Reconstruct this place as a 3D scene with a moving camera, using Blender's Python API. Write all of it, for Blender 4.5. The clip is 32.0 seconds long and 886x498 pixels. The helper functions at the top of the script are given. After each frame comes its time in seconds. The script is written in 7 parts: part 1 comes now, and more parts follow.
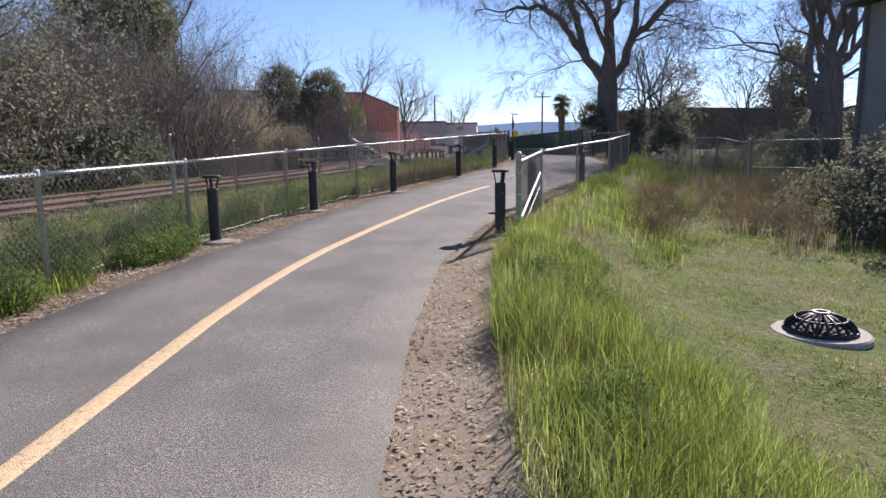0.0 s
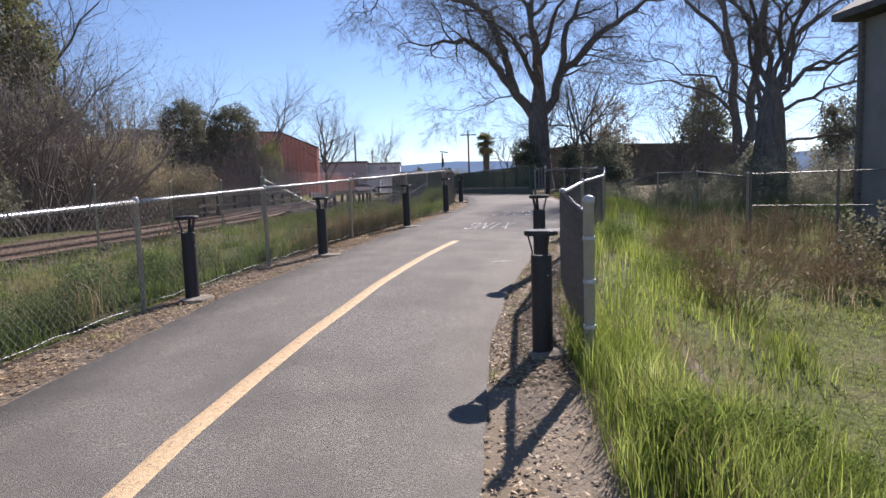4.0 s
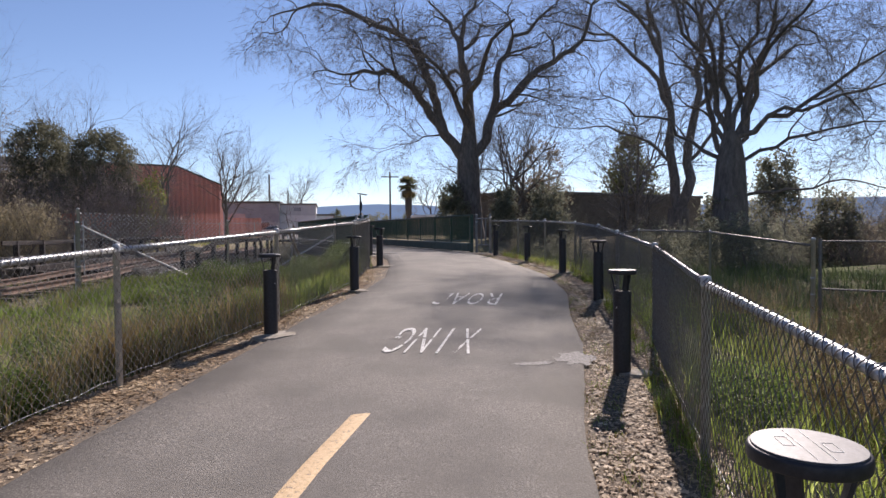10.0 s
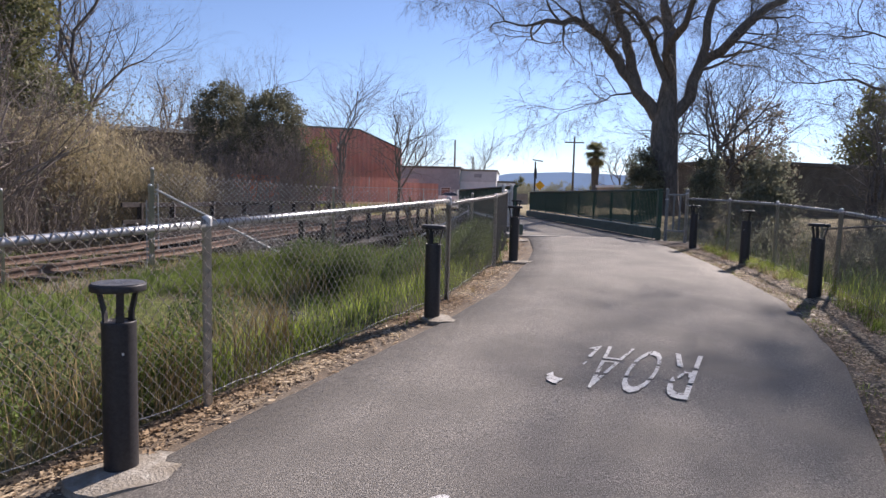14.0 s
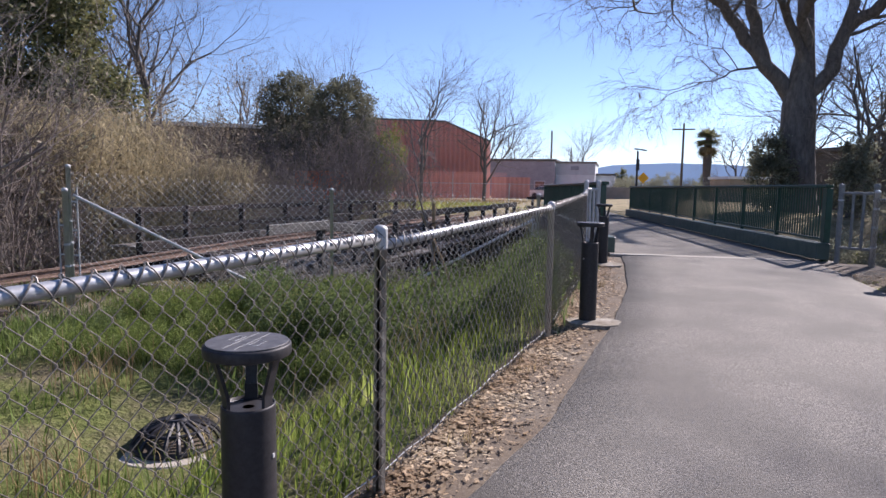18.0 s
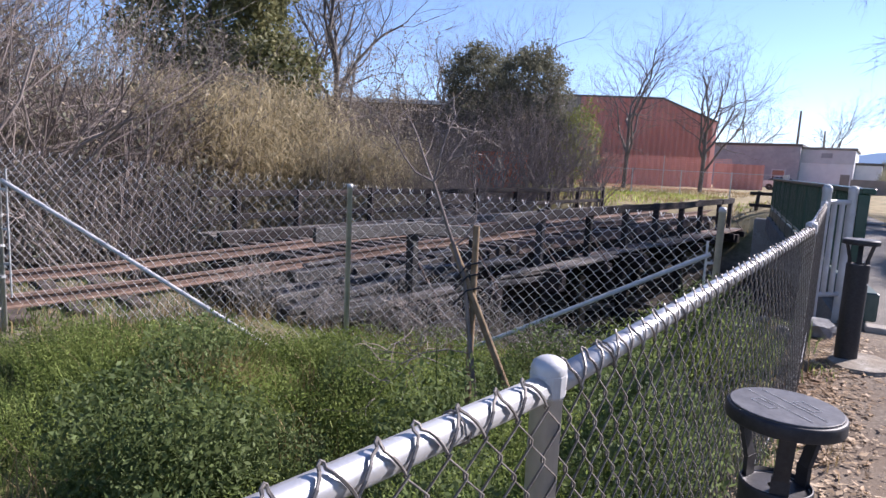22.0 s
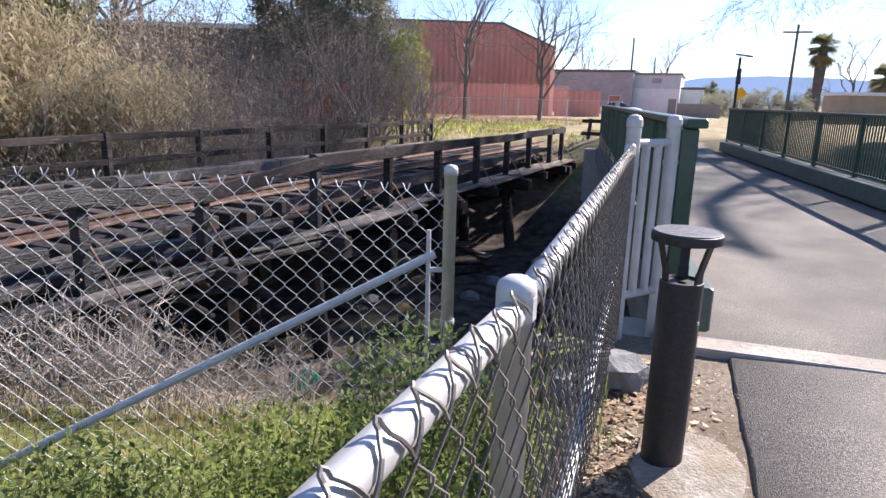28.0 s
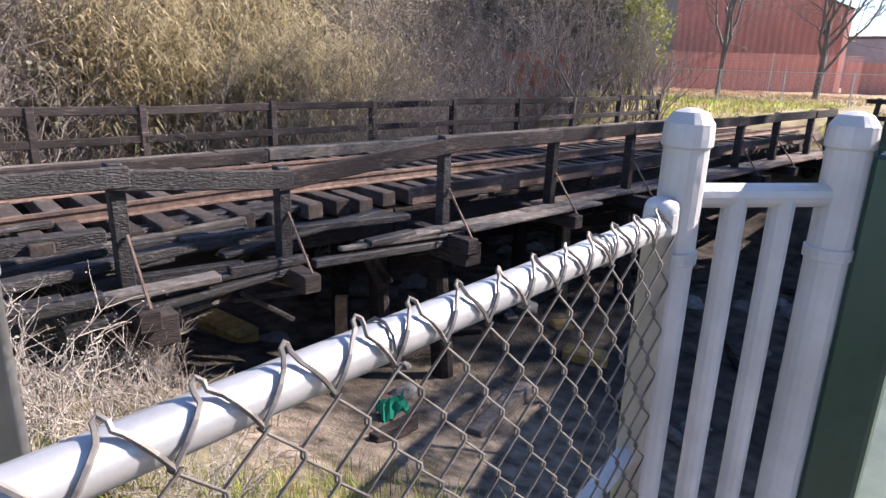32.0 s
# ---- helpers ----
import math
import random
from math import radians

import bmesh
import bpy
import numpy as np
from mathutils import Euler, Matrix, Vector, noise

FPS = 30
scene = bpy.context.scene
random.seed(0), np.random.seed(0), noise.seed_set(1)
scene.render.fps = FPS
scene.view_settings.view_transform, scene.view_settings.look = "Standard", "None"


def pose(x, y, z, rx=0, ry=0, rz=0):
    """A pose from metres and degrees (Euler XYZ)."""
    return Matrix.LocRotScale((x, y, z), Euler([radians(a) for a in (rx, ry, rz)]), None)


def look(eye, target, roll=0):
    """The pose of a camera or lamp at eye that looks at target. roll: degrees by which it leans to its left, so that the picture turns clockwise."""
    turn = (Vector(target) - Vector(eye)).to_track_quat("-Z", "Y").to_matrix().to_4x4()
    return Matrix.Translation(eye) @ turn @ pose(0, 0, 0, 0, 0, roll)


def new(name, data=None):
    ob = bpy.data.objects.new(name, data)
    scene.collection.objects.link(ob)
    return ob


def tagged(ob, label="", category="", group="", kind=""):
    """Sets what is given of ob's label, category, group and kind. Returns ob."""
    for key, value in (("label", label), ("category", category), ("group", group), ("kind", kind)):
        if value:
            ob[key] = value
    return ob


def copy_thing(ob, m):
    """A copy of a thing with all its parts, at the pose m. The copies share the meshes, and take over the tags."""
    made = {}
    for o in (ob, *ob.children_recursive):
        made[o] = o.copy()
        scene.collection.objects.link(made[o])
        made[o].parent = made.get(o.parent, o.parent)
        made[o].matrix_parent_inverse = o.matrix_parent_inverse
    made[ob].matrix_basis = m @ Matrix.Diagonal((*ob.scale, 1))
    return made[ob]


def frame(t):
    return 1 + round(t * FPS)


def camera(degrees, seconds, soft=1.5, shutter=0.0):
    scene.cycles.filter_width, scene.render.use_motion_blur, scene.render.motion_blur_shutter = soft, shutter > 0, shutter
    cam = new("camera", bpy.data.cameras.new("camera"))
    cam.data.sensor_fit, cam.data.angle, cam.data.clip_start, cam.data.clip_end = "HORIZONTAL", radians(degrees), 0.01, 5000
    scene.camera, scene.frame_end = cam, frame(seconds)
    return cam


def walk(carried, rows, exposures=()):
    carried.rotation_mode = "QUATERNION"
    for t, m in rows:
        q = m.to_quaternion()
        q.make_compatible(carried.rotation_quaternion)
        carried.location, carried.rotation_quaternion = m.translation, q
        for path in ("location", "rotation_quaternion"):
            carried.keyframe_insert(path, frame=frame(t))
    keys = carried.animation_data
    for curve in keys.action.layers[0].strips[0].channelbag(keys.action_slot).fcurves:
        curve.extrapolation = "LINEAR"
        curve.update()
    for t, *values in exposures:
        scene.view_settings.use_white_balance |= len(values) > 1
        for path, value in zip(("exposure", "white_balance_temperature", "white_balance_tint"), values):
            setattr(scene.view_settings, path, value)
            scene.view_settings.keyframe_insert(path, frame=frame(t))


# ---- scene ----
PATH = [
    (0, (0.041, 1.092, 1.444), (0.032, 3.067, 1.13), -0.9),
    (0.5, (-0.144, 1.482, 1.485), (-0.397, 3.452, 1.251), -0.8),
    (1, (-0.289, 1.969, 1.502), (-0.744, 3.909, 1.324), -0.3),
    (1.5, (-0.367, 2.481, 1.52), (-0.606, 4.457, 1.326), 1.6),
    (2, (-0.438, 3.069, 1.535), (-0.512, 5.06, 1.362), -0.8),
    (2.5, (-0.483, 3.715, 1.546), (-0.476, 5.706, 1.356), -0.3),
    (3, (-0.461, 4.298, 1.533), (-0.326, 6.283, 1.33), 0.4),
    (3.5, (-0.483, 4.976, 1.485), (-0.303, 6.959, 1.306), -1.4),
    (5.5, (-0.3, 7.377, 1.553), (0.097, 9.319, 1.283), 0.1),
    (6, (-0.287, 7.905, 1.598), (0.055, 9.867, 1.414), 0.0),
    (6.5, (-0.299, 8.536, 1.615), (0.088, 10.49, 1.434), -0.8),
    (7, (-0.238, 9.102, 1.617), (0.127, 11.064, 1.49), -1.1),
    (7.5, (-0.119, 9.547, 1.653), (0.269, 11.508, 1.588), -0.5),
    (8, (0.023, 10.204, 1.657), (0.431, 12.161, 1.611), -0.9),
    (8.5, (0.209, 10.776, 1.678), (0.599, 12.735, 1.583), -0.7),
    (9, (0.311, 11.268, 1.732), (0.8, 13.205, 1.631), -1.4),
    (9.5, (0.514, 11.75, 1.79), (0.952, 13.698, 1.685), -1.7),
    (10, (0.608, 12.335, 1.843), (1.103, 14.272, 1.779), -0.5),
    (10.5, (0.797, 13.013, 1.823), (1.245, 14.957, 1.683), -0.8),
    (11, (0.984, 13.563, 1.851), (1.492, 15.495, 1.761), 1.4),
    (11.5, (1.187, 14.169, 1.887), (1.677, 16.107, 1.807), -1.4),
    (12, (1.382, 14.7, 1.939), (1.839, 16.645, 1.86), -0.1),
    (12.5, (1.597, 15.272, 1.97), (2.076, 17.21, 1.86), -1.1),
    (13, (1.849, 15.79, 2.008), (2.198, 17.755, 1.876), -1.2),
    (13.5, (1.999, 16.361, 2.02), (2.146, 18.354, 1.925), 0.6),
    (14, (2.159, 16.883, 2.037), (2.072, 18.874, 1.865), 1.5),
    (14.5, (2.241, 17.47, 2.059), (2.031, 19.452, 1.89), 0.9),
    (15, (2.366, 18.077, 2.09), (2.176, 20.058, 1.893), -0.7),
    (15.5, (2.473, 18.597, 2.15), (2.123, 20.555, 1.947), -0.9),
    (17.5, (2.656, 20.929, 2.217), (2.265, 22.882, 2.033), 0.2),
    (18, (2.704, 21.472, 2.195), (2.308, 23.422, 1.997), 0.9),
    (18.5, (2.754, 21.996, 2.235), (2.437, 23.957, 2.001), 0.8),
    (19, (2.829, 22.585, 2.297), (2.399, 24.52, 2.025), 0.4),
    (19.5, (2.795, 23.121, 2.365), (2.404, 25.062, 2.083), 1.7),
    (20, (2.888, 23.683, 2.337), (2.596, 25.642, 2.06), 1.2),
    (20.5, (2.876, 24.182, 2.371), (2.563, 26.143, 2.136), 1.8),
    (21, (2.874, 24.804, 2.394), (2.188, 26.67, 2.179), -0.3),
    (21.5, (2.833, 25.326, 2.417), (1.761, 26.991, 2.133), 1.8),
    (22, (2.903, 25.875, 2.407), (1.892, 27.578, 2.126), 2.8),
    (22.5, (3.17, 26.366, 2.425), (2.243, 28.113, 2.13), 3.0),
    (23, (3.202, 26.947, 2.398), (2.343, 28.73, 2.108), 3.1),
    (23.5, (3.276, 27.351, 2.455), (2.417, 29.119, 2.087), 1.9),
    (24, (3.223, 27.854, 2.423), (2.254, 29.555, 2.016), 1.2),
    (24.5, (3.115, 28.33, 2.379), (2.326, 30.133, 2.021), 1.4),
    (25, (2.996, 28.54, 2.414), (2.292, 30.345, 1.919), 0.9),
    (25.5, (2.976, 28.699, 2.423), (2.26, 30.502, 1.936), 1.6),
    (26, (2.948, 28.827, 2.462), (2.395, 30.704, 2.05), 2.0),
    (26.5, (2.937, 28.864, 2.468), (2.422, 30.753, 2.059), 2.0),
    (28.5, (3.08, 29.411, 2.406), (2.455, 31.242, 1.899), 0.7),
    (29, (3.121, 29.771, 2.406), (2.542, 31.611, 1.88), -1.8),
    (29.5, (3.241, 30.181, 2.421), (2.581, 32.003, 1.925), 2.2),
    (30, (3.243, 30.511, 2.429), (2.422, 32.27, 1.949), 1.6),
    (30.5, (3.215, 30.803, 2.404), (2.538, 32.599, 1.839), -0.6),
    (31, (3.28, 31.158, 2.41), (2.403, 32.885, 1.908), 1.2),
    (31.5, (3.357, 31.421, 2.432), (2.292, 33.035, 1.922), 0.9),
    (32, (3.369, 31.738, 2.418), (2.132, 33.202, 1.846), 1.8),
]
cam = camera(70.5, 32.0)
EXPOSURES = [(0, 0.8, 6100, 21), (7, 0.68, 6350, 20), (10, 0.6, 6450, 22), (12, 0.72, 6450, 22), (14, 0.8, 6350, 22), (15, 0.9, 6250, 22), (18, 0.86, 6050, 24), (21, 0.95, 5950, 24), (22, 1.22, 5980, 24), (24, 1.45, 6050, 21), (26, 1.58, 6150, 21), (29, 1.6, 6300, 21), (32, 1.8, 6450, 21)]
walk(cam, [(t, look(eye, target, roll)) for t, eye, target, roll in PATH], EXPOSURES)

# ---- light ----
SUN_EL, SUN_AZ = 35.0, 34.0  # degrees above the horizon, and from +y towards +x
world = bpy.data.worlds.new("sky")
scene.world = world
world.use_nodes = True
wn = world.node_tree.nodes
sky = wn.new("ShaderNodeTexSky")
sky.sky_type = "NISHITA"
sky.sun_disc = False
sky.sun_elevation = radians(SUN_EL)
sky.sun_rotation = radians(SUN_AZ)
sky.altitude = 50
sky.air_density, sky.dust_density, sky.ozone_density = 0.8, 0.03, 2.5
wn["Background"].inputs["Strength"].default_value = 0.085
world.node_tree.links.new(sky.outputs[0], wn["Background"].inputs[0])

sun_data = bpy.data.lights.new("sun", "SUN")
sun_data.energy, sun_data.angle, sun_data.color = 5.0, radians(0.6), (1.0, 0.93, 0.81)
sun = new("sun", sun_data)
sun_dir = Vector((math.sin(radians(SUN_AZ)) * math.cos(radians(SUN_EL)), math.cos(radians(SUN_AZ)) * math.cos(radians(SUN_EL)), math.sin(radians(SUN_EL))))
sun.matrix_world = look(sun_dir * 50, (0, 0, 0))


# ---- materials ----
def material(name, stops, scale=4.0, rough=0.8, metal=0.0, bump=0.2, bump_scale=None, detail=6.0, second=None, second_scale=0.5,
             random_amount=0.0, stretch=(1, 1, 1), translucent=0.0, spec=0.3, island=False):
    """A noise-ramped surface: fine grain between the stops, a second larger stain, and random shifts from piece to piece."""
    m = bpy.data.materials.new(name)
    m.use_nodes = True
    nt = m.node_tree
    nodes, links = nt.nodes, nt.links
    bsdf = nodes["Principled BSDF"]
    coord = nodes.new("ShaderNodeTexCoord")
    mapping = nodes.new("ShaderNodeMapping")
    mapping.inputs["Scale"].default_value = stretch
    links.new(coord.outputs["Object"], mapping.inputs[0])
    n1 = nodes.new("ShaderNodeTexNoise")
    n1.inputs["Scale"].default_value, n1.inputs["Detail"].default_value, n1.inputs["Roughness"].default_value = scale, detail, 0.65
    links.new(mapping.outputs[0], n1.inputs["Vector"])
    ramp = nodes.new("ShaderNodeValToRGB")
    el = ramp.color_ramp.elements
    for i, (p, c) in enumerate(stops):
        e = el[i] if i < 2 else el.new(p)
        e.position, e.color = p, (*c, 1)
    links.new(n1.outputs["Fac"], ramp.inputs[0])
    out = ramp.outputs[0]
    if second:
        n2 = nodes.new("ShaderNodeTexNoise")
        n2.inputs["Scale"].default_value, n2.inputs["Detail"].default_value = second_scale, 4.0
        links.new(coord.outputs["Object"], n2.inputs["Vector"])
        r2 = nodes.new("ShaderNodeValToRGB")
        r2.color_ramp.elements[0].position, r2.color_ramp.elements[1].position = 0.42, 0.66
        links.new(n2.outputs["Fac"], r2.inputs[0])
        mix = nodes.new("ShaderNodeMix")
        mix.data_type = "RGBA"
        links.new(r2.outputs[0], mix.inputs[0])
        links.new(out, mix.inputs[6])
        mix.inputs[7].default_value = (*second, 1)
        out = mix.outputs[2]
    if random_amount:
        src = nodes.new("ShaderNodeNewGeometry").outputs["Random Per Island"] if island else nodes.new("ShaderNodeObjectInfo").outputs["Random"]
        rng = nodes.new("ShaderNodeMapRange")
        rng.inputs[3].default_value, rng.inputs[4].default_value = 1 - random_amount, 1 + random_amount
        links.new(src, rng.inputs[0])
        hsv = nodes.new("ShaderNodeHueSaturation")
        links.new(rng.outputs[0], hsv.inputs["Value"])
        links.new(out, hsv.inputs["Color"])
        out = hsv.outputs[0]
    links.new(out, bsdf.inputs["Base Color"])
    bsdf.inputs["Roughness"].default_value = rough
    bsdf.inputs["Metallic"].default_value = metal
    bsdf.inputs["Specular IOR Level"].default_value = spec
    if bump:
        b = nodes.new("ShaderNodeBump")
        b.inputs["Strength"].default_value, b.inputs["Distance"].default_value = bump, 0.02
        n3 = nodes.new("ShaderNodeTexNoise")
        n3.inputs["Scale"].default_value, n3.inputs["Detail"].default_value = bump_scale or scale * 3, 5.0
        links.new(mapping.outputs[0], n3.inputs["Vector"])
        links.new(n3.outputs["Fac"], b.inputs["Height"])
        links.new(b.outputs[0], bsdf.inputs["Normal"])
    if translucent:
        tr = nodes.new("ShaderNodeBsdfTranslucent")
        links.new(out, tr.inputs["Color"])
        ms = nodes.new("ShaderNodeMixShader")
        ms.inputs[0].default_value = translucent
        links.new(bsdf.outputs[0], ms.inputs[1])
        links.new(tr.outputs[0], ms.inputs[2])
        links.new(ms.outputs[0], nodes["Material Output"].inputs[0])
    return m


ASPHALT = material("asphalt", [(0.32, (0.085, 0.077, 0.067)), (0.5, (0.182, 0.165, 0.144)), (0.7, (0.4, 0.365, 0.32))], 95, 0.85, bump=0.5, bump_scale=160,
                   second=(0.15, 0.137, 0.12), second_scale=1.3)
YELLOW = material("yellow_paint", [(0.34, (0.3, 0.24, 0.18)), (0.44, (0.6, 0.42, 0.235)), (0.7, (0.7, 0.52, 0.32))], 35, 0.7, bump=0.4, bump_scale=130)
WHITEPAINT = material("white_road_paint", [(0.36, (0.2, 0.185, 0.165)), (0.46, (0.6, 0.585, 0.55)), (0.7, (0.74, 0.73, 0.69))], 26, 0.7, bump=0.4, bump_scale=130)
SOIL = material("verge_soil", [(0.3, (0.14, 0.11, 0.082)), (0.5, (0.225, 0.182, 0.138)), (0.72, (0.33, 0.28, 0.22))], 60, 0.95, bump=0.25, bump_scale=220, second=(0.2, 0.155, 0.1), second_scale=1.2)
LEAFSOIL = material("leaf_strewn_soil", [(0.3, (0.09, 0.072, 0.054)), (0.5, (0.16, 0.13, 0.1)), (0.72, (0.26, 0.22, 0.17))], 45, 0.95, bump=0.3, bump_scale=150, second=(0.14, 0.105, 0.075), second_scale=1.5)
GALV = material("galvanised_steel", [(0.3, (0.4, 0.405, 0.41)), (0.7, (0.55, 0.555, 0.56))], 14, 0.5, 0.15, bump=0.05, spec=0.5)
WIRE = material("weathered_wire", [(0.3, (0.1, 0.088, 0.08)), (0.7, (0.24, 0.225, 0.21))], 30, 0.5, 0.3, bump=0.0)
RAIL_GALV = material("bright_galvanised_rail", [(0.3, (0.4, 0.405, 0.415)), (0.7, (0.54, 0.545, 0.555))], 14, 0.42, 0.6, bump=0.05, spec=0.5)
WIRE_NEW = material("galvanised_wire", [(0.3, (0.5, 0.51, 0.52)), (0.7, (0.7, 0.71, 0.72))], 30, 0.5, 0.35, bump=0.0)
BOLLARD = material("dark_bronze_powder_coat", [(0.3, (0.022, 0.021, 0.024)), (0.7, (0.042, 0.04, 0.044))], 60, 0.5, 0.2, bump=0.05, spec=0.4)
SOLAR = material("solar_cell", [(0.3, (0.05, 0.05, 0.055)), (0.7, (0.12, 0.118, 0.125))], 35, 0.5, 0.0, bump=0.05, spec=0.4)
SILVER = material("silver_paint", [(0.3, (0.5, 0.5, 0.51)), (0.7, (0.62, 0.62, 0.62))], 10, 0.45, 0.15, bump=0.12, second=(0.42, 0.415, 0.405), second_scale=3)
CONCRETE = material("concrete", [(0.3, (0.25, 0.23, 0.195)), (0.5, (0.38, 0.35, 0.305)), (0.7, (0.48, 0.45, 0.4))], 18, 0.9, bump=0.4, second=(0.36, 0.32, 0.27), second_scale=2.0)
PAD = material("dirty_concrete", [(0.3, (0.2, 0.175, 0.14)), (0.5, (0.31, 0.28, 0.235)), (0.7, (0.42, 0.39, 0.34))], 22, 0.95, bump=0.6, second=(0.22, 0.185, 0.14), second_scale=4.0)
# worn green, made paler to carry the sun's sheen on the curb tops
GREEN_SHEEN = material("worn_green_paint_with_sheen", [(0.3, (0.035, 0.065, 0.05)), (0.5, (0.06, 0.095, 0.078)), (0.75, (0.13, 0.165, 0.145))], 6, 0.5, 0.0, bump=0.06, spec=0.4, second=(0.075, 0.105, 0.09), second_scale=3)
GREEN = material("dark_green_paint", [(0.3, (0.012, 0.045, 0.03)), (0.7, (0.02, 0.07, 0.045))], 12, 0.4, 0.0, bump=0.05, spec=0.5, second=(0.035, 0.07, 0.05), second_scale=2.5)
TIMBER = material("charred_timber", [(0.35, (0.014, 0.012, 0.012)), (0.55, (0.048, 0.037, 0.035)), (0.75, (0.17, 0.135, 0.12))], 6, 0.85, bump=0.7, bump_scale=14,
                  stretch=(1, 1, 5), second=(0.034, 0.027, 0.026), second_scale=0.9, random_amount=0.4)
TIE = material("creosote_tie", [(0.3, (0.03, 0.025, 0.023)), (0.6, (0.085, 0.068, 0.06)), (0.75, (0.2, 0.17, 0.15))], 7, 0.9, bump=0.6, random_amount=0.35)
CHAR = material("burnt_timber", [(0.3, (0.011, 0.01, 0.011)), (0.55, (0.034, 0.031, 0.032)), (0.78, (0.13, 0.122, 0.12))], 9, 0.6, bump=1.0, bump_scale=22, stretch=(1, 1, 3), random_amount=0.3, spec=0.5)
RUST = material("rusty_rail", [(0.3, (0.14, 0.095, 0.075)), (0.6, (0.25, 0.175, 0.14)), (0.75, (0.4, 0.3, 0.25))], 12, 0.75, 0.3, bump=0.3)
BARK = material("grey_bark", [(0.3, (0.085, 0.074, 0.067)), (0.6, (0.175, 0.155, 0.14)), (0.75, (0.26, 0.235, 0.21))], 5, 0.95, bump=0.8, bump_scale=9, stretch=(1, 1, 0.35))
TWIG = material("bare_twigs", [(0.3, (0.13, 0.112, 0.096)), (0.7, (0.26, 0.225, 0.195))], 2, 0.9, bump=0)
BRUSH = material("grey_brown_brush", [(0.3, (0.125, 0.1, 0.092)), (0.7, (0.3, 0.255, 0.23))], 2, 0.9, bump=0)
EARTH = material("creek_earth", [(0.3, (0.05, 0.04, 0.03)), (0.55, (0.13, 0.10, 0.075)), (0.75, (0.24, 0.19, 0.14))], 5, 0.95, bump=0.8, second=(0.06, 0.05, 0.04), second_scale=0.7)
ROCK = material("grey_rock", [(0.3, (0.11, 0.11, 0.115)), (0.6, (0.2, 0.2, 0.2)), (0.75, (0.3, 0.295, 0.285))], 6, 0.9, bump=0.7, random_amount=0.25)
BALLAST = material("ballast", [(0.3, (0.08, 0.07, 0.048)), (0.5, (0.155, 0.135, 0.095)), (0.72, (0.26, 0.23, 0.175))], 18, 0.95, bump=1.0, bump_scale=40)
RED = material("red_corrugated_metal", [(0.3, (0.54, 0.225, 0.185)), (0.7, (0.63, 0.285, 0.24))], 0.7, 0.6, 0.0, bump=0.0, second=(0.5, 0.23, 0.195), second_scale=0.15)
GREYMETAL = material("grey_metal_siding", [(0.3, (0.2, 0.19, 0.17)), (0.7, (0.3, 0.285, 0.26))], 0.8, 0.7, bump=0.0)
WHITEWALL = material("white_wall", [(0.3, (0.62, 0.64, 0.66)), (0.7, (0.76, 0.77, 0.78))], 0.6, 0.8, bump=0.1)
TANWALL = material("tan_stucco", [(0.3, (0.3, 0.245, 0.18)), (0.7, (0.4, 0.33, 0.25))], 0.8, 0.9, bump=0.1)
BROWNWALL = material("brown_board_wall", [(0.3, (0.09, 0.075, 0.06)), (0.7, (0.15, 0.125, 0.1))], 1.5, 0.85, bump=0.3)
ROOFDARK = material("dark_roofing", [(0.3, (0.08, 0.075, 0.07)), (0.7, (0.15, 0.14, 0.13))], 4, 0.9, bump=0.4)
GLASS = material("dark_window_glass", [(0.3, (0.02, 0.025, 0.03)), (0.7, (0.04, 0.045, 0.05))], 1, 0.08, 0.0, bump=0.0, spec=0.8)
ORANGE_NET = material("orange_safety_net", [(0.3, (0.75, 0.13, 0.04)), (0.7, (0.9, 0.2, 0.08))], 3, 0.6, bump=0.0, translucent=0.4)
PINK_NET = material("faded_red_netting", [(0.3, (0.55, 0.25, 0.22)), (0.7, (0.68, 0.33, 0.3))], 3, 0.7, bump=0.0, translucent=0.4)
SPILL = material("cement_stain", [(0.36, (0.2, 0.185, 0.165)), (0.48, (0.29, 0.27, 0.245)), (0.7, (0.39, 0.37, 0.34))], 30, 0.9, bump=0.1)
GREY_BOARD = material("weathered_board", [(0.3, (0.07, 0.06, 0.053)), (0.6, (0.18, 0.16, 0.143)), (0.75, (0.34, 0.315, 0.285))], 8, 0.9, bump=0.5, stretch=(1, 1, 4), random_amount=0.3)
BROWN_BOARD = material("faded_brown_board", [(0.3, (0.09, 0.064, 0.055)), (0.5, (0.19, 0.13, 0.108)), (0.72, (0.33, 0.245, 0.205))], 7, 0.85, bump=0.5, stretch=(1, 1, 5), second=(0.05, 0.042, 0.038), second_scale=0.8, random_amount=0.3)
STAKEWOOD = material("sawn_stake", [(0.3, (0.15, 0.105, 0.065)), (0.5, (0.24, 0.17, 0.105)), (0.7, (0.36, 0.265, 0.175))], 9, 0.85, bump=0.3)
YELLOWSIGN = material("yellow_sign", [(0.3, (0.7, 0.36, 0.02)), (0.7, (0.8, 0.45, 0.04))], 3, 0.5, bump=0.0)


def leaf_material(name, dark, mid, light, translucent=0.35, amount=0.35):
    return material(name, [(0.3, dark), (0.5, mid), (0.72, light)], 1.6, 0.6, bump=0.0, random_amount=amount, island=True, translucent=translucent, spec=0.16)


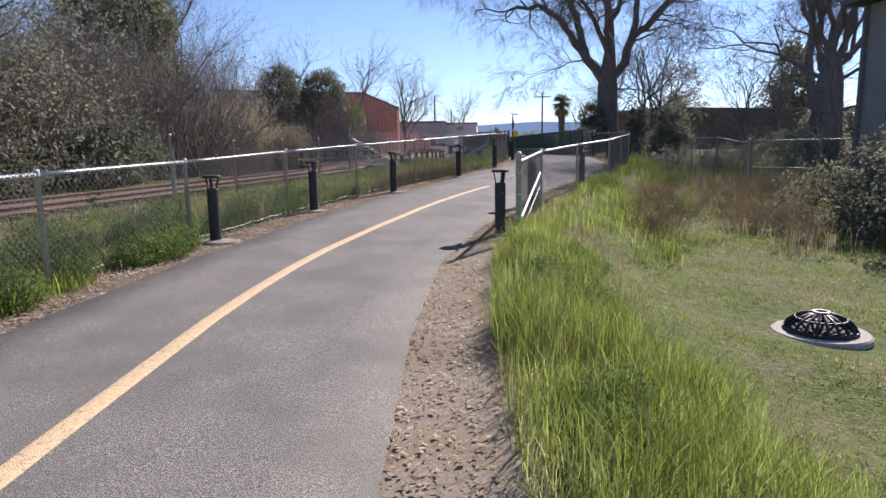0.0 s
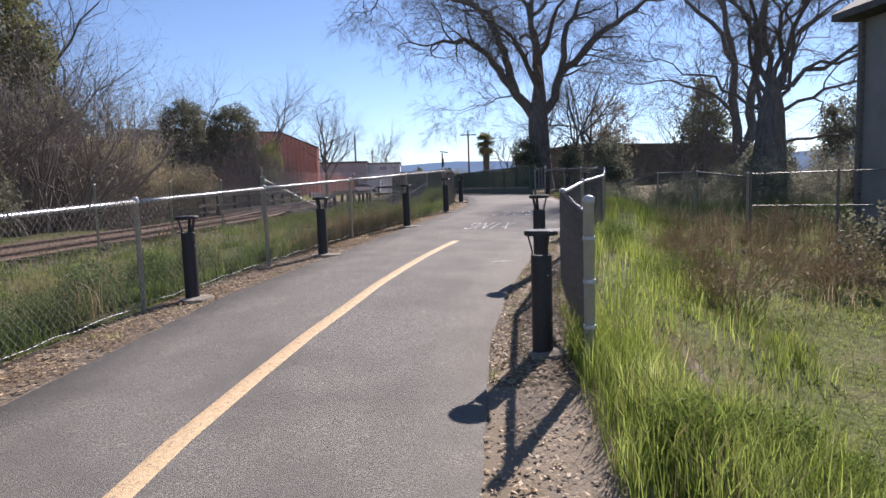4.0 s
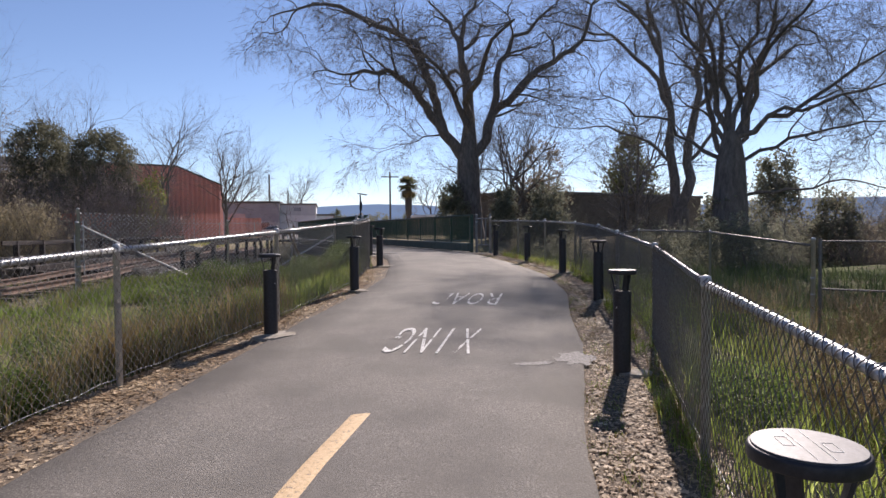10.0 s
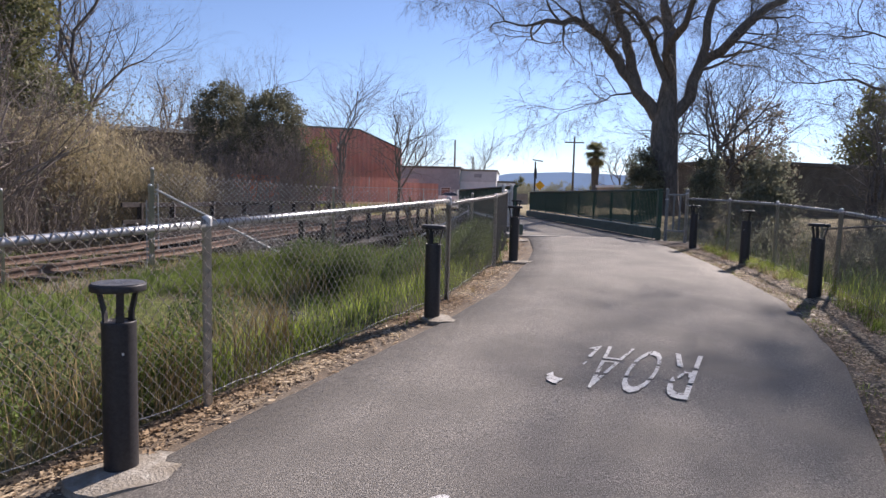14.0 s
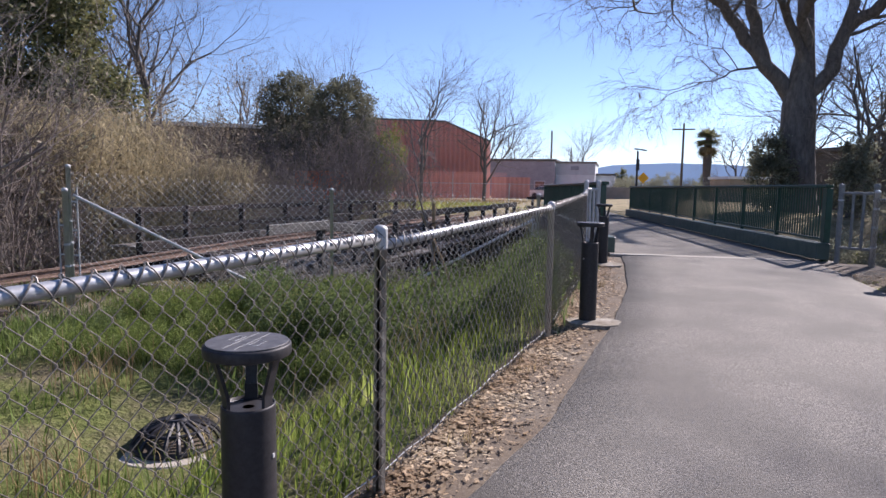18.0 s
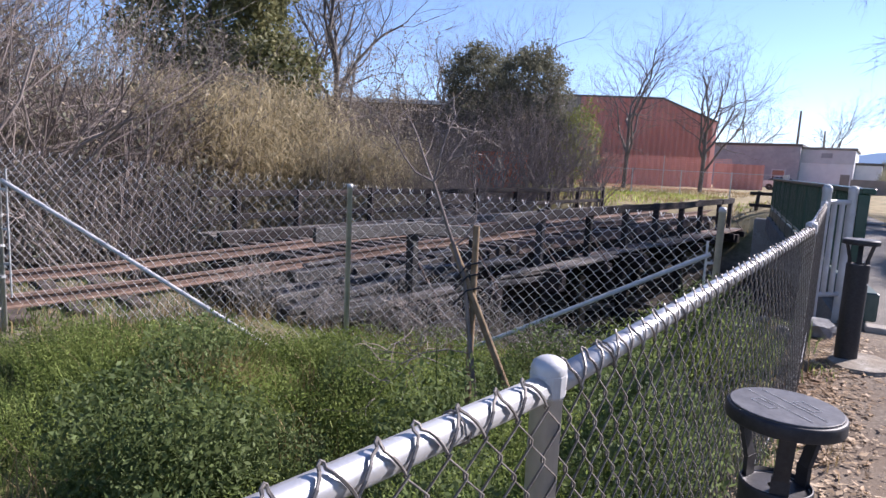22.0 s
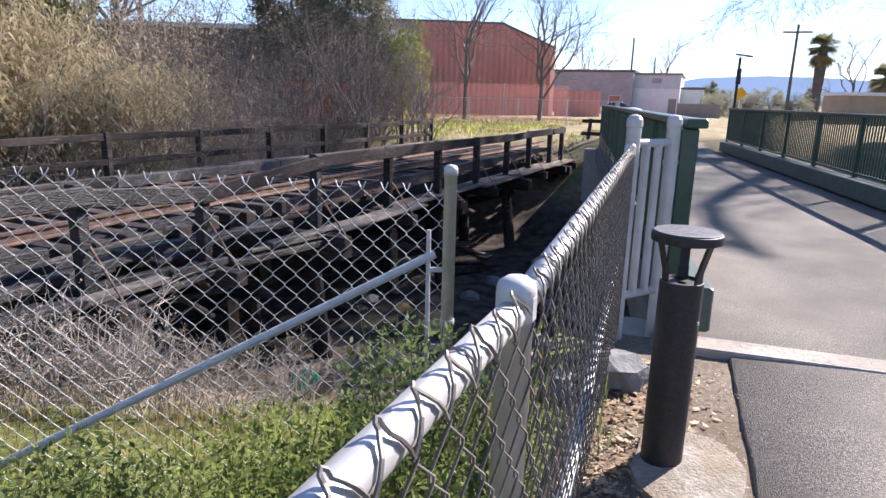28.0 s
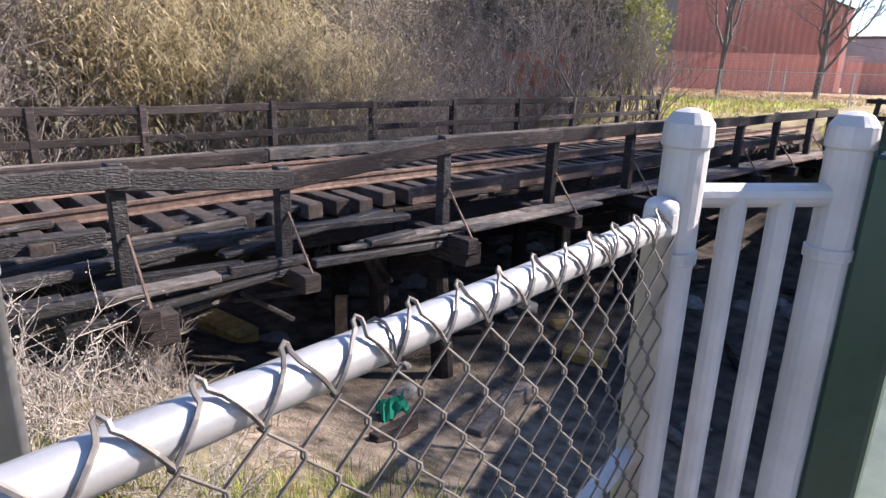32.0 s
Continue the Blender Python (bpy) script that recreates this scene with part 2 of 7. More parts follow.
GRASS_BRIGHT = leaf_material("bright_spring_grass", (0.14, 0.185, 0.03), (0.27, 0.33, 0.07), (0.5, 0.52, 0.2), 0.5, 0.5)
GRASS_DARK = leaf_material("dark_weeds", (0.07, 0.1, 0.035), (0.12, 0.16, 0.06), (0.2, 0.235, 0.1), 0.45)
GRASS_DRY = leaf_material("dry_grass", (0.16, 0.11, 0.05), (0.29, 0.22, 0.11), (0.42, 0.34, 0.2), 0.35)
RUSSET = leaf_material("russet_dock_stalks", (0.23, 0.175, 0.11), (0.37, 0.29, 0.185), (0.5, 0.41, 0.27), 0.45)
LEAF_LITTER = leaf_material("fallen_leaves", (0.2, 0.13, 0.08), (0.4, 0.295, 0.19), (0.64, 0.54, 0.39), 0.25, 0.45)
EVERGREEN = leaf_material("evergreen_leaves", (0.09, 0.092, 0.062), (0.145, 0.146, 0.1), (0.22, 0.21, 0.145), 0.45, 0.22)
CONIFER = leaf_material("conifer_needles", (0.085, 0.095, 0.045), (0.155, 0.16, 0.075), (0.27, 0.245, 0.12), 0.4, 0.22)
GREYGREEN = leaf_material("grey_green_leaves", (0.137, 0.140, 0.098), (0.215, 0.218, 0.156), (0.319, 0.319, 0.234), 0.5, 0.15)
TAN_REED = leaf_material("dry_reed", (0.2, 0.166, 0.1), (0.34, 0.29, 0.18), (0.52, 0.455, 0.305), 0.42, 0.25)
HERB = leaf_material("feathery_herb", (0.085, 0.12, 0.028), (0.175, 0.225, 0.06), (0.34, 0.39, 0.145), 0.5, 0.4)
WEED_GREEN = leaf_material("lush_weed_leaves", (0.075, 0.115, 0.026), (0.14, 0.195, 0.05), (0.28, 0.335, 0.12), 0.5, 0.4)
BROWN_LEAF = leaf_material("brown_thicket_leaves", (0.17, 0.145, 0.105), (0.29, 0.245, 0.18), (0.42, 0.36, 0.27), 0.4, 0.25)
YELLOWGREEN = leaf_material("yellow_green_leaves", (0.12, 0.14, 0.03), (0.22, 0.24, 0.06), (0.34, 0.36, 0.1), 0.4)

GROUND = bpy.data.materials.new("ground_cover")


def ground_material():
    """Grass, bare patches and creek soil mixed by noise and by the height of the ground."""
    m = GROUND
    m.use_nodes = True
    nodes, links = m.node_tree.nodes, m.node_tree.links
    bsdf = nodes["Principled BSDF"]
    geo = nodes.new("ShaderNodeNewGeometry")

    def noise_ramp(scale, a, b, detail=5.0):
        n = nodes.new("ShaderNodeTexNoise")
        n.inputs["Scale"].default_value, n.inputs["Detail"].default_value = scale, detail
        links.new(geo.outputs["Position"], n.inputs["Vector"])
        r = nodes.new("ShaderNodeValToRGB")
        r.color_ramp.elements[0].position, r.color_ramp.elements[0].color = a[0], (*a[1], 1)
        r.color_ramp.elements[1].position, r.color_ramp.elements[1].color = b[0], (*b[1], 1)
        links.new(n.outputs["Fac"], r.inputs[0])
        return r.outputs[0]

    def mixed(fac, a, b):
        x = nodes.new("ShaderNodeMix")
        x.data_type = "RGBA"
        links.new(fac, x.inputs[0])
        links.new(a, x.inputs[6])
        links.new(b, x.inputs[7])
        return x.outputs[2]

    grass = noise_ramp(9, (0.35, (0.065, 0.08, 0.022)), (0.7, (0.155, 0.17, 0.055)))
    soil = noise_ramp(14, (0.35, (0.1, 0.085, 0.048)), (0.7, (0.21, 0.175, 0.11)))
    creek = noise_ramp(4, (0.35, (0.11, 0.088, 0.068)), (0.72, (0.38, 0.31, 0.24)))
    dry = noise_ramp(1.2, (0.35, (0.2, 0.17, 0.095)), (0.7, (0.36, 0.3, 0.185)))
    patches = noise_ramp(0.8, (0.50, (0, 0, 0)), (0.66, (1, 1, 1)))
    out = mixed(patches, grass, soil)
    sep = nodes.new("ShaderNodeSeparateXYZ")
    links.new(geo.outputs["Position"], sep.inputs[0])
    low = nodes.new("ShaderNodeMapRange")
    low.inputs[1].default_value, low.inputs[2].default_value, low.inputs[3].default_value, low.inputs[4].default_value = -0.1, -0.9, 0, 1
    links.new(sep.outputs[2], low.inputs[0])
    bank = nodes.new("ShaderNodeMapRange")
    bank.inputs[1].default_value, bank.inputs[2].default_value = 24.0, 31.0
    links.new(sep.outputs[1], bank.inputs[0])
    both = nodes.new("ShaderNodeMath")
    both.operation = "MULTIPLY"
    links.new(low.outputs[0], both.inputs[0])
    links.new(bank.outputs[0], both.inputs[1])
    out = mixed(both.outputs[0], out, creek)
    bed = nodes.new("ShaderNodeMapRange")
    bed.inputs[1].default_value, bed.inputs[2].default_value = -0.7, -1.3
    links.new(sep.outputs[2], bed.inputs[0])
    # burnt soil tone that also carries painted shade under the trestle
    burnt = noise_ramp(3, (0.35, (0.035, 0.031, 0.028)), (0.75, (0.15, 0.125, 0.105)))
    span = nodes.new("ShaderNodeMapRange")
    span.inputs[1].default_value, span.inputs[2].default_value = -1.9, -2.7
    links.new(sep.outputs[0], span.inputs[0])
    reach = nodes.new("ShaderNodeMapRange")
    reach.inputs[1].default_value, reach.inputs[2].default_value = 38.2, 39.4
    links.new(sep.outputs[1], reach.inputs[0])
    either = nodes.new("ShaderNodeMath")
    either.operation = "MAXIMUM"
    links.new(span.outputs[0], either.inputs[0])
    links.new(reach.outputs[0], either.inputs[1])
    burnt_shade = nodes.new("ShaderNodeMath")
    burnt_shade.operation = "MULTIPLY"
    links.new(either.outputs[0], burnt_shade.inputs[0])
    links.new(bed.outputs[0], burnt_shade.inputs[1])
    out = mixed(burnt_shade.outputs[0], out, burnt)
    north = nodes.new("ShaderNodeMapRange")
    north.inputs[1].default_value, north.inputs[2].default_value = 50.0, 55.0
    links.new(sep.outputs[1], north.inputs[0])
    out = mixed(north.outputs[0], out, dry)
    links.new(out, bsdf.inputs["Base Color"])
    bsdf.inputs["Roughness"].default_value = 0.95
    bsdf.inputs["Specular IOR Level"].default_value = 0.15
    b = nodes.new("ShaderNodeBump")
    b.inputs["Strength"].default_value, b.inputs["Distance"].default_value = 0.8, 0.05
    n = nodes.new("ShaderNodeTexNoise")
    n.inputs["Scale"].default_value, n.inputs["Detail"].default_value = 25, 5
    links.new(geo.outputs["Position"], n.inputs["Vector"])
    links.new(n.outputs["Fac"], b.inputs["Height"])
    links.new(b.outputs[0], bsdf.inputs["Normal"])


ground_material()


# ---- mesh helpers ----
class Geo:
    """Collects vertices and faces of one mesh."""

    def __init__(self):
        self.v, self.f = [], []

    def add(self, verts, faces):
        n = len(self.v)
        self.v.extend(tuple(p) for p in verts)
        self.f.extend(tuple(n + i for i in face) for face in faces)
        return self

    def box(self, c, s, m=None, bevel=0.0):
        """A box round c of full size s, turned by m, with chamfered upright edges and top."""
        x, y, z = s[0] / 2, s[1] / 2, s[2] / 2
        b = min(bevel, x * 0.9, y * 0.9, z * 0.9)
        if b:
            rings = []
            for zz, k in ((-z, b), (-z + b, 0), (z - b, 0), (z, b)):
                e = b
                rings.append([(-x + k, -y + k + e, zz), (-x + k + e, -y + k, zz), (x - k - e, -y + k, zz), (x - k, -y + k + e, zz),
                              (x - k, y - k - e, zz), (x - k - e, y - k, zz), (-x + k + e, y - k, zz), (-x + k, y - k - e, zz)])
            pts = [p for r in rings for p in r]
            faces = [tuple(range(7, -1, -1)), tuple(range(24, 32))]
            for r in range(3):
                for i in range(8):
                    j = (i + 1) % 8
                    faces.append((r * 8 + i, r * 8 + j, r * 8 + 8 + j, r * 8 + 8 + i))
        else:
            pts = [(sx * x, sy * y, sz * z) for sz in (-1, 1) for sx, sy in ((-1, -1), (1, -1), (1, 1), (-1, 1))]
            faces = [(3, 2, 1, 0), (4, 5, 6, 7), (0, 1, 5, 4), (1, 2, 6, 5), (2, 3, 7, 6), (3, 0, 4, 7)]
        c = Vector(c)
        pts = [(m @ Vector(p) if m else Vector(p)) + c for p in pts]
        return self.add(pts, faces)

    def beam(self, a, b, w, h, bevel=0.0, up=(0, 0, 1)):
        """A squared beam from a to b, w wide and h high."""
        a, b = Vector(a), Vector(b)
        d = (b - a)
        x = d.normalized()
        y = Vector(up).cross(x)
        y = y.normalized() if y.length > 1e-5 else Vector((1, 0, 0))
        z = x.cross(y)
        m = Matrix((x, y, z)).transposed()
        return self.box((a + b) / 2, (d.length, w, h), m, bevel)

    def lathe(self, profile, sides=16, c=(0, 0, 0)):
        """Rings of (radius, height) about the upright through c, closed at both ends."""
        pts, faces = [], []
        for r, z in profile:
            pts += [(c[0] + r * math.cos(2 * math.pi * i / sides), c[1] + r * math.sin(2 * math.pi * i / sides), c[2] + z) for i in range(sides)]
        for k in range(len(profile) - 1):
            for i in range(sides):
                j = (i + 1) % sides
                faces.append((k * sides + i, k * sides + j, (k + 1) * sides + j, (k + 1) * sides + i))
        faces.append(tuple(range(sides - 1, -1, -1)))
        faces.append(tuple(range((len(profile) - 1) * sides, len(profile) * sides)))
        return self.add(pts, faces)

    def tube(self, pts, radii, sides=8, caps=True):
        """A round tube along points."""
        pts = [Vector(p) for p in pts]
        if not hasattr(radii, "__len__"):
            radii = [radii] * len(pts)
        ring, faces = [], []
        side = None
        for k, p in enumerate(pts):
            d = (pts[min(k + 1, len(pts) - 1)] - pts[max(k - 1, 0)])
            d = d.normalized() if d.length > 1e-9 else Vector((0, 0, 1))
            if side is None:
                side = d.cross(Vector((0, 0, 1)) if abs(d.z) < 0.9 else Vector((1, 0, 0))).normalized()
            side = (side - d * side.dot(d))
            side = side.normalized() if side.length > 1e-6 else d.orthogonal().normalized()
            other = d.cross(side)
            for i in range(sides):
                a = 2 * math.pi * i / sides
                ring.append(p + radii[k] * (math.cos(a) * side + math.sin(a) * other))
        for k in range(len(pts) - 1):
            for i in range(sides):
                j = (i + 1) % sides
                faces.append((k * sides + i, k * sides + j, (k + 1) * sides + j, (k + 1) * sides + i))
        if caps and sides > 3:
            faces.append(tuple(range(sides - 1, -1, -1)))
            faces.append(tuple(range((len(pts) - 1) * sides, len(pts) * sides)))
        return self.add(ring, faces)

    def mesh(self, name, mat, smooth=False):
        me = bpy.data.meshes.new(name)
        me.from_pydata([tuple(p) for p in self.v], [], self.f)
        me.materials.append(mat)
        if smooth:
            me.polygons.foreach_set("use_smooth", [True] * len(me.polygons))
        me.update()
        return me


def part(name, geo, mat, parent=None, label="", smooth=False):
    """One mesh object under a thing or a part."""
    ob = new(name, geo.mesh(name, mat, smooth))
    if parent:
        ob.parent = parent
    if label:
        ob["label"] = label
    return ob


def piece(name, mesh, parent, loc=(0, 0, 0), rot=(0, 0, 0), scale=(1, 1, 1)):
    ob = new(name, mesh)
    ob.parent = parent
    ob.location, ob.rotation_euler, ob.scale = loc, rot, scale
    return ob


def thing(name, loc, label, category, group="", rz=0.0, kind=""):
    ob = new(name)
    ob.empty_display_size = 0.2
    ob.location, ob.rotation_euler = loc, (0, 0, rz)
    return tagged(ob, label, category, group, kind)


def raw_mesh(name, verts, faces, mat, smooth=False):
    """A mesh from numpy arrays: verts (n, 3), faces (m, 3 or 4)."""
    me = bpy.data.meshes.new(name)
    verts, faces = np.asarray(verts, np.float32), np.asarray(faces, np.int32)
    me.vertices.add(len(verts))
    me.vertices.foreach_set("co", verts.ravel())
    k = faces.shape[1]
    me.loops.add(faces.size)
    me.loops.foreach_set("vertex_index", faces.ravel())
    me.polygons.add(len(faces))
    me.polygons.foreach_set("loop_start", np.arange(0, faces.size, k, dtype=np.int32))
    me.materials.append(mat)
    if smooth:
        me.polygons.foreach_set("use_smooth", [True] * len(faces))
    me.update(calc_edges=True)
    return me


# ---- plan ----
GY = [-60, 0, 5, 10, 13, 16.5, 20, 23, 28, 32, 60]
GZ = [0, 0, 0.06, 0.2, 0.33, 0.48, 0.65, 0.80, 0.97, 1.04, 1.04]
LY = [-60, 0, 6, 8.8, 12, 13, 16.3, 20.3, 22.9, 25, 27.7, 29.6, 31.8, 33, 50, 60, 75]
LX = [-3.4, -3.55, -3.4, -3.05, -2.33, -2.1, -0.85, 0.74, 1.9, 2.62, 3.17, 3.44, 3.57, 3.6, 1.8, 0.9, 0.3]
RY = [-60, 0, 3.7, 5.7, 8.2, 10.6, 12.4, 14, 16, 18.5, 20.2, 22, 24.6, 27.3, 31.5, 33, 50, 60, 75]
RX = [-0.1, -0.24, -0.26, -0.24, -0.03, 0.5, 1.05, 1.67, 2.48, 3.74, 4.4, 5.22, 5.98, 6.28, 6.56, 6.72, 4.95, 4.3, 3.8]
TY = [-60, 0, 8, 14, 20, 26, 31, 36, 53, 80]
TX = [-34, -13.8, -11.2, -9.35, -7.95, -6.3, -5.0, -4.4, -2.15, 1.4]
TZ = [0.2, 0.2, 0.25, 0.32, 0.4, 0.5, 0.6, 0.7, 0.7, 0.7]


FY = [-9.3, -3.5, 2.1, 4.9, 7.6, 9.85, 12.45, 15.4, 18.1, 20.68, 24.07, 26.86, 30.05, 32.86]
FX = [-4.45, -4.52, -4.48, -4.33, -3.95, -3.55, -2.8, -1.95, -0.76, 0.53, 1.9, 2.54, 2.88, 2.945]


def fence_x(y):
    """Where the western fence runs."""
    return np.interp(y, FY, FX)


def g(y):
    return np.interp(y, GY, GZ)


def smooth01(a):
    a = np.clip(a, 0, 1)
    return a * a * (3 - 2 * a)


def terrain(x, y):
    """The height of the ground, away from the paved path."""
    x, y = np.asarray(x, float), np.asarray(y, float)
    base = g(y)
    left, right = np.interp(y, LY, LX) - x, x - np.interp(y, RY, RX)
    near = smooth01((y - 6) / 6) * (1 - smooth01((y - 46) / 8))
    drop_l = (0.25 + 0.4 * near) * smooth01((left - 0.85) / 1.6)
    drop_r = 0.68 * smooth01((right - 0.75) / 2.6) + 0.25 * smooth01((right - 3) / 6)
    h = base - drop_l - drop_r
    # sunk a little under the laid verges
    rim = np.maximum(left, right)
    h = h - 0.11 * (1 - smooth01((rim - np.where(right > left, np.where(y > 9.5, 0.75, 0.6), np.interp(y, LY, LX) - fence_x(y) - 0.02)) / 0.3))
    # railway bank
    tx, tz = np.interp(y, TY, TX), np.interp(y, TY, TZ)
    bank = 1 - smooth01((np.abs(x - tx) - 1.7) / 1.3)
    h = h + (tz - 0.16 - h) * bank
    h = h - 0.2 * np.exp(-((x + 0.46) ** 2 + (y - 26.0) ** 2) / 2.2)
    # creek
    yc = 43.0 + 0.12 * x
    d = np.abs(y - yc)
    creek = 1 - smooth01((d - 4.6) / 8.0)
    safe = smooth01((np.maximum(left, right) - 0.75) / 1.6)
    creek = creek * np.where(y < 33.1, safe, 1.0)
    h = h + (-2.0 - h) * creek
    # northern field and the far land
    h = h + (1.0 - h) * smooth01((y - yc - 9) / 6)
    far = smooth01((np.hypot(x, y - 30) - 60) / 60)
    h = h + (0.8 - h) * far
    h = h + 0.05 * np.sin(x * 1.7 + 1.3 * np.sin(y * 0.9)) * np.sin(y * 1.3 + x * 0.4) * smooth01((np.maximum(left, right) - 0.8) / 1.0)
    return h


def on_ground(x, y):
    return float(terrain(x, y))


def left_edge(y):
    return float(np.interp(y, LY, LX))


def right_edge(y):
    return float(np.interp(y, RY, RX))


# ---- ground ----
def build_ground():
    ax = np.concatenate([-np.geomspace(2500, 46, 22), np.arange(-44, 50.1, 0.42), np.geomspace(53, 2500, 22)])
    ay = np.concatenate([-np.geomspace(2500, 22, 20), np.arange(-20, 92.1, 0.42), np.geomspace(95, 4000, 26)])
    xx, yy = np.meshgrid(ax, ay)
    zz = terrain(xx, yy)
    inside = (xx > np.interp(yy, LY, LX) - 0.25) & (xx < np.interp(yy, RY, RX) + 0.25) & ((yy < 33) | (yy > 50))
    zz = np.where(inside, g(yy) - 0.05, zz)
    v = np.stack([xx, yy, zz], -1).reshape(-1, 3)
    nx, ny = len(ax), len(ay)
    i = (np.arange(ny - 1)[:, None] * nx + np.arange(nx - 1)[None]).ravel()
    f = np.stack([i, i + 1, i + nx + 1, i + nx], -1)
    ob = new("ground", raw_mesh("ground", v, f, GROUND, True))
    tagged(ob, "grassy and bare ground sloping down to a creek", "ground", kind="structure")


build_ground()


def strip(name, fl, fr, ys, dz, mat, label, category, cross=6, crown=0.0, skirt=0.06, spread=0.02):
    """A paved or earthen band between two edges, with sunk sides."""
    g0 = Geo()
    rows = []
    for y in ys:
        a, b, z = fl(y), fr(y), float(g(y)) + dz
        row = [(a - 0.02, y, z - skirt)]
        for k in range(cross + 1):
            u = k / cross
            row.append((a + (b - a) * u, y, z + crown * (1 - (2 * u - 1) ** 2)))
        row.append((b + spread, y, z - skirt))
        rows.append(row)
    n = len(rows[0])
    g0.add([p for r in rows for p in r], [(j * n + k, j * n + k + 1, (j + 1) * n + k + 1, (j + 1) * n + k) for j in range(len(rows) - 1) for k in range(n - 1)])
    ob = new(name, g0.mesh(name, mat, True))
    return tagged(ob, label, category, kind="structure")


rough_edge = random.Random(5)
edge_noise = [rough_edge.uniform(-0.016, 0.016) for _ in range(2000)]


def ragged(f, k):
    return lambda y: f(y) + 0.55 * edge_noise[(int(round(y * 5)) * k) % 2000]


path_ys = list(np.arange(-20, 33.01, 0.2))
strip("path", ragged(left_edge, 1), ragged(right_edge, 3), path_ys, 0.0, ASPHALT, "grey worn asphalt shared path", "path", crown=0.025)
strip("verge_west", lambda y: float(fence_x(y)) - 0.12, lambda y: left_edge(y) + 0.1, path_ys, -0.025, LEAFSOIL, "bare soil verge strewn with dry leaves", "verge", skirt=0.2)
east_rim = lambda y: right_edge(y) + 0.72 + 0.2 * float(smooth01((y - 8.8) / 1.2))
strip("verge_east", lambda y: right_edge(y) - 0.1, east_rim, [y for y in path_ys if y < 9.7], -0.025, SOIL, "bare gravelly verge of pale chips", "verge", skirt=0.2, spread=0.7)
strip("verge_east_leafy", lambda y: right_edge(y) - 0.1, east_rim, [y for y in path_ys if y > 9.5], -0.025, LEAFSOIL, "dark soil verge strewn with dry leaves and chips", "verge", skirt=0.2, spread=0.8)
strip("path_north", left_edge, right_edge, list(np.arange(50, 112.1, 1.0)), 0.0, ASPHALT, "pale asphalt path beyond the bridge", "path")

CLY, CLX = [-20, 3, 4, 5, 6, 7, 8, 9, 10, 11, 12, 13, 14, 15, 16, 16.95], [-1.9, -1.9, -1.905, -1.9, -1.87, -1.79, -1.67, -1.5, -1.27, -1.0, -0.69, -0.39, -0.04, 0.34, 0.76, 1.2]
line_x = lambda y: float(np.interp(y, CLY, CLX))
strip("centre_line", lambda y: line_x(y) - 0.05, lambda y: line_x(y) + 0.05, list(np.arange(-20, 16.96, 0.2)), 0.030, YELLOW, "worn yellow painted centre line", "road marking", cross=1, skirt=0.004)


# ---- road lettering ----
def lettering(word, corner, along, up_vec, label, wear):
    """A word painted on the path for those who come the other way: corner of its first letter's foot, its direction and its upward direction."""
    th = thing("road_lettering", corner, label, "road marking", kind="structure")
    ux, uy = Vector((*along, 0)), Vector((*up_vec, 0))
    n = len(word)
    for k, ch in enumerate(word):
        cu = bpy.data.curves.new("letter", "FONT")
        cu.body, cu.size, cu.offset, cu.resolution_u = ch, 1.0, -0.006, 4
        tmp = new("letter_tmp", cu)
        me = bpy.data.meshes.new_from_object(tmp.evaluated_get(bpy.context.evaluated_depsgraph_get()))
        bpy.data.objects.remove(tmp)
        bm = bmesh.new()
        bm.from_mesh(me)
        xs, ys = [v.co.x for v in bm.verts], [v.co.y for v in bm.verts]
        x0, x1, y0, y1 = min(xs), max(xs), min(ys), max(ys)
        for cut in (0.36, 0.70) if ch in "OADRG" else (0.45,) if ch in "XN" else ():
            for side in (-0.018, 0.018):
                geom = bm.verts[:] + bm.edges[:] + bm.faces[:]
                bmesh.ops.bisect_plane(bm, geom=geom, plane_co=(0, y0 + (y1 - y0) * cut + side, 0), plane_no=(0, 1, 0))
            lo, hi = y0 + (y1 - y0) * cut - 0.0185, y0 + (y1 - y0) * cut + 0.0185
            bmesh.ops.delete(bm, geom=[f for f in bm.faces if lo < f.calc_center_median().y < hi], context="FACES")
        if ch == "D":
            dead = [f for f in bm.faces if f.calc_center_median().y < y0 + 0.62 * (y1 - y0) and f.calc_center_median().x > x0 + 0.2 * (x1 - x0) or f.calc_center_median().x > x0 + 0.75 * (x1 - x0)]
            bmesh.ops.delete(bm, geom=dead, context="FACES")
        bmesh.ops.triangulate(bm, faces=bm.faces)
        for _ in range(5):
            bmesh.ops.subdivide_edges(bm, edges=[e for e in bm.edges if e.calc_length() > 0.06], cuts=1)
            bmesh.ops.triangulate(bm, faces=bm.faces)
        worn = []
        for f in bm.faces:
            c = f.calc_center_median()
            v = noise.noise(Vector((c.x * 4 + k * 7.3, c.y * 3.2, n * 2.7 + ord(word[0])))) + 0.45 * noise.noise(Vector((c.x * 13, c.y * 13, k * 3.0)))
            if v < wear:
                worn.append(f)
        bmesh.ops.delete(bm, geom=worn, context="FACES")
        wid = 0.12 if ch == "I" else 0.8
        for v in bm.verts:
            u = (k + 0.1 + (0.34 if ch == "I" else 0) + wid * (v.co.x - x0) / (x1 - x0)) / n
            w = (v.co.y - y0) / (y1 - y0)
            p = ux * u + uy * w
            v.co = (p.x, p.y, float(g(corner[1] + p.y)) - corner[2] + 0.0335)
        me2 = bpy.data.meshes.new("letter")
        bm.to_mesh(me2)
        bm.free()
        me2.materials.append(WHITEPAINT)
        ob = new("letter", me2)
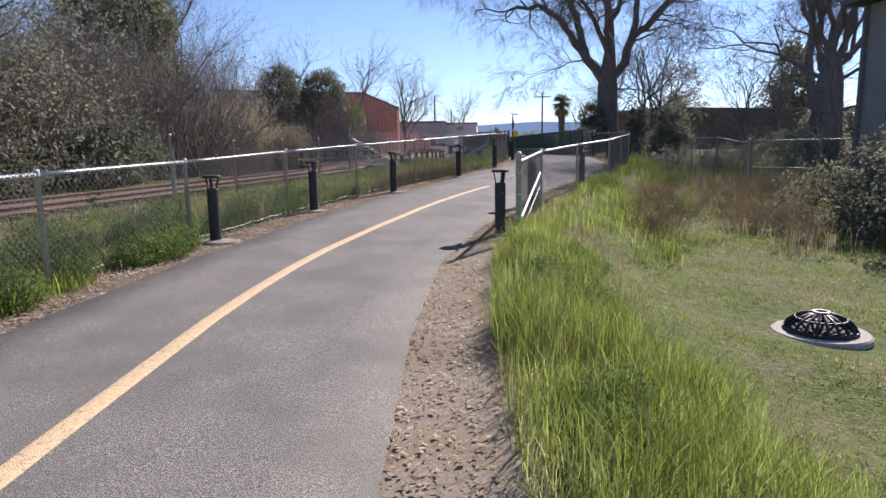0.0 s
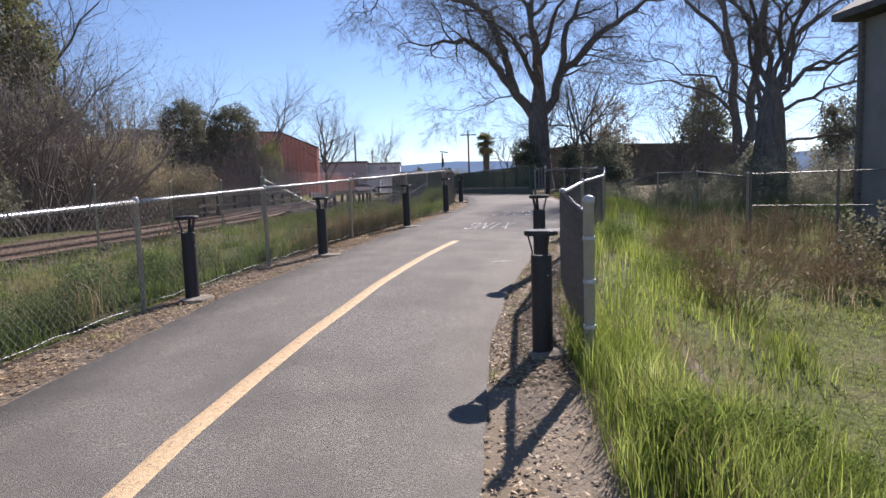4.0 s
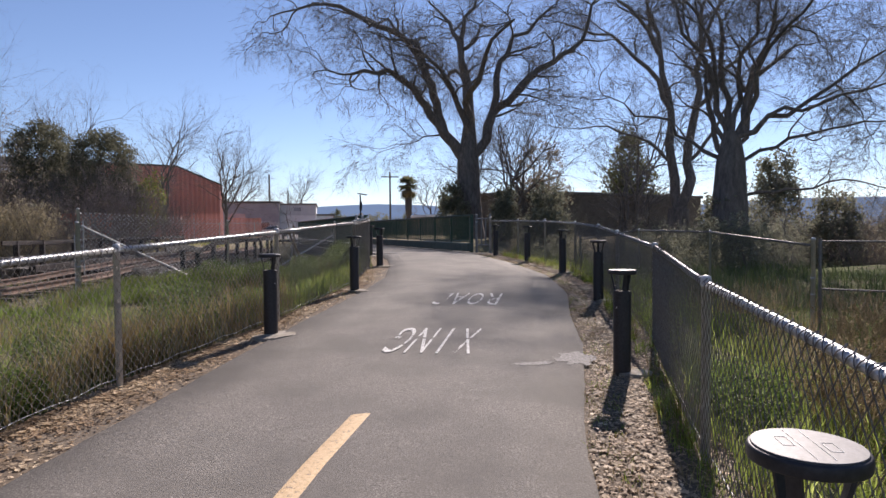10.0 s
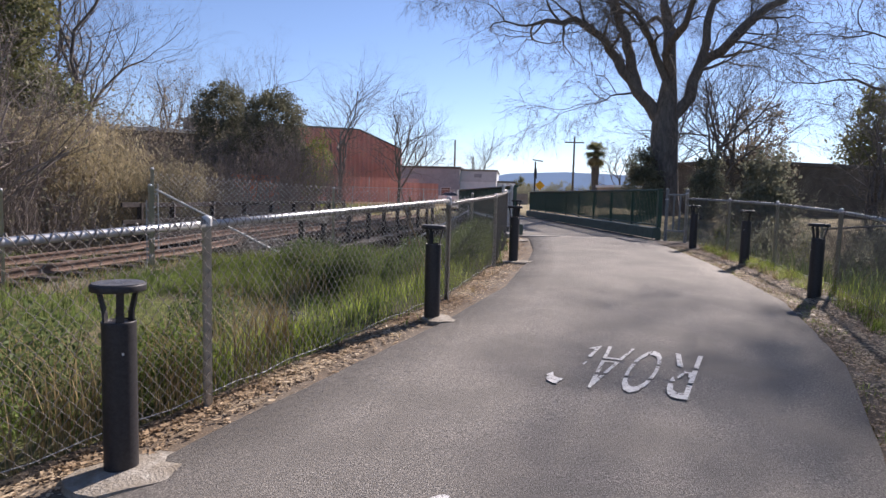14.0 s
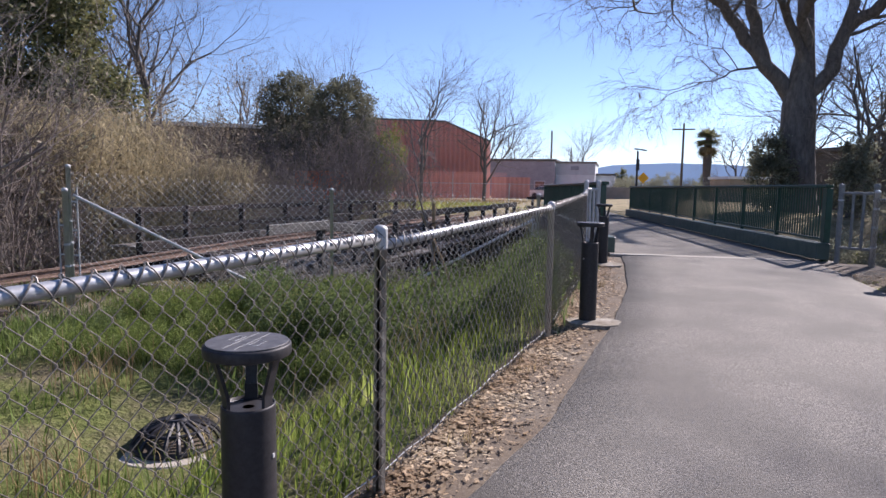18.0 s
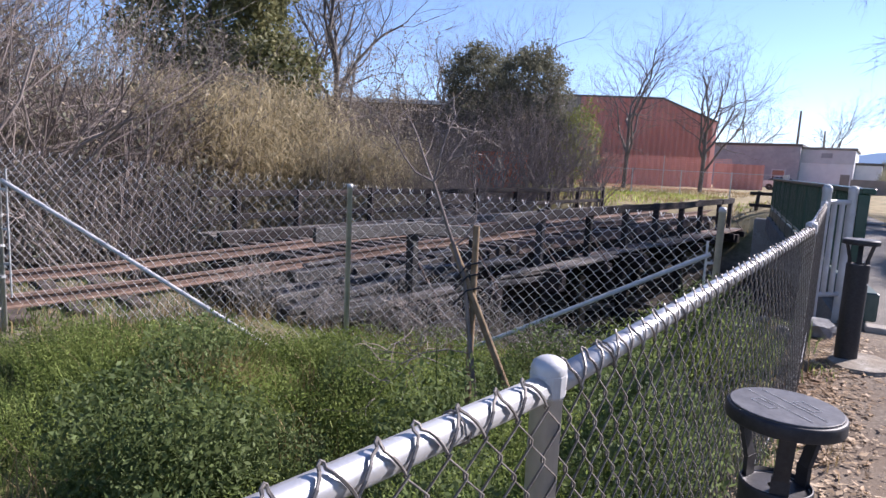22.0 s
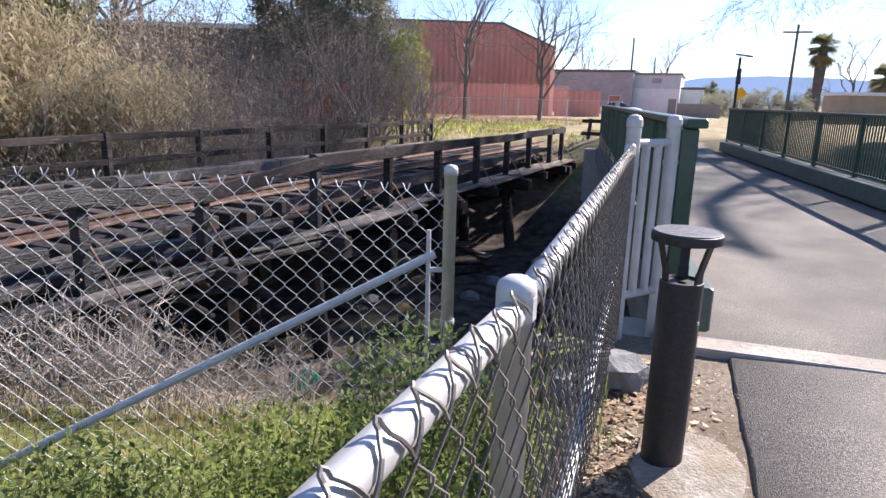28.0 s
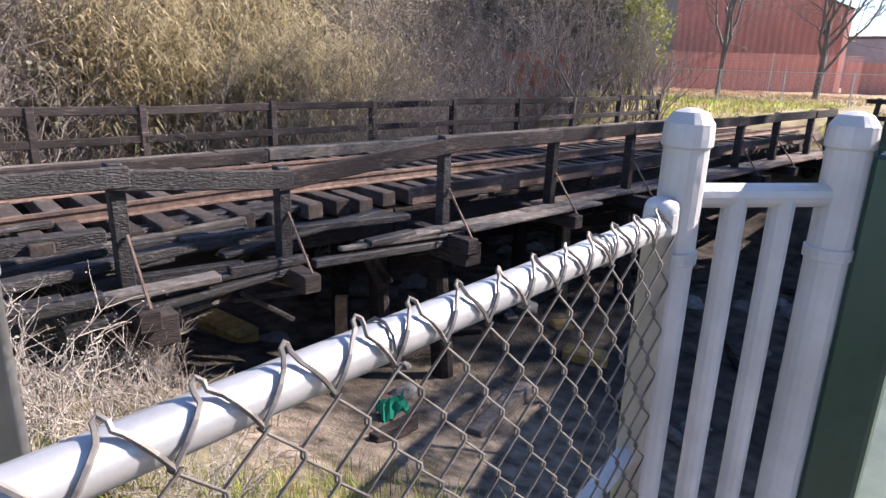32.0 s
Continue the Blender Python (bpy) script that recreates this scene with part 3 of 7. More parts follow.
        ob.parent = th
    return th


lettering("XING", (2.913, 19.4, float(g(19.4))), (-0.92, 0.285), (-0.49, -1.12), "white painted letters XING on grey asphalt", -0.42)
lettering("ROAD", (4.106, 21.985, float(g(21.985))), (-1.03, 0.27), (-0.46, -1.0), "worn white painted letters ROAD with a faded D", -0.37)


# ---- path light bollards ----
def make_bollard(loc, rz, group):
    b = thing("bollard_light", loc, "dark bronze solar bollard light on a small concrete pad", "bollard", group, rz)
    body = Geo().lathe([(0.094, -0.16), (0.094, 0.0), (0.094, 0.73), (0.094, 0.744), (0.0925, 0.750), (0.0895, 0.751), (0.0885, 0.751), (0.0885, 0.74), (0.07, 0.74)], 40)
    part("post", body, BOLLARD, b, smooth=True)
    part("lamp_well", Geo().lathe([(0.0882, 0.70), (0.0882, 0.7405), (0.05, 0.735), (0.02, 0.74)], 30), GALV, b, "grey reflector floor")
    for k in range(3):
        a = 2 * math.pi * k / 3 + 0.4
        c, s = math.cos(a), math.sin(a)
        st = Geo()
        st.beam((0.078 * c, 0.078 * s, 0.70), (0.08 * c, 0.08 * s, 0.79), 0.045, 0.012, up=(c, s, 0))
        st.beam((0.08 * c, 0.08 * s, 0.785), (0.118 * c, 0.118 * s, 0.905), 0.04, 0.012, up=(c, s, 0))
        part("strut", st, BOLLARD, b)
    cap = part("cap", Geo().lathe([(0.06, 0.898), (0.142, 0.898), (0.148, 0.900), (0.15, 0.904), (0.15, 0.926), (0.148, 0.931), (0.145, 0.933), (0.138, 0.933)], 48), BOLLARD, b, smooth=True)
    part("solar_panel", Geo().lathe([(0.1405, 0.9325), (0.1405, 0.937), (0.139, 0.938)], 48), SOLAR, cap, "grey solar cells under glass")
    lines = Geo()
    for y in (-0.022, 0.022):
        lines.box((0, y, 0.939), (0.235, 0.0012, 0.001))
    for s0, x0 in ((1, 0.02), (-1, -0.02)):
        lines.box((x0 - 0.035, s0 * 0.052, 0.939), (0.0011, 0.03, 0.001)).box((x0 + 0.035, s0 * 0.052, 0.939), (0.0011, 0.03, 0.001)).box((x0, s0 * 0.067, 0.939), (0.07, 0.0011, 0.001)).box((x0, s0 * 0.037, 0.939), (0.07, 0.0011, 0.001))
    part("cell_grid", lines, GALV, cap, "thin pale cell lines")
    part("screw", Geo().box((0, -0.095, 0.60), (0.012, 0.006, 0.012)), SILVER, b)
    part("screw", Geo().box((0.0, 0.095, 0.60), (0.012, 0.006, 0.012)), SILVER, b)
    for ob in b.children_recursive:
        ob.data.transform(Matrix.Diagonal((0.84, 0.84, 1, 1)))
    return b


def make_pad(loc, rz, seed, size=1.0):
    r = random.Random(seed)
    pts, n = [], 14
    top = []
    for i in range(n):
        a = 2 * math.pi * i / n
        rr = 0.25 * size * r.uniform(0.92, 1.06) / max(abs(math.cos(a)), abs(math.sin(a))) ** 0.35
        top.append((rr * 1.15 * math.cos(a), rr * 0.85 * math.sin(a)))
    gg = Geo()
    gg.add([(x * 1.12, y * 1.12, -0.12) for x, y in top] + [(x, y, 0.012 + r.uniform(-0.004, 0.006)) for x, y in top] + [(0, 0, 0.03)],
           [(i, (i + 1) % n, n + (i + 1) % n, n + i) for i in range(n)] + [(n + i, n + (i + 1) % n, 2 * n) for i in range(n)])
    ob = new("concrete_pad", gg.mesh("concrete_pad", PAD))
    ob.location, ob.rotation_euler = loc, (0, 0, rz)
    tagged(ob, "small rough concrete footing pad under a bollard", "footing", "bollard pads")


LEFT_BOLLARDS = [(-3.26, 10.0), (-2.46, 13.02), (-1.18, 16.06), (0.46, 19.82), (1.79, 23.12), (2.89, 27.48), (3.21, 31.57)]
RIGHT_BOLLARDS = [(0.845, 10.24), (1.75, 13.49), (3.59, 17.44), (5.4, 21.25), (6.55, 25.0), (6.98, 28.1), (7.02, 30.8)]
first = None
for group, spots in (("bollards along the western verge", LEFT_BOLLARDS), ("bollards along the eastern verge", RIGHT_BOLLARDS)):
    for k, (x, y) in enumerate(spots):
        lift = 0.065 if (x, y) == RIGHT_BOLLARDS[1] else 0.0
        m = pose(x, y, float(g(y)) - 0.005 + lift, 0, 0, (k * 47) % 120 + 20)
        if first is None:
            first = make_bollard(m.translation, radians(20), group)
        else:
            tagged(copy_thing(first, m), group=group)
        make_pad((x + (0.06 if x < 3 else 0.1), y - 0.03, float(g(y)) - 0.012 + 0.5 * lift), k * 1.3, k + int(x * 10), 0.6 if spots is RIGHT_BOLLARDS else (1.0, 0.75, 0.9)[k % 3])


# ---- chain-link fences ----
def chain_mesh(a, b, z0, z1, r=0.0016, cell=0.062, twist=True, wob=0.0, shift=0.0, woven=0.0, tall=1.0):
    """Zigzag wires between two uprights at a and b (x, y, ground); z0 and z1 above the ground. Local to a."""
    a, b = np.array(a, float), np.array(b, float)
    d = b - a
    length = math.hypot(d[0], d[1])
    u = np.array([d[0], d[1], 0]) / length
    nrm = np.array([-u[1], u[0], 0])
    n = max(2, int(length / cell))
    rows = max(2, int((z1 - z0) / (cell * tall)))
    verts, faces = [], []
    sl = d[2] / length
    ks = np.arange(rows + 1)
    base = 0
    hz = (z1 - z0) / rows
    for i in range(n):
        s = np.clip(i * (length / n) + np.where((ks + i) % 2 == 0, 0.0, 1.0) * (length / n), 0, length)
        z = z0 + ks * hz + sl * s
        off = shift + np.where((ks + i) % 2 == 0, 0.0008, -0.0008) + wob * np.sin(s * 2.1 + z * 3.0)
        p = u[None] * s[:, None] + nrm[None] * off[:, None]
        p[:, 2] = z
        if woven:  # rounded bends, each wire passing round its neighbour
            ins = nrm[None] * np.where((ks + i) % 2 == 0, woven, -woven)[:, None]
            q = np.repeat(p + ins, 2, 0)
            lo, hi = np.vstack([p[:1], p[:-1]]), np.vstack([p[1:], p[-1:]])
            q[0::2] += (lo - p) * 0.09
            q[1::2] += (hi - p) * 0.09
            side = np.where((ks + i) % 2 == 0, -1.0, 1.0)[:, None] * u[None] * (0.09 * length / n + woven * 0.35)
            q[0::2] += side
            q[1::2] += side
            p = q
        tops = [p]
        if twist:  # knuckled or barbed tips above the rail
            tip = p[-1] + u * (0.012 if (rows + i) % 2 else -0.012) + np.array([0, 0, 0.03]) + nrm * 0.012
            tops = [np.vstack([p, tip])]
        for q in tops:
            m = len(q)
            ring = np.stack([q + nrm * r, q - nrm * r * 0.5 + u * r * 0.87, q - nrm * r * 0.5 - u * r * 0.87], 1).reshape(-1, 3)
            verts.append(ring)
            k = base + np.arange(m - 1)[:, None] * 3
            f = np.concatenate([np.stack([k[:, 0] + j, k[:, 0] + (j + 1) % 3, k[:, 0] + 3 + (j + 1) % 3, k[:, 0] + 3 + j], -1) for j in range(3)])
            faces.append(f)
            base += 3 * m
    return np.concatenate(verts), np.concatenate(faces)


def tie_coil(geo, p, axis, r):
    """A wire loop round a rail at p."""
    axis = Vector(axis).normalized()
    side = axis.cross(Vector((0, 0, 1))).normalized()
    pts = []
    for i in range(11):
        t = 2 * math.pi * i / 10
        pts.append(Vector(p) + (r + 0.003) * (math.cos(t) * side + math.sin(t) * Vector((0, 0, 1))) + axis * (0.012 * i / 10))
    geo.tube(pts, 0.0022, 4, False)


def post_geo(h, r, dome=True):
    prof = [(r, -0.55), (r, h - 0.03), (r * 1.12, h - 0.03), (r * 1.12, h)]
    if dome:
        prof += [(r * 1.0, h + r * 0.35), (r * 0.6, h + r * 0.62), (r * 0.15, h + r * 0.72)]
    return Geo().lathe(prof, 14)


def build_fence(name, pts, height, label, wire=WIRE, rail=True, low_wire=True, post_r=0.03, ends=(True, True), braces=(), end_r=0.038, cell=0.062, wire_r=0.0017, coil=False, sag=0.0, gap=0.05, shift=0.0, knuckles=0, rail_mat=RAIL_GALV):
    """A chain-link fence along ground points: posts with caps, a top rail, wires and ties."""
    base = Vector((pts[0][0], pts[0][1], pts[0][2]))
    th = thing(name, base, label, "fence")
    loc = [Vector(p) - base for p in pts]
    for k, p in enumerate(loc):
        end = k in (0, len(loc) - 1) and ends[0 if k == 0 else 1]
        h = height + (0.09 if end else 0.0)
        ob = part("post", post_geo(h, end_r if end else post_r * 0.93), GALV, th, smooth=True)
        ob.location = p
        if end and not rail:
            to = (loc[1] - p if k == 0 else loc[-2] - p).normalized() * 0.1
            part("tension_bar", Geo().box((to.x, to.y, 0.75), (0.02, 0.012, 1.3), bevel=0.002), GALV, ob, "flat galvanised tension bar")
            for zz in (0.45, 0.8, 1.2):
                part("band_arm", Geo().beam((0, 0, zz), (to.x, to.y, zz), 0.008, 0.024), GALV, ob)
        for zz in (0.3, 0.62, 0.92) if end else ():
            part("tension_band", Geo().lathe([(end_r * 1.16, zz), (end_r * 1.18, zz + 0.004), (end_r * 1.18, zz + 0.02), (end_r * 1.16, zz + 0.024)], 14), GALV, ob)
        if rail and not end:
            o2 = part("loop_cap", Geo().lathe([(post_r * 0.98, h - 0.05), (post_r * 1.06, h - 0.045), (post_r * 1.06, h - 0.01), (post_r * 0.98, h - 0.004)], 14), GALV, ob)
    for bay, (a, b) in enumerate(zip(loc, loc[1:])):
        zt = height - 0.035
        if rail:
            seg = Geo()
            n = 5
            seg.tube([a + (b - a) * (i / n) + Vector((0, 0, zt - sag * math.sin(math.pi * i / n))) for i in range(n + 1)], 0.0235, 12)
            part("top_rail", seg, rail_mat, th, smooth=True)
        ztop = zt - 0.016 if knuckles else zt + 0.02
        v, f = chain_mesh((0, 0, 0), b - a, gap, ztop, wire_r, cell, twist=not rail, shift=shift, woven=0.0015 if knuckles or not rail else 0.0, tall=1.2 if rail else 1.0)
        ob = new("chain_link", raw_mesh("chain_link", v, f, wire))
        ob.parent, ob.location = th, a
        if low_wire:
            n = max(4, int((b - a).length / 0.25))
            w = Geo()
            w.tube([a + (b - a) * (i / n) + Vector((0, 0, gap + 0.012 + 0.012 * math.sin(i * 2.4))) for i in range(n + 1)], 0.003, 5)
            part("tension_wire", w, GALV, th)
        if rail:
            ties = Geo()
            d = (b - a).normalized()
            flat = Vector((d.x, d.y, 0)).normalized()
            nrm = Vector((-flat.y, flat.x, 0))
            run = math.hypot((b - a).x, (b - a).y)
            m = max(2, int(run / 0.42))
            for i in range(m):
                tie_coil(ties, a + (b - a) * ((i + 0.5) / m) + Vector((0, 0, zt)), b - a, 0.0235)
            tagged(part("tie_wire", ties, wire, th), kind="stuff")
            if knuckles:
                kn = Geo()
                n = max(2, int(run / cell))
                rows = max(2, int((ztop - gap) / (cell * 1.2)))
                jig = random.Random(bay + len(pts))
                out = nrm * (1 if shift > 0 else -1)
                half = run / n
                for i in range(n - 1):
                    if (rows + i) % 2 == 0:
                        top = a + (b - a) * ((i + 1) / n) + Vector((0, 0, zt))
                        lean, lift, turn = jig.uniform(-0.006, 0.006), jig.uniform(-0.003, 0.004), jig.uniform(-0.003, 0.003)
                        leg = ((-1.0, -0.016, 0.027), (-0.7, 0.002, 0.0272), (-0.45, 0.015, 0.0235), (-0.24, 0.0235, 0.0165), (-0.12, 0.03, 0.01), (-0.11, 0.036, 0.006), (0.0, 0.0395, 0.004))
                        arch = list(leg) + [(-f, z, w) for f, z, w in leg[-2::-1]]
                        slope = (b - a).z / run
                        kn.tube([top + flat * (f * half + (lean if z > 0.028 else 0.0)) + Vector((0, 0, z + f * half * slope + (lift if z > 0.028 else 0.0))) + out * (w + (turn * (1 if f > 0 else -1) if z > 0.028 else 0.0)) for f, z, w in arch],
                                wire_r * 1.05, 5 if bay < knuckles else 3, False)
                tagged(part("knuckle_wire", kn, wire, th), kind="stuff")
    for a, b, r in braces:
        gg = Geo()
        gg.tube([Vector(a) - base, Vector(b) - base], r, 10)
        part("brace", gg, GALV, th)
    return th


def gp(x, y, dz=0.0):
    return (x, y, float(g(y)) + dz)


WEST = [(-4.45, -9.3), (-4.5, -6.4), (-4.52, -3.5), (-4.52, -0.7), (-4.48, 2.1), (-4.3, 4.6), (-3.97, 7.28), (-3.52, 9.75), (-2.82, 12.5), (-1.93, 15.2), (-0.74, 18.08), (0.53, 20.68), (1.9, 24.07)]
build_fence("chain_link_fence", [gp(x, y) for x, y in WEST], 1.17, "low galvanised chain-link fence with a top rail along the path", ends=(True, False), cell=0.037, wire_r=0.0027, shift=-0.027, knuckles=12)
NEAR = [(1.9, 24.07), (2.54, 26.86), (2.88, 30.05), (2.945, 32.86)]
build_fence("chain_link_fence", [gp(x, y) for x, y in NEAR], 1.135, "low galvanised chain-link fence with wire looped over its white top rail", ends=(False, False), cell=0.039, wire_r=0.0026, shift=-0.027, knuckles=3,
            braces=[(gp(2.945, 32.85, 0.62), gp(2.9, 30.4, 0.22), 0.02)])
EAST = [(1.06, 9.8), (1.82, 12.75), (3.08, 15.6), (4.52, 18.35), (5.56, 20.95), (6.45, 23.2), (7.15, 25.6), (7.45, 28.0), (7.6, 30.4), (7.45, 32.6)]
build_fence("chain_link_fence", [gp(x, y, -0.02) for x, y in EAST], 1.11, "low galvanised chain-link fence bending with the path", ends=(True, True),
            braces=[(gp(1.12, 9.95, 0.28), gp(1.78, 12.6, 0.68), 0.02), (gp(1.12, 9.95, 0.06), gp(1.78, 12.6, 0.44), 0.006)], cell=0.037, wire_r=0.0026, shift=0.027, knuckles=3)
CROSS = [(-4.1, 28.95), (-0.85, 30.45), (2.17, 31.98)]
cz = [0.71, 0.53, 0.40]
build_fence("creek_fence", [(x, y, z) for (x, y), z in zip(CROSS, cz)], 1.6, "bright chain-link fence with a diagonal brace above the creek bank", wire=WIRE_NEW, rail=False, low_wire=False,
            post_r=0.028, end_r=0.031, cell=0.052, wire_r=0.003, ends=(True, True),
            braces=[((-4.05, 28.97, 2.0), (-0.9, 30.43, 0.13), 0.021), ((2.11, 31.95, 1.68), (-0.8, 30.48, 0.09), 0.021)])
build_fence("field_fence", [(x, y, on_ground(x, y)) for x, y in [(-4.12, 28.9), (-4.9, 26.0), (-5.6, 23.2), (-6.3, 20.2), (-7.0, 17.4)]], 1.6, "tall weathered chain-link fence beside the track", rail=False, low_wire=False, wire=WIRE, cell=0.045, wire_r=0.0016)


# ---- silver end gate by the bridge ----
def silver_gate(p, q, name="silver_end_panel", paint=SILVER):
    p, q = Vector(p), Vector(q)
    th = thing(name, p, "silver painted steel end panel beside the bridge rail", "gate panel", "bridge end panels")
    d = q - p
    for o in (Vector(), d):
        ob = part("post", Geo().lathe([(0.041, -0.1), (0.041, 1.24), (0.046, 1.245), (0.046, 1.26), (0.044, 1.285), (0.03, 1.305), (0.01, 1.312)], 18), paint, th)
        ob.location = o
        part("clamp", Geo().lathe([(0.043, 1.02), (0.046, 1.022), (0.046, 1.045), (0.043, 1.047)], 18), GALV, ob)
    for z in (1.15, 0.24):
        part("cross_bar", Geo().tube([Vector((0, 0, z)), d + Vector((0, 0, z))], 0.024, 12), paint, th)
    for u in (0.34, 0.64):
        part("picket", Geo().tube([d * u + Vector((0, 0, 0.24)), d * u + Vector((0, 0, 1.15))], 0.024, 12), paint, th)
    return th


silver_gate((2.955, 32.915, 1.04), (3.175, 33.175, 1.04))
# the eastern panel's grey is darkened to carry its shade
SHADED_PANEL = material("shaded_panel_grey", [(0.3, (0.16, 0.165, 0.165)), (0.7, (0.25, 0.255, 0.25))], 10, 0.6, 0.1, bump=0.1)
silver_gate((7.5, 32.75, 1.04), (7.12, 33.1, 1.04), paint=SHADED_PANEL)


# ---- green footbridge ----
def build_bridge():
    th = thing("footbridge", (0, 0, 1.04), "dark green steel footbridge with picket rails and asphalt deck", "bridge")
    y0, y1 = 33.0, 50.0
    fl, fr = (lambda y: 3.6 + (y - 33) * (-1.8 / 17)), (lambda y: 6.72 + (y - 33) * (-1.77 / 17))
    deck = Geo()
    deck.add([(fl(y0) - 0.4, y0, -0.02), (fr(y0) + 0.45, y0, -0.02), (fr(y1) + 0.45, y1, -0.02), (fl(y1) - 0.4, y1, -0.02),
              (fl(y0) - 0.4, y0, -0.45), (fr(y0) + 0.45, y0, -0.45), (fr(y1) + 0.45, y1, -0.45), (fl(y1) - 0.4, y1, -0.45)],
             [(0, 1, 2, 3), (7, 6, 5, 4), (0, 4, 5, 1), (1, 5, 6, 2), (2, 6, 7, 3), (3, 7, 4, 0)])
    part("deck", deck, ASPHALT, th, "weathered asphalt deck")
    joint = Geo()
    joint.box(((3.2 + 6.6) / 2 + 0.05, 32.9, -0.045), (3.1, 0.21, 0.14), bevel=0.01)
    part("joint_beam", joint, CONCRETE, th, "pale concrete strip across the path")
    edge = Geo().box((5.1, 33.015, -0.015), (3.1, 0.02, 0.012))
    part("joint_edge", edge, RUST, th)
    for f, s, inner in ((fl, -1, 0), (fr, 1, 0)):
        pa, pb = Vector((f(y0), y0, 0)), Vector((f(y1), y1, 0))
        d = (pb - pa).normalized()
        out = Vector((s * abs(d.y), -s * d.x if s > 0 else d.x, 0))
        out = Vector((d.y, -d.x, 0)) * s
        c = Geo().beam(pa + out * 0.2 + Vector((0, 0, 0.16)) + d * 0.1, pb + out * 0.2 + Vector((0, 0, 0.16)), 0.22, 0.28, 0.012)
        part("curb_beam", c, GREEN_SHEEN, th, "worn green curb beam, paled for the sun's sheen")
        ra, rb = pa + out * 0.28 + d * 0.28, pb + out * 0.28
        part("top_rail", Geo().beam(ra - d * 0.1 + Vector((0, 0, 1.265)), rb + Vector((0, 0, 1.265)), 0.12, 0.055, 0.008), GREEN, th)
        part("bottom_rail", Geo().beam(ra + Vector((0, 0, 0.36)), rb + Vector((0, 0, 0.36)), 0.05, 0.04, 0.006), GREEN, th)
        n = 9
        for k in range(n + 1):
            p = ra + (rb - ra) * (k / n)
            w = 0.1 if k == 0 else 0.07
            part("rail_post", Geo().box(p + Vector((0, 0, 0.53 if k else 0.49)) + out * (0.025 if k == 0 else 0.0), (w, 0.16 if k == 0 else 0.07, 1.5 if k else 1.49), bevel=0.008), GREEN, th)
        length = (rb - ra).length
        m = int(length / 0.1)
        pick = Geo().box((0, 0, 0.81), (0.02, 0.02, 0.88)).mesh("picket", GREEN)
        for k in range(1, m):
            piece("picket", pick, th, ra + d * (k * length / m), (0, 0, math.atan2(d.y, d.x)))
        # lower truss chord and diagonals
        part("lower_chord", Geo().beam(ra + Vector((0, 0, -0.3)), rb + Vector((0, 0, -0.3)), 0.16, 0.22, 0.01), GREEN, th)
    ab = Geo().box((5.15, 33.35, -0.95), (4.6, 0.5, 1.7), bevel=0.03)
    part("abutment", ab, CONCRETE, th, "grey concrete abutment")
    ab = Geo().box((3.35, 50.1, -0.95), (4.6, 0.5, 1.7), bevel=0.03)
    part("abutment", ab, CONCRETE, th, "grey concrete abutment")


build_bridge()


# ---- railway and trestle ----
def track_x(y):
    return float(np.interp(y, TY, TX))


def track_z(y):
    return float(np.interp(y, TY, TZ))


def build_track():
    th = thing("railway_track", (0, 0, 0), "old rusty single railway track on weathered ties", "railway track", kind="structure")
    ys = np.arange(-30, 80.1, 1.0)
    for s in (-0.74, 0.74):
        gg = Geo()
        cross = [(-0.065, 0.0), (0.065, 0.0), (0.065, 0.015), (0.012, 0.03), (0.012, 0.11), (0.036, 0.12), (0.036, 0.155), (-0.036, 0.155), (-0.036, 0.12), (-0.012, 0.11), (-0.012, 0.03), (-0.065, 0.015)]
        n = len(cross)
        pts = []
        for y in ys:
            d = Vector((track_x(y + 0.5) - track_x(y - 0.5), 1, 0)).normalized()
            r = Vector((d.y, -d.x, 0))
            for a, b in cross:
                p = Vector((track_x(y), y, track_z(y))) + r * (s + a)
                pts.append((p.x, p.y, p.z - 0.03 + b))
        gg.add(pts, [(k * n + i, k * n + (i + 1) % n, (k + 1) * n + (i + 1) % n, (k + 1) * n + i) for k in range(len(ys) - 1) for i in range(n)])
        part("rail", gg, RUST, th)
    tie = Geo().box((0, 0, 0), (2.6, 0.22, 0.18), bevel=0.012).mesh("tie", TIE)
    r = random.Random(8)
    y = 2.0
    while y < 31:
        a = math.atan2(track_x(y + 0.5) - track_x(y - 0.5), 1)
        piece("tie", tie, th, (track_x(y) + r.uniform(-0.05, 0.05), y, track_z(y) - 0.12), (0, 0, -a + r.uniform(-0.02, 0.02)))
        y += 0.55
    bed = Geo()
    ysb = list(np.arange(-30, 31.5, 1.0))
    for y in ysb:
        x, z = track_x(y), track_z(y)
        for o, dz in ((-2.3, -0.4), (-1.5, -0.1), (0, -0.07), (1.5, -0.1), (2.3, -0.4)):
            bed.v.append((x + o, y, z + dz))
    for k in range(len(ysb) - 1):
        for i in range(4):
            bed.f.append((k * 5 + i, k * 5 + i + 1, k * 5 + 6 + i, k * 5 + 5 + i))
    part("ballast_bed", bed, BALLAST, th, "dusty grown-over ballast")


build_track()


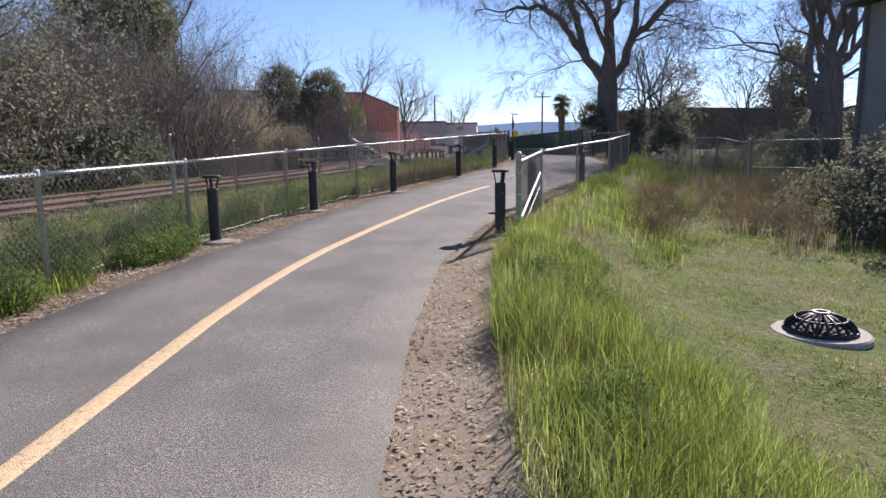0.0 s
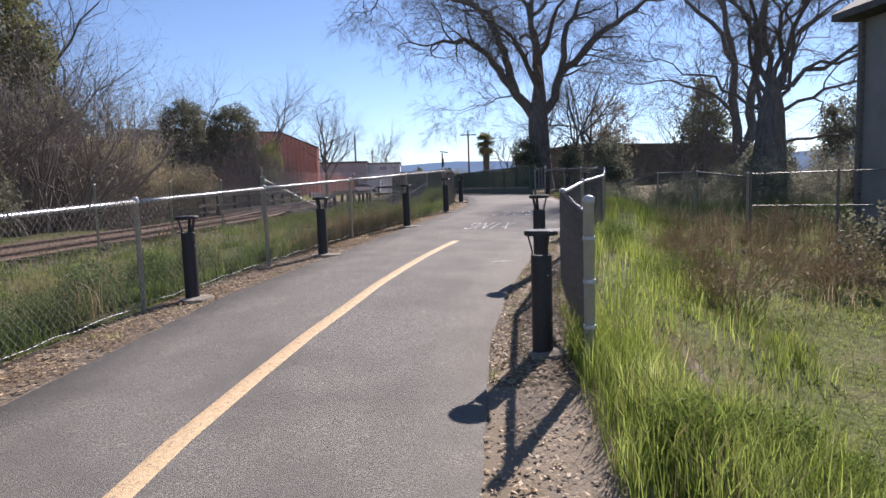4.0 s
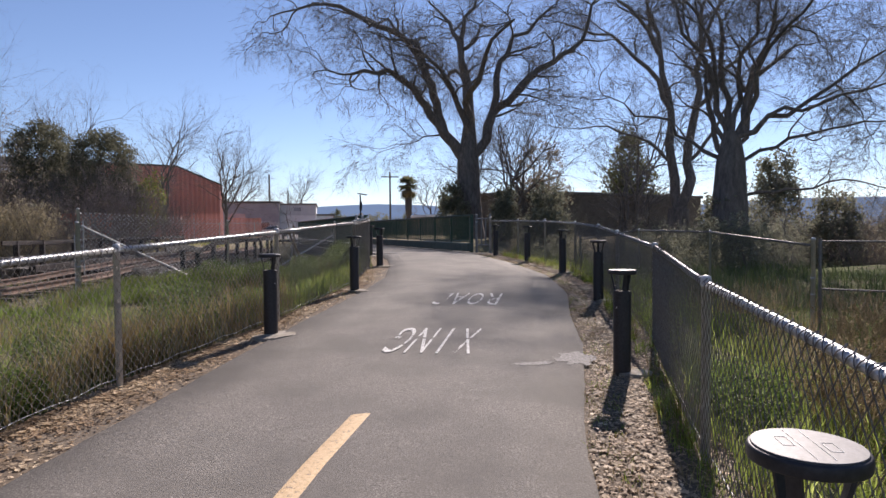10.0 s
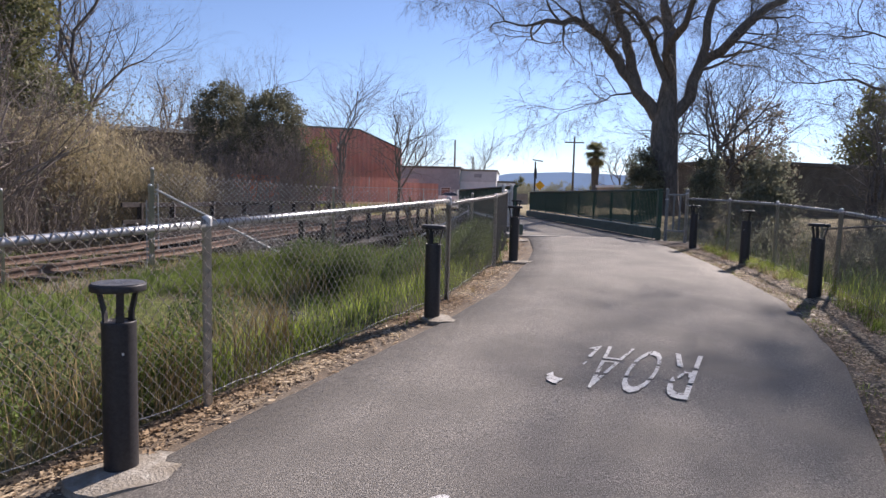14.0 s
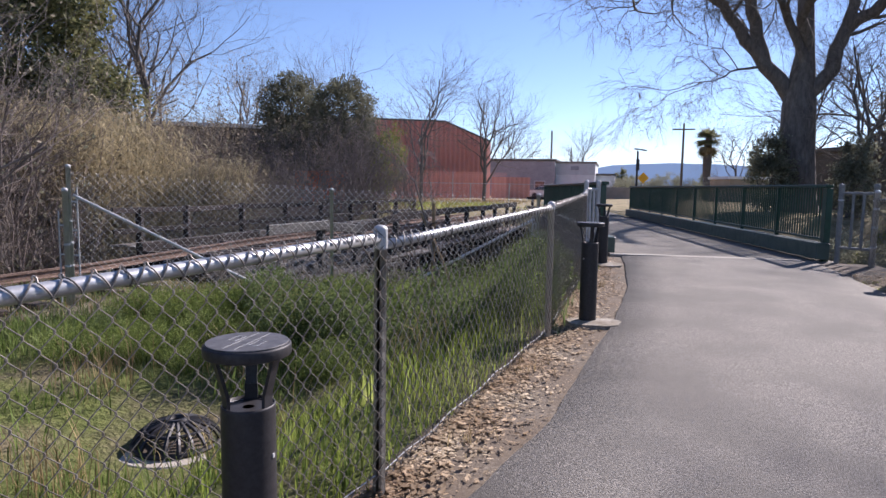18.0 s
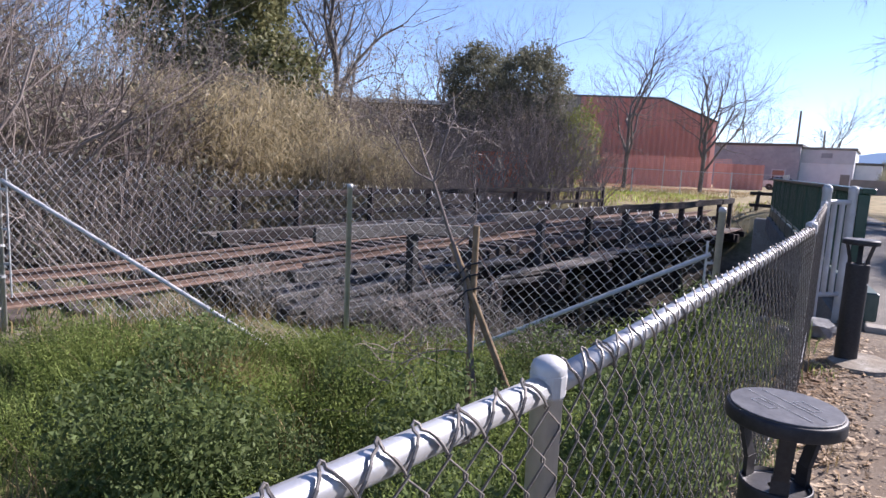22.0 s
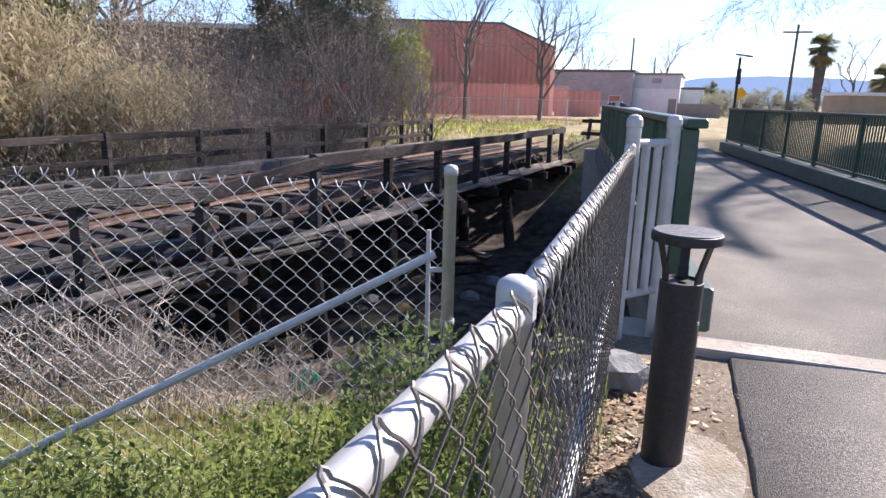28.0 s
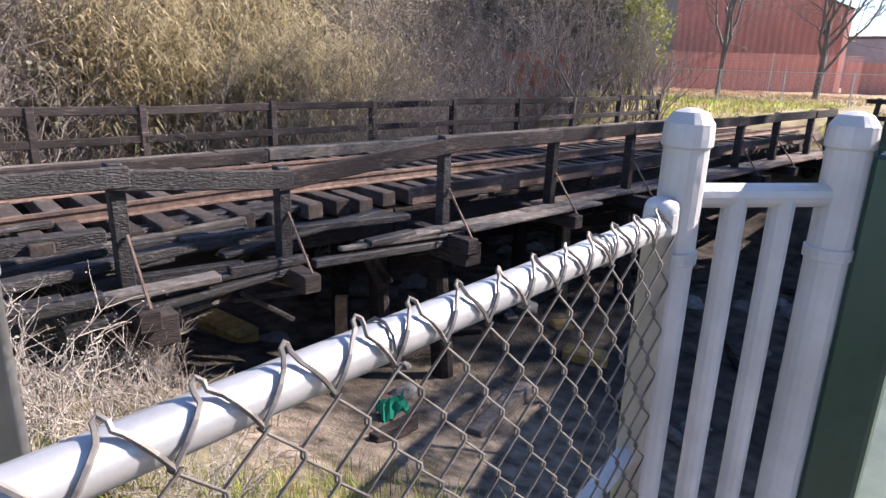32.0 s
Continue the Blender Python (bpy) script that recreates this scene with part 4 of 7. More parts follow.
def build_trestle():
    th = thing("railway_trestle", (-4.4, 36.0, -2.0), "charred old timber railway trestle over the creek", "trestle bridge")
    o = Vector((-4.4, 36.0, -2.0))
    a, b = Vector((-2.62, 33.3, 0)), Vector((0.0, 53.2, 0))
    c, d2 = Vector((-7.84, 33.3, 0)), Vector((-5.3, 53.0, 0))
    d = (b - a).normalized()
    side = Vector((d.y, -d.x, 0))
    r = random.Random(11)
    L = (b - a).length

    def P(u, s, z):
        """A point u metres along from the south end and s metres across from the near railing."""
        return a + d * u - side * s + Vector((0, 0, z)) - o

    def timber(name, p, q, w, h, mat=TIMBER, label="", bevel=0.012):
        m = (p + q) / 2
        gg = Geo().beam(p - m, q - m, w, h, bevel)
        ob = part(name, gg, mat, th, label)
        ob.location = m
        return ob

    # bents
    step = 2.36
    n = int(L / step)
    for k in range(n + 1):
        u = k * step + 0.15 + (0.75 if k == 0 else 0)
        if k % 2 == 0:
            timber("cap_beam", P(u, -0.55, -0.02), P(u, 5.75, -0.02), 0.3, 0.3)
            for s in (0.2, 1.6, 2.7, 3.8, 5.2):
                lean = (s - 2.7) * 0.12
                ob = part("trestle_leg", Geo().tube([P(u, s, -0.15), P(u, s + lean, -2.6)], [0.15, 0.17], 10), TIMBER, th)
            timber("sway_brace", P(u + 0.17, 0.0, -0.25), P(u + 0.17, 5.3, -1.9), 0.07, 0.22)
        hh = 1.58 + r.uniform(-0.03, 0.03)
        timber("rail_post", P(u + 0.1, 5.15, 0.1), P(u + 0.1, 5.15, hh), 0.15, 0.13)
    # near railing
    posts = (0.78, 2.42, 4.79, 7.06, 9.28, 11.5, 13.7, 15.8, 18.1, 19.6)
    tops = (1.46, 1.3, 1.5, 1.48, 1.49, 1.47, 1.46, 1.48, 1.48, 1.49)
    railz = (1.34, 1.15, 1.38, 1.38, 1.39, 1.37, 1.36, 1.38, 1.38, 1.38)
    for u, zt in zip(posts, tops):
        timber("rail_post", P(u, 0.0, 0.02), P(u, r.uniform(-0.02, 0.03), zt), 0.14, 0.15, CHAR if u < 5 else TIMBER)
        timber("outrigger", P(u, -0.62, 0.12), P(u, 1.7, 0.12), 0.2, 0.2)
        part("post_rod", Geo().tube([P(u + 0.03, -0.08, 0.8), P(u + 0.03, -0.56, 0.22)], 0.016, 6), RUST, th, "rusty diagonal rod")
    ends = [(-1.2, 1.36)] + list(zip(posts, railz))
    for (u0, z0), (u1, z1) in zip(ends, ends[1:]):
        timber("handrail", P(u0 - 0.1, -0.09 + r.uniform(-0.012, 0.012), z0 + r.uniform(-0.015, 0.015)), P(u1 + 0.1, -0.09 + r.uniform(-0.012, 0.012), z1), 0.06, 0.2, CHAR if u0 < 2 else TIMBER if u0 < 9 else BROWN_BOARD if r.random() < 0.4 else TIMBER)
    # far railing
    for k in range(n):
        u0, u1 = k * step + 0.15, (k + 1) * step + 0.15
        sag = r.uniform(-0.02, 0.02)
        timber("handrail", P(u0, 5.12, 1.5 + sag), P(u1 + 0.15, 5.12, 1.5 + r.uniform(-0.02, 0.02)), 0.06, 0.14)
        timber("mid_rail", P(u0, 5.1, 1.02), P(u1 + 0.15, 5.1, 1.02), 0.05, 0.13)
    # brown guard board and pale walkway planks of the near side
    u = 4.5
    while u < L - 0.3:
        v = min(L, u + r.uniform(2.2, 3.4))
        timber("guard_board", P(u, 0.34, 0.66 + r.uniform(-0.03, 0.03)), P(v - 0.02, 0.34 + r.uniform(-0.03, 0.03), 0.66 + r.uniform(-0.03, 0.03)), 0.08, 0.24, BROWN_BOARD)
        u = v
    for s, first_u in ((-0.36, 4.9), (-0.12, 3.4), (0.12, 3.0)):
        u = first_u
        while u < L - 0.3:
            v = min(L, u + r.uniform(2.4, 4.4))
            if r.random() < 0.85:
                timber("walk_plank", P(u, s + r.uniform(-0.02, 0.02), 0.27 + r.uniform(0, 0.03)), P(v - 0.03, s + r.uniform(-0.03, 0.03), 0.27 + r.uniform(0, 0.03)), 0.22, 0.05, GREY_BOARD if r.random() < 0.7 else BROWN_BOARD)
            u = v
    # burnt jumble at the south end
    for k in range(34):
        u, s = r.uniform(-1.2, 4.2), r.uniform(-0.35, 1.15)
        z = 0.22 + 0.42 * max(0.0, min(1.0, (s + 0.3) / 1.2)) + r.uniform(-0.12, 0.08)
        ln, tilt, yaw = r.uniform(0.7, 2.4), r.gauss(0, 0.035), r.gauss(0, 0.07)
        timber("charred_board", P(u - ln / 2, s - yaw * ln / 2, z - tilt * ln / 2), P(u + ln / 2, s + yaw * ln / 2, z + tilt * ln / 2), r.uniform(0.07, 0.2), r.uniform(0.045, 0.16), GREY_BOARD if r.random() < 0.22 else CHAR)
    for k in range(9):
        u = r.uniform(-0.8, 3.5)
        timber("charred_board", P(u, r.uniform(-0.4, 0.1), r.uniform(-0.1, 0.3)), P(u + r.uniform(0.3, 1.2), r.uniform(0.0, 0.8), r.uniform(-0.7, 0.25)), 0.12, 0.06, CHAR if k % 3 else GREY_BOARD)
    # stringers, guard timbers and walkway
    for s, z, w, h in ((0.75, 0.36, 0.22, 0.34), (1.55, 0.38, 0.3, 0.36), (2.7, 0.38, 0.3, 0.36), (3.7, 0.38, 0.3, 0.36), (4.7, 0.42, 0.22, 0.3)):
        u = 0.0
        while u < L - 0.5:
            v = min(L, u + r.uniform(4.4, 4.9))
            timber("stringer", P(u, s, z - 0.1), P(v - 0.01, s + r.uniform(-0.03, 0.03), z - 0.1), w, h)
            u = v
    for s in (4.2,):
        u = 0.0
        while u < L - 0.5:
            v = min(L, u + r.uniform(3.6, 4.6))
            timber("guard_timber", P(u, s, 0.74 + r.uniform(-0.02, 0.02)), P(v - 0.02, s, 0.74 + r.uniform(-0.02, 0.02)), 0.2, 0.2, GREY_BOARD if r.random() < 0.12 else TIMBER)
            u = v
    tie = Geo().box((0, 0, 0), (0.22, 3.7, 0.2), bevel=0.012).mesh("tie", TIE)
    u = 0.2
    ang = math.atan2(d.y, d.x)
    while u < L:
        piece("tie", tie, th, P(u, 2.45 + r.uniform(-0.06, 0.06), 0.55), (r.uniform(-0.02, 0.02), 0, ang + r.uniform(-0.03, 0.03)))
        u += 0.42
    plank = Geo().box((0, 0, 0), (1.0, 0.24, 0.05), bevel=0.006).mesh("plank", GREY_BOARD)
    for s in (4.4, 4.66, 4.92):
        u = 0.0
        while u < L - 0.4:
            v = min(L, u + r.uniform(2.5, 4.2))
            piece("plank", plank, th, P((u + v) / 2, s, 0.72 + r.uniform(0, 0.02)), (0, r.uniform(-0.006, 0.006), ang + r.uniform(-0.01, 0.01)), (v - u - 0.03, 1, 1))
            u = v


build_trestle()


# ---- buildings ----
def corrugated(name, a, b, tops, z0, mat, parent, pitch=0.45, depth=0.06):
    """A corrugated wall from a to b (x, y); tops: list of (share, height)."""
    a, b = Vector(a), Vector(b)
    d = b - a
    n = int(d.length / pitch) * 2
    nrm = Vector((d.y, -d.x, 0)).normalized()
    gg = Geo()
    us = [t[0] for t in tops]
    hs = [t[1] for t in tops]
    for i in range(n + 1):
        u = i / n
        p = a + d * u + nrm * (depth if i % 2 else 0)
        gg.v.append((p.x, p.y, z0))
        gg.v.append((p.x, p.y, float(np.interp(u, us, hs))))
        if i:
            k = 2 * i
            gg.f.append((k - 2, k, k + 1, k - 1))
    return part(name, gg, mat, parent)


def red_warehouse():
    th = thing("warehouse", (0, 0, 0), "red corrugated metal warehouse with a sloping roofline", "building")
    a, b = (-17.7, 85.1, 0), (-6.3, 90.2, 0)
    corrugated("wall", a, b, [(0, 9.06), (0.6, 9.06), (1, 7.14)], 0.4, RED, th, 0.5, 0.2)
    corrugated("side_wall", b, (-11.4, 114, 0), [(0, 7.14), (1, 7.14)], 0.4, RED, th, 0.5, 0.2)
    corrugated("grey_wall", (-27.6, 80.6, 0), a, [(0, 9.0), (1, 9.0)], 0.4, GREYMETAL, th, 0.55, 0.1)
    roof = Geo()
    roof.add([(-28.0, 80.4, 9.06), (-10.8, 88.0, 9.14), (-6.0, 90.0, 7.2), (-11.4, 115.2, 7.2), (-16.2, 113.4, 9.14), (-33, 105.6, 9.06)], [(0, 1, 4, 5), (1, 2, 3, 4)])
    part("roof", roof, ROOFDARK, th)
    part("eave_trim", Geo().beam((-27.8, 80.5, 9.1), (-10.8, 88.1, 9.14), 0.12, 0.18).beam((-10.8, 88.1, 9.14), (-6.2, 90.1, 7.18), 0.12, 0.18), ROOFDARK, th)
    corrugated("annex_wall", (-6.0, 90.6, 0), (-1.9, 92.5, 0), [(0, 3.36), (1, 3.36)], 0.4, RED, th, 0.55, 0.09)


def box_building(name, c, size, rz, wall, label, category="building", roof_h=0.3, windows=(), roof_mat=ROOFDARK, eave=0.2):
    th = thing(name, c, label, category, rz=radians(rz))
    w, d, h = size
    part("wall", Geo().box((0, 0, h / 2), (w, d, h)), wall, th)
    part("roof", Geo().box((0, 0, h + roof_h / 2), (w + 2 * eave, d + 2 * eave, roof_h), bevel=0.03), roof_mat, th)
    for x, z, ww, hh in windows:
        win = part("window", Geo().box((x, -d / 2 - 0.02, z), (ww + 0.16, 0.06, hh + 0.16)), WHITEWALL, th)
        part("pane", Geo().box((x, -d / 2 - 0.055, z), (ww, 0.02, hh)), GLASS, win)
    return th


red_warehouse()
BAND = material("blue_grey_panel", [(0.3, (0.46, 0.48, 0.5)), (0.7, (0.56, 0.58, 0.6))], 1.2, 0.6, bump=0.0)
SHED = material("slate_grey_wall", [(0.3, (0.26, 0.27, 0.29)), (0.7, (0.36, 0.37, 0.39))], 1.2, 0.7, bump=0.0)
white = box_building("white_building", (3.5, 126, 0.8), (6.0, 13, 5.2), -4, WHITEWALL, "plain white commercial building with a grey upper band", roof_mat=GREYMETAL)
part("upper_band", Geo().box((0, -6.53, 4.35), (6.06, 0.08, 1.7), bevel=0.01), BAND, white, "blue-grey metal band")
part("sign", Geo().box((0.0, -6.6, 4.5), (1.2, 0.06, 0.6), bevel=0.02), SHED, white, "dark unreadable sign")
part("rear_door", Geo().box((2.2, -6.53, 1.1), (1.0, 0.08, 2.2), bevel=0.01), GREYMETAL, white)
box_building("white_building", (8.0, 128.5, 0.8), (3.2, 12, 3.5), -4, WHITEWALL, "low white commercial annex")
box_building("grey_building", (-5.2, 125.5, 0.8), (11.6, 14, 5.5), -4, SHED, "long dark grey flat-roofed industrial building", windows=[(3.6, 1.3, 1.4, 2.2), (0.5, 1.3, 1.4, 2.2)])
low = new("low_wall", Geo().box((0, 0, 0.7), (4.4, 0.3, 1.5), bevel=0.02).mesh("low_wall", GREYMETAL))
low.location, low.rotation_euler = (7.6, 103.5, on_ground(7.6, 103.5)), (0, 0, radians(-4))
tagged(low, "low grey block wall beside the far path", "wall")


def parked_car(x, y, rz, paint, label):
    """A saloon seen far off: body and cabin from one profile each, glass and wheels."""
    th = thing("car", (x, y, on_ground(x, y)), label, "car", rz=radians(rz))

    def slab(profile, half, name, mat, label=""):
        gg, n = Geo(), len(profile)
        gg.v += [(px, -half * k, pz) for px, pz, k in profile] + [(px, half * k, pz) for px, pz, k in profile]
        gg.f += [tuple(range(n)), tuple(range(2 * n - 1, n - 1, -1))] + [(i, n + i, n + (i + 1) % n, (i + 1) % n) for i in range(n)]
        return part(name, gg, mat, th, label)

    slab([(-2.2, 0.3, 0.95), (-2.25, 0.6, 1), (-2.15, 0.92, 0.96), (-1.4, 0.98, 0.96), (1.0, 0.95, 0.96), (2.0, 0.8, 0.93), (2.2, 0.55, 0.95), (2.2, 0.3, 0.92)], 0.88, "body", paint)
    slab([(-1.55, 0.97, 0.9), (-1.0, 1.38, 0.74), (0.2, 1.42, 0.74), (1.05, 0.95, 0.9)], 0.84, "windows", GLASS, "dark car windows")
    slab([(-1.05, 1.385, 0.76), (-0.9, 1.43, 0.7), (0.1, 1.46, 0.7), (0.25, 1.42, 0.76)], 0.84, "roof", paint)
    for wx in (-1.35, 1.35):
        for wy in (-0.8, 0.8):
            wheel = part("wheel", Geo().lathe([(0.2, -0.1), (0.31, -0.1), (0.33, -0.05), (0.33, 0.05), (0.31, 0.1), (0.2, 0.1)], 16), BOLLARD, th)
            wheel.location, wheel.rotation_euler = (wx, wy, 0.33), (radians(90), 0, 0)
            part("rim", Geo().lathe([(0.01, 0.06), (0.14, 0.07), (0.21, 0.09), (0.21, -0.09), (0.14, -0.07), (0.01, -0.06)], 12), GREYMETAL, wheel)
    return th


parked_car(-0.3, 99.0, -6, WHITEWALL, "white saloon car parked by the far building")
box_building("tan_house", (22.4, 98, 0.8), (7, 5, 2.7), 12, TANWALL, "low tan stucco building with a pale flat roof", roof_mat=WHITEWALL)
box_building("brown_building", (32.6, 74, 0.8), (26, 9, 4.2), 18, BROWNWALL, "long low brown building behind the trees")
box_building("grey_building", (-34, 66, 0.8), (40, 10, 5.6), 24, BROWNWALL, "long pale-roofed industrial shed behind the trees", roof_mat=WHITEWALL)


# ---- plants ----
def blades(name, xs, ys, zs, hmin, hmax, width, lean, mat, label, seed, category="grass", bend=0.35):
    """Many single blades of grass, joined: each two joints and a tip."""
    rg = np.random.default_rng(seed)
    n = len(xs)
    h = rg.uniform(hmin, hmax, n) * rg.uniform(0.7, 1.0, n)
    a = rg.uniform(0, 2 * np.pi, n)
    tilt = rg.uniform(0, lean, n)
    dx, dy = np.cos(a), np.sin(a)
    wx, wy = -dy * width * rg.uniform(0.6, 1.3, n), dx * width * rg.uniform(0.6, 1.3, n)
    p0 = np.stack([xs, ys, zs - 0.02], -1)
    mid = p0 + np.stack([dx * tilt * h * 0.4, dy * tilt * h * 0.4, h * 0.55], -1)
    tip = p0 + np.stack([dx * (tilt + bend * rg.uniform(0, 1, n)) * h, dy * (tilt + bend * rg.uniform(0, 1, n)) * h, h * rg.uniform(0.8, 1.0, n)], -1)
    w = np.stack([wx, wy, np.zeros(n)], -1)
    v = np.stack([p0 - w, p0 + w, mid - w * 0.8, mid + w * 0.8, tip], 1).reshape(-1, 3)
    k = np.arange(n)[:, None] * 5
    f = np.concatenate([k + [0, 1, 3], k + [0, 3, 2], k + [2, 3, 4]])
    ob = new(name, raw_mesh(name, v, f, mat))
    return tagged(ob, label, category, kind="stuff")


def clumped(rg, n, x0, x1, y0, y1, clumps, spread):
    """Points in a box of the plan gathered round clump centres."""
    cx, cy = rg.uniform(x0, x1, clumps), rg.uniform(y0, y1, clumps)
    k = rg.integers(0, clumps, n)
    return cx[k] + rg.normal(0, spread, n), cy[k] + rg.normal(0, spread, n)


DRAINS = ((4.1, 7.7), (-0.46, 26.0))


def keep_off(x, y, lo_l=0.75, lo_r=0.6, extra=None):
    """Which points lie off the path and its verges."""
    l, r = fence_x(y) - x + 0.85, x - np.interp(y, RY, RX)
    k = (l > lo_l) | (r > lo_r)
    tx = np.interp(y, TY, TX)
    k &= np.abs(x - tx) > 1.2
    for dx, dy in DRAINS:
        k &= np.hypot(x - dx, y - dy) > 0.75
    return k


def footing(x, y):
    """The height that plants stand on: the ground, or the verge laid over it."""
    west = (x > fence_x(y) - 0.12) & (x < np.interp(y, LY, LX))
    e = x - np.interp(y, RY, RX)
    east = (e > 0) & (e < 0.72 + 0.2 * smooth01((y - 8.8) / 1.2))
    return np.where((west | east) & (y < 33), g(y) - 0.03, terrain(x, y))


def sow(name, n, box, clumps, spread, h, width, lean, mat, label, seed, lo_l=0.75, lo_r=0.6, where=None, bend=0.35):
    rg = np.random.default_rng(seed)
    x, y = clumped(rg, n, *box, clumps, spread)
    k = keep_off(x, y, lo_l, lo_r)
    if where is not None:
        k &= where(x, y)
    x, y = x[k], y[k]
    return blades(name, x, y, footing(x, y), h[0], h[1], width, lean, mat, label, seed + 1, bend=bend)


def off_left(x, y):
    """Distance west of the fence line, which counts as 0.85."""
    return fence_x(y) - x + 0.85


def off_right(x, y):
    return x - np.interp(y, RY, RX)


# eastern bank, tall bright grass and mown swale
sow("tall_grass", 62000, (0.0, 4.2, 0.8, 10.6), 420, 0.17, (0.2, 0.55), 0.0028, 0.5, GRASS_BRIGHT, "tall bright green spring grass on the bank", 21, where=lambda x, y: (off_right(x, y) > 0.62) & (off_right(x, y) < 2.1 + 1.4 * smooth01((4.5 - y) / 2) - 0.5 * smooth01((y - 6) / 2) + 0.3 * np.sin(y * 1.7)))
sow("tall_grass", 14000, (1.8, 9.0, 10, 26), 300, 0.2, (0.25, 0.55), 0.005, 0.4, GRASS_BRIGHT, "bright green grass behind the fence", 23, where=lambda x, y: (off_right(x, y) > 0.85) & (off_right(x, y) < 3.2))
sow("short_grass", 60000, (1.5, 8.5, 2.5, 14), 900, 0.3, (0.03, 0.09), 0.004, 0.7, GRASS_BRIGHT, "short mown green grass in the swale", 26, where=lambda x, y: off_right(x, y) > 1.5)
sow("short_grass", 6000, (1.5, 8.5, 2.5, 14), 60, 0.3, (0.04, 0.12), 0.004, 0.7, GRASS_DRY, "thin dry patches in the swale grass", 28, where=lambda x, y: off_right(x, y) > 1.5)
sow("short_grass", 30000, (1.5, 12.0, 12, 24), 700, 0.3, (0.05, 0.14), 0.005, 0.6, GRASS_BRIGHT, "short green grass in the swale", 25, where=lambda x, y: off_right(x, y) > 1.6)
sow("dry_weeds", 3000, (4.5, 14, 12.0, 26), 120, 0.28, (0.3, 0.85), 0.005, 0.35, RUSSET, "russet dry weeds and dock stalks", 27, where=lambda x, y: (off_right(x, y) > 2.6) & (y > 11.5))
sow("dry_grass", 5000, (3.5, 14, 11.5, 30), 130, 0.35, (0.3, 0.7), 0.004, 0.4, GRASS_DRY, "dry straw grass among green", 29, where=lambda x, y: (off_right(x, y) > 2.2) & (y > 11))
sow("weeds", 9000, (7.5, 20, 20, 44), 200, 0.4, (0.3, 0.8), 0.008, 0.4, GRASS_DARK, "dark weeds under the trees", 31, where=lambda x, y: off_right(x, y) > 1.4)
# western side
sow("weeds", 26000, (-9, 1.6, 3, 30), 420, 0.22, (0.12, 0.45), 0.006, 0.5, WEED_GREEN, "green weeds between fence and track", 33, where=lambda x, y: (off_left(x, y) > 0.95) & (y < 30))
sow("tall_grass", 22000, (-8, 2.8, 6, 31), 300, 0.25, (0.08, 0.3), 0.005, 0.45, WEED_GREEN, "sunlit green grass behind the fence", 35, where=lambda x, y: (off_left(x, y) > 1.0) & (y < 31.0 + 0.3 * x))
sow("dry_grass", 6500, (-1.6, 0.9, 15.5, 22.5), 60, 0.14, (0.3, 0.8), 0.0035, 0.45, GRASS_DRY, "golden dry grass along the fence", 36, where=lambda x, y: (off_left(x, y) > 0.9) & (off_left(x, y) < 2.2))
sow("dry_grass", 3000, (-6, 1.6, 12, 30), 40, 0.18, (0.35, 0.8), 0.004, 0.4, GRASS_DRY, "dry straw grass behind the fence", 37, where=lambda x, y: (off_left(x, y) > 1.0))
sow("tall_grass", 15000, (-5.6, -3.55, 1.0, 9.5), 130, 0.15, (0.1, 0.36), 0.0055, 0.6, GRASS_BRIGHT, "green weedy grass at the fence foot", 39, lo_l=0.25, where=lambda x, y: off_left(x, y) > 0.3 + 0.06 * np.maximum(y - 4, 0))
sow("short_grass", 26000, (-20, -2, 0, 33), 900, 0.4, (0.04, 0.12), 0.007, 0.6, WEED_GREEN, "short grass beside the railway", 41, where=lambda x, y: off_left(x, y) > 0.9)
sow("short_grass", 14000, (-6.0, 3.0, 27, 32.5), 160, 0.3, (0.08, 0.3), 0.005, 0.5, GRASS_DARK, "green grass on the creek bank", 43, where=lambda x, y: (off_left(x, y) > 0.7) & (y < 31.3 + 0.35 * x))
sow("dry_grass", 3500, (-6.0, 2.6, 29.5, 35), 60, 0.25, (0.1, 0.4), 0.004, 0.5, GRASS_DRY, "dry grass on the creek bank", 45, where=lambda x, y: (off_left(x, y) > 0.7))
sow("field_grass", 16000, (-22, 1, 53, 80), 600, 0.6, (0.08, 0.25), 0.02, 0.5, GRASS_DRY, "pale dry field grass", 47, lo_l=0.5)
sow("field_grass", 5000, (-14, 0, 53, 66), 150, 0.7, (0.1, 0.3), 0.02, 0.5, GRASS_BRIGHT, "green patches in the field", 49, lo_l=0.5)


def sow_track(n, seed, h, width, mat, label):
    """Grass grown over the track bed."""
    rg = np.random.default_rng(seed)
    y = rg.uniform(-4, 31.0, n)
    x = np.interp(y, TY, TX) + rg.uniform(-2.2, 2.2, n)
    blades("track_grass", x, y, np.interp(y, TY, TZ) - 0.1 - 0.35 * np.clip(np.abs(x - np.interp(y, TY, TX)) - 1.5, 0, 0.7), h[0], h[1], width, 0.7, mat, label, seed + 1)


sow_track(36000, 61, (0.07, 0.2), 0.006, GRASS_DRY, "dry grass grown over the track bed")
sow_track(36000, 63, (0.07, 0.22), 0.006, GRASS_DARK, "green grass grown between the rails")


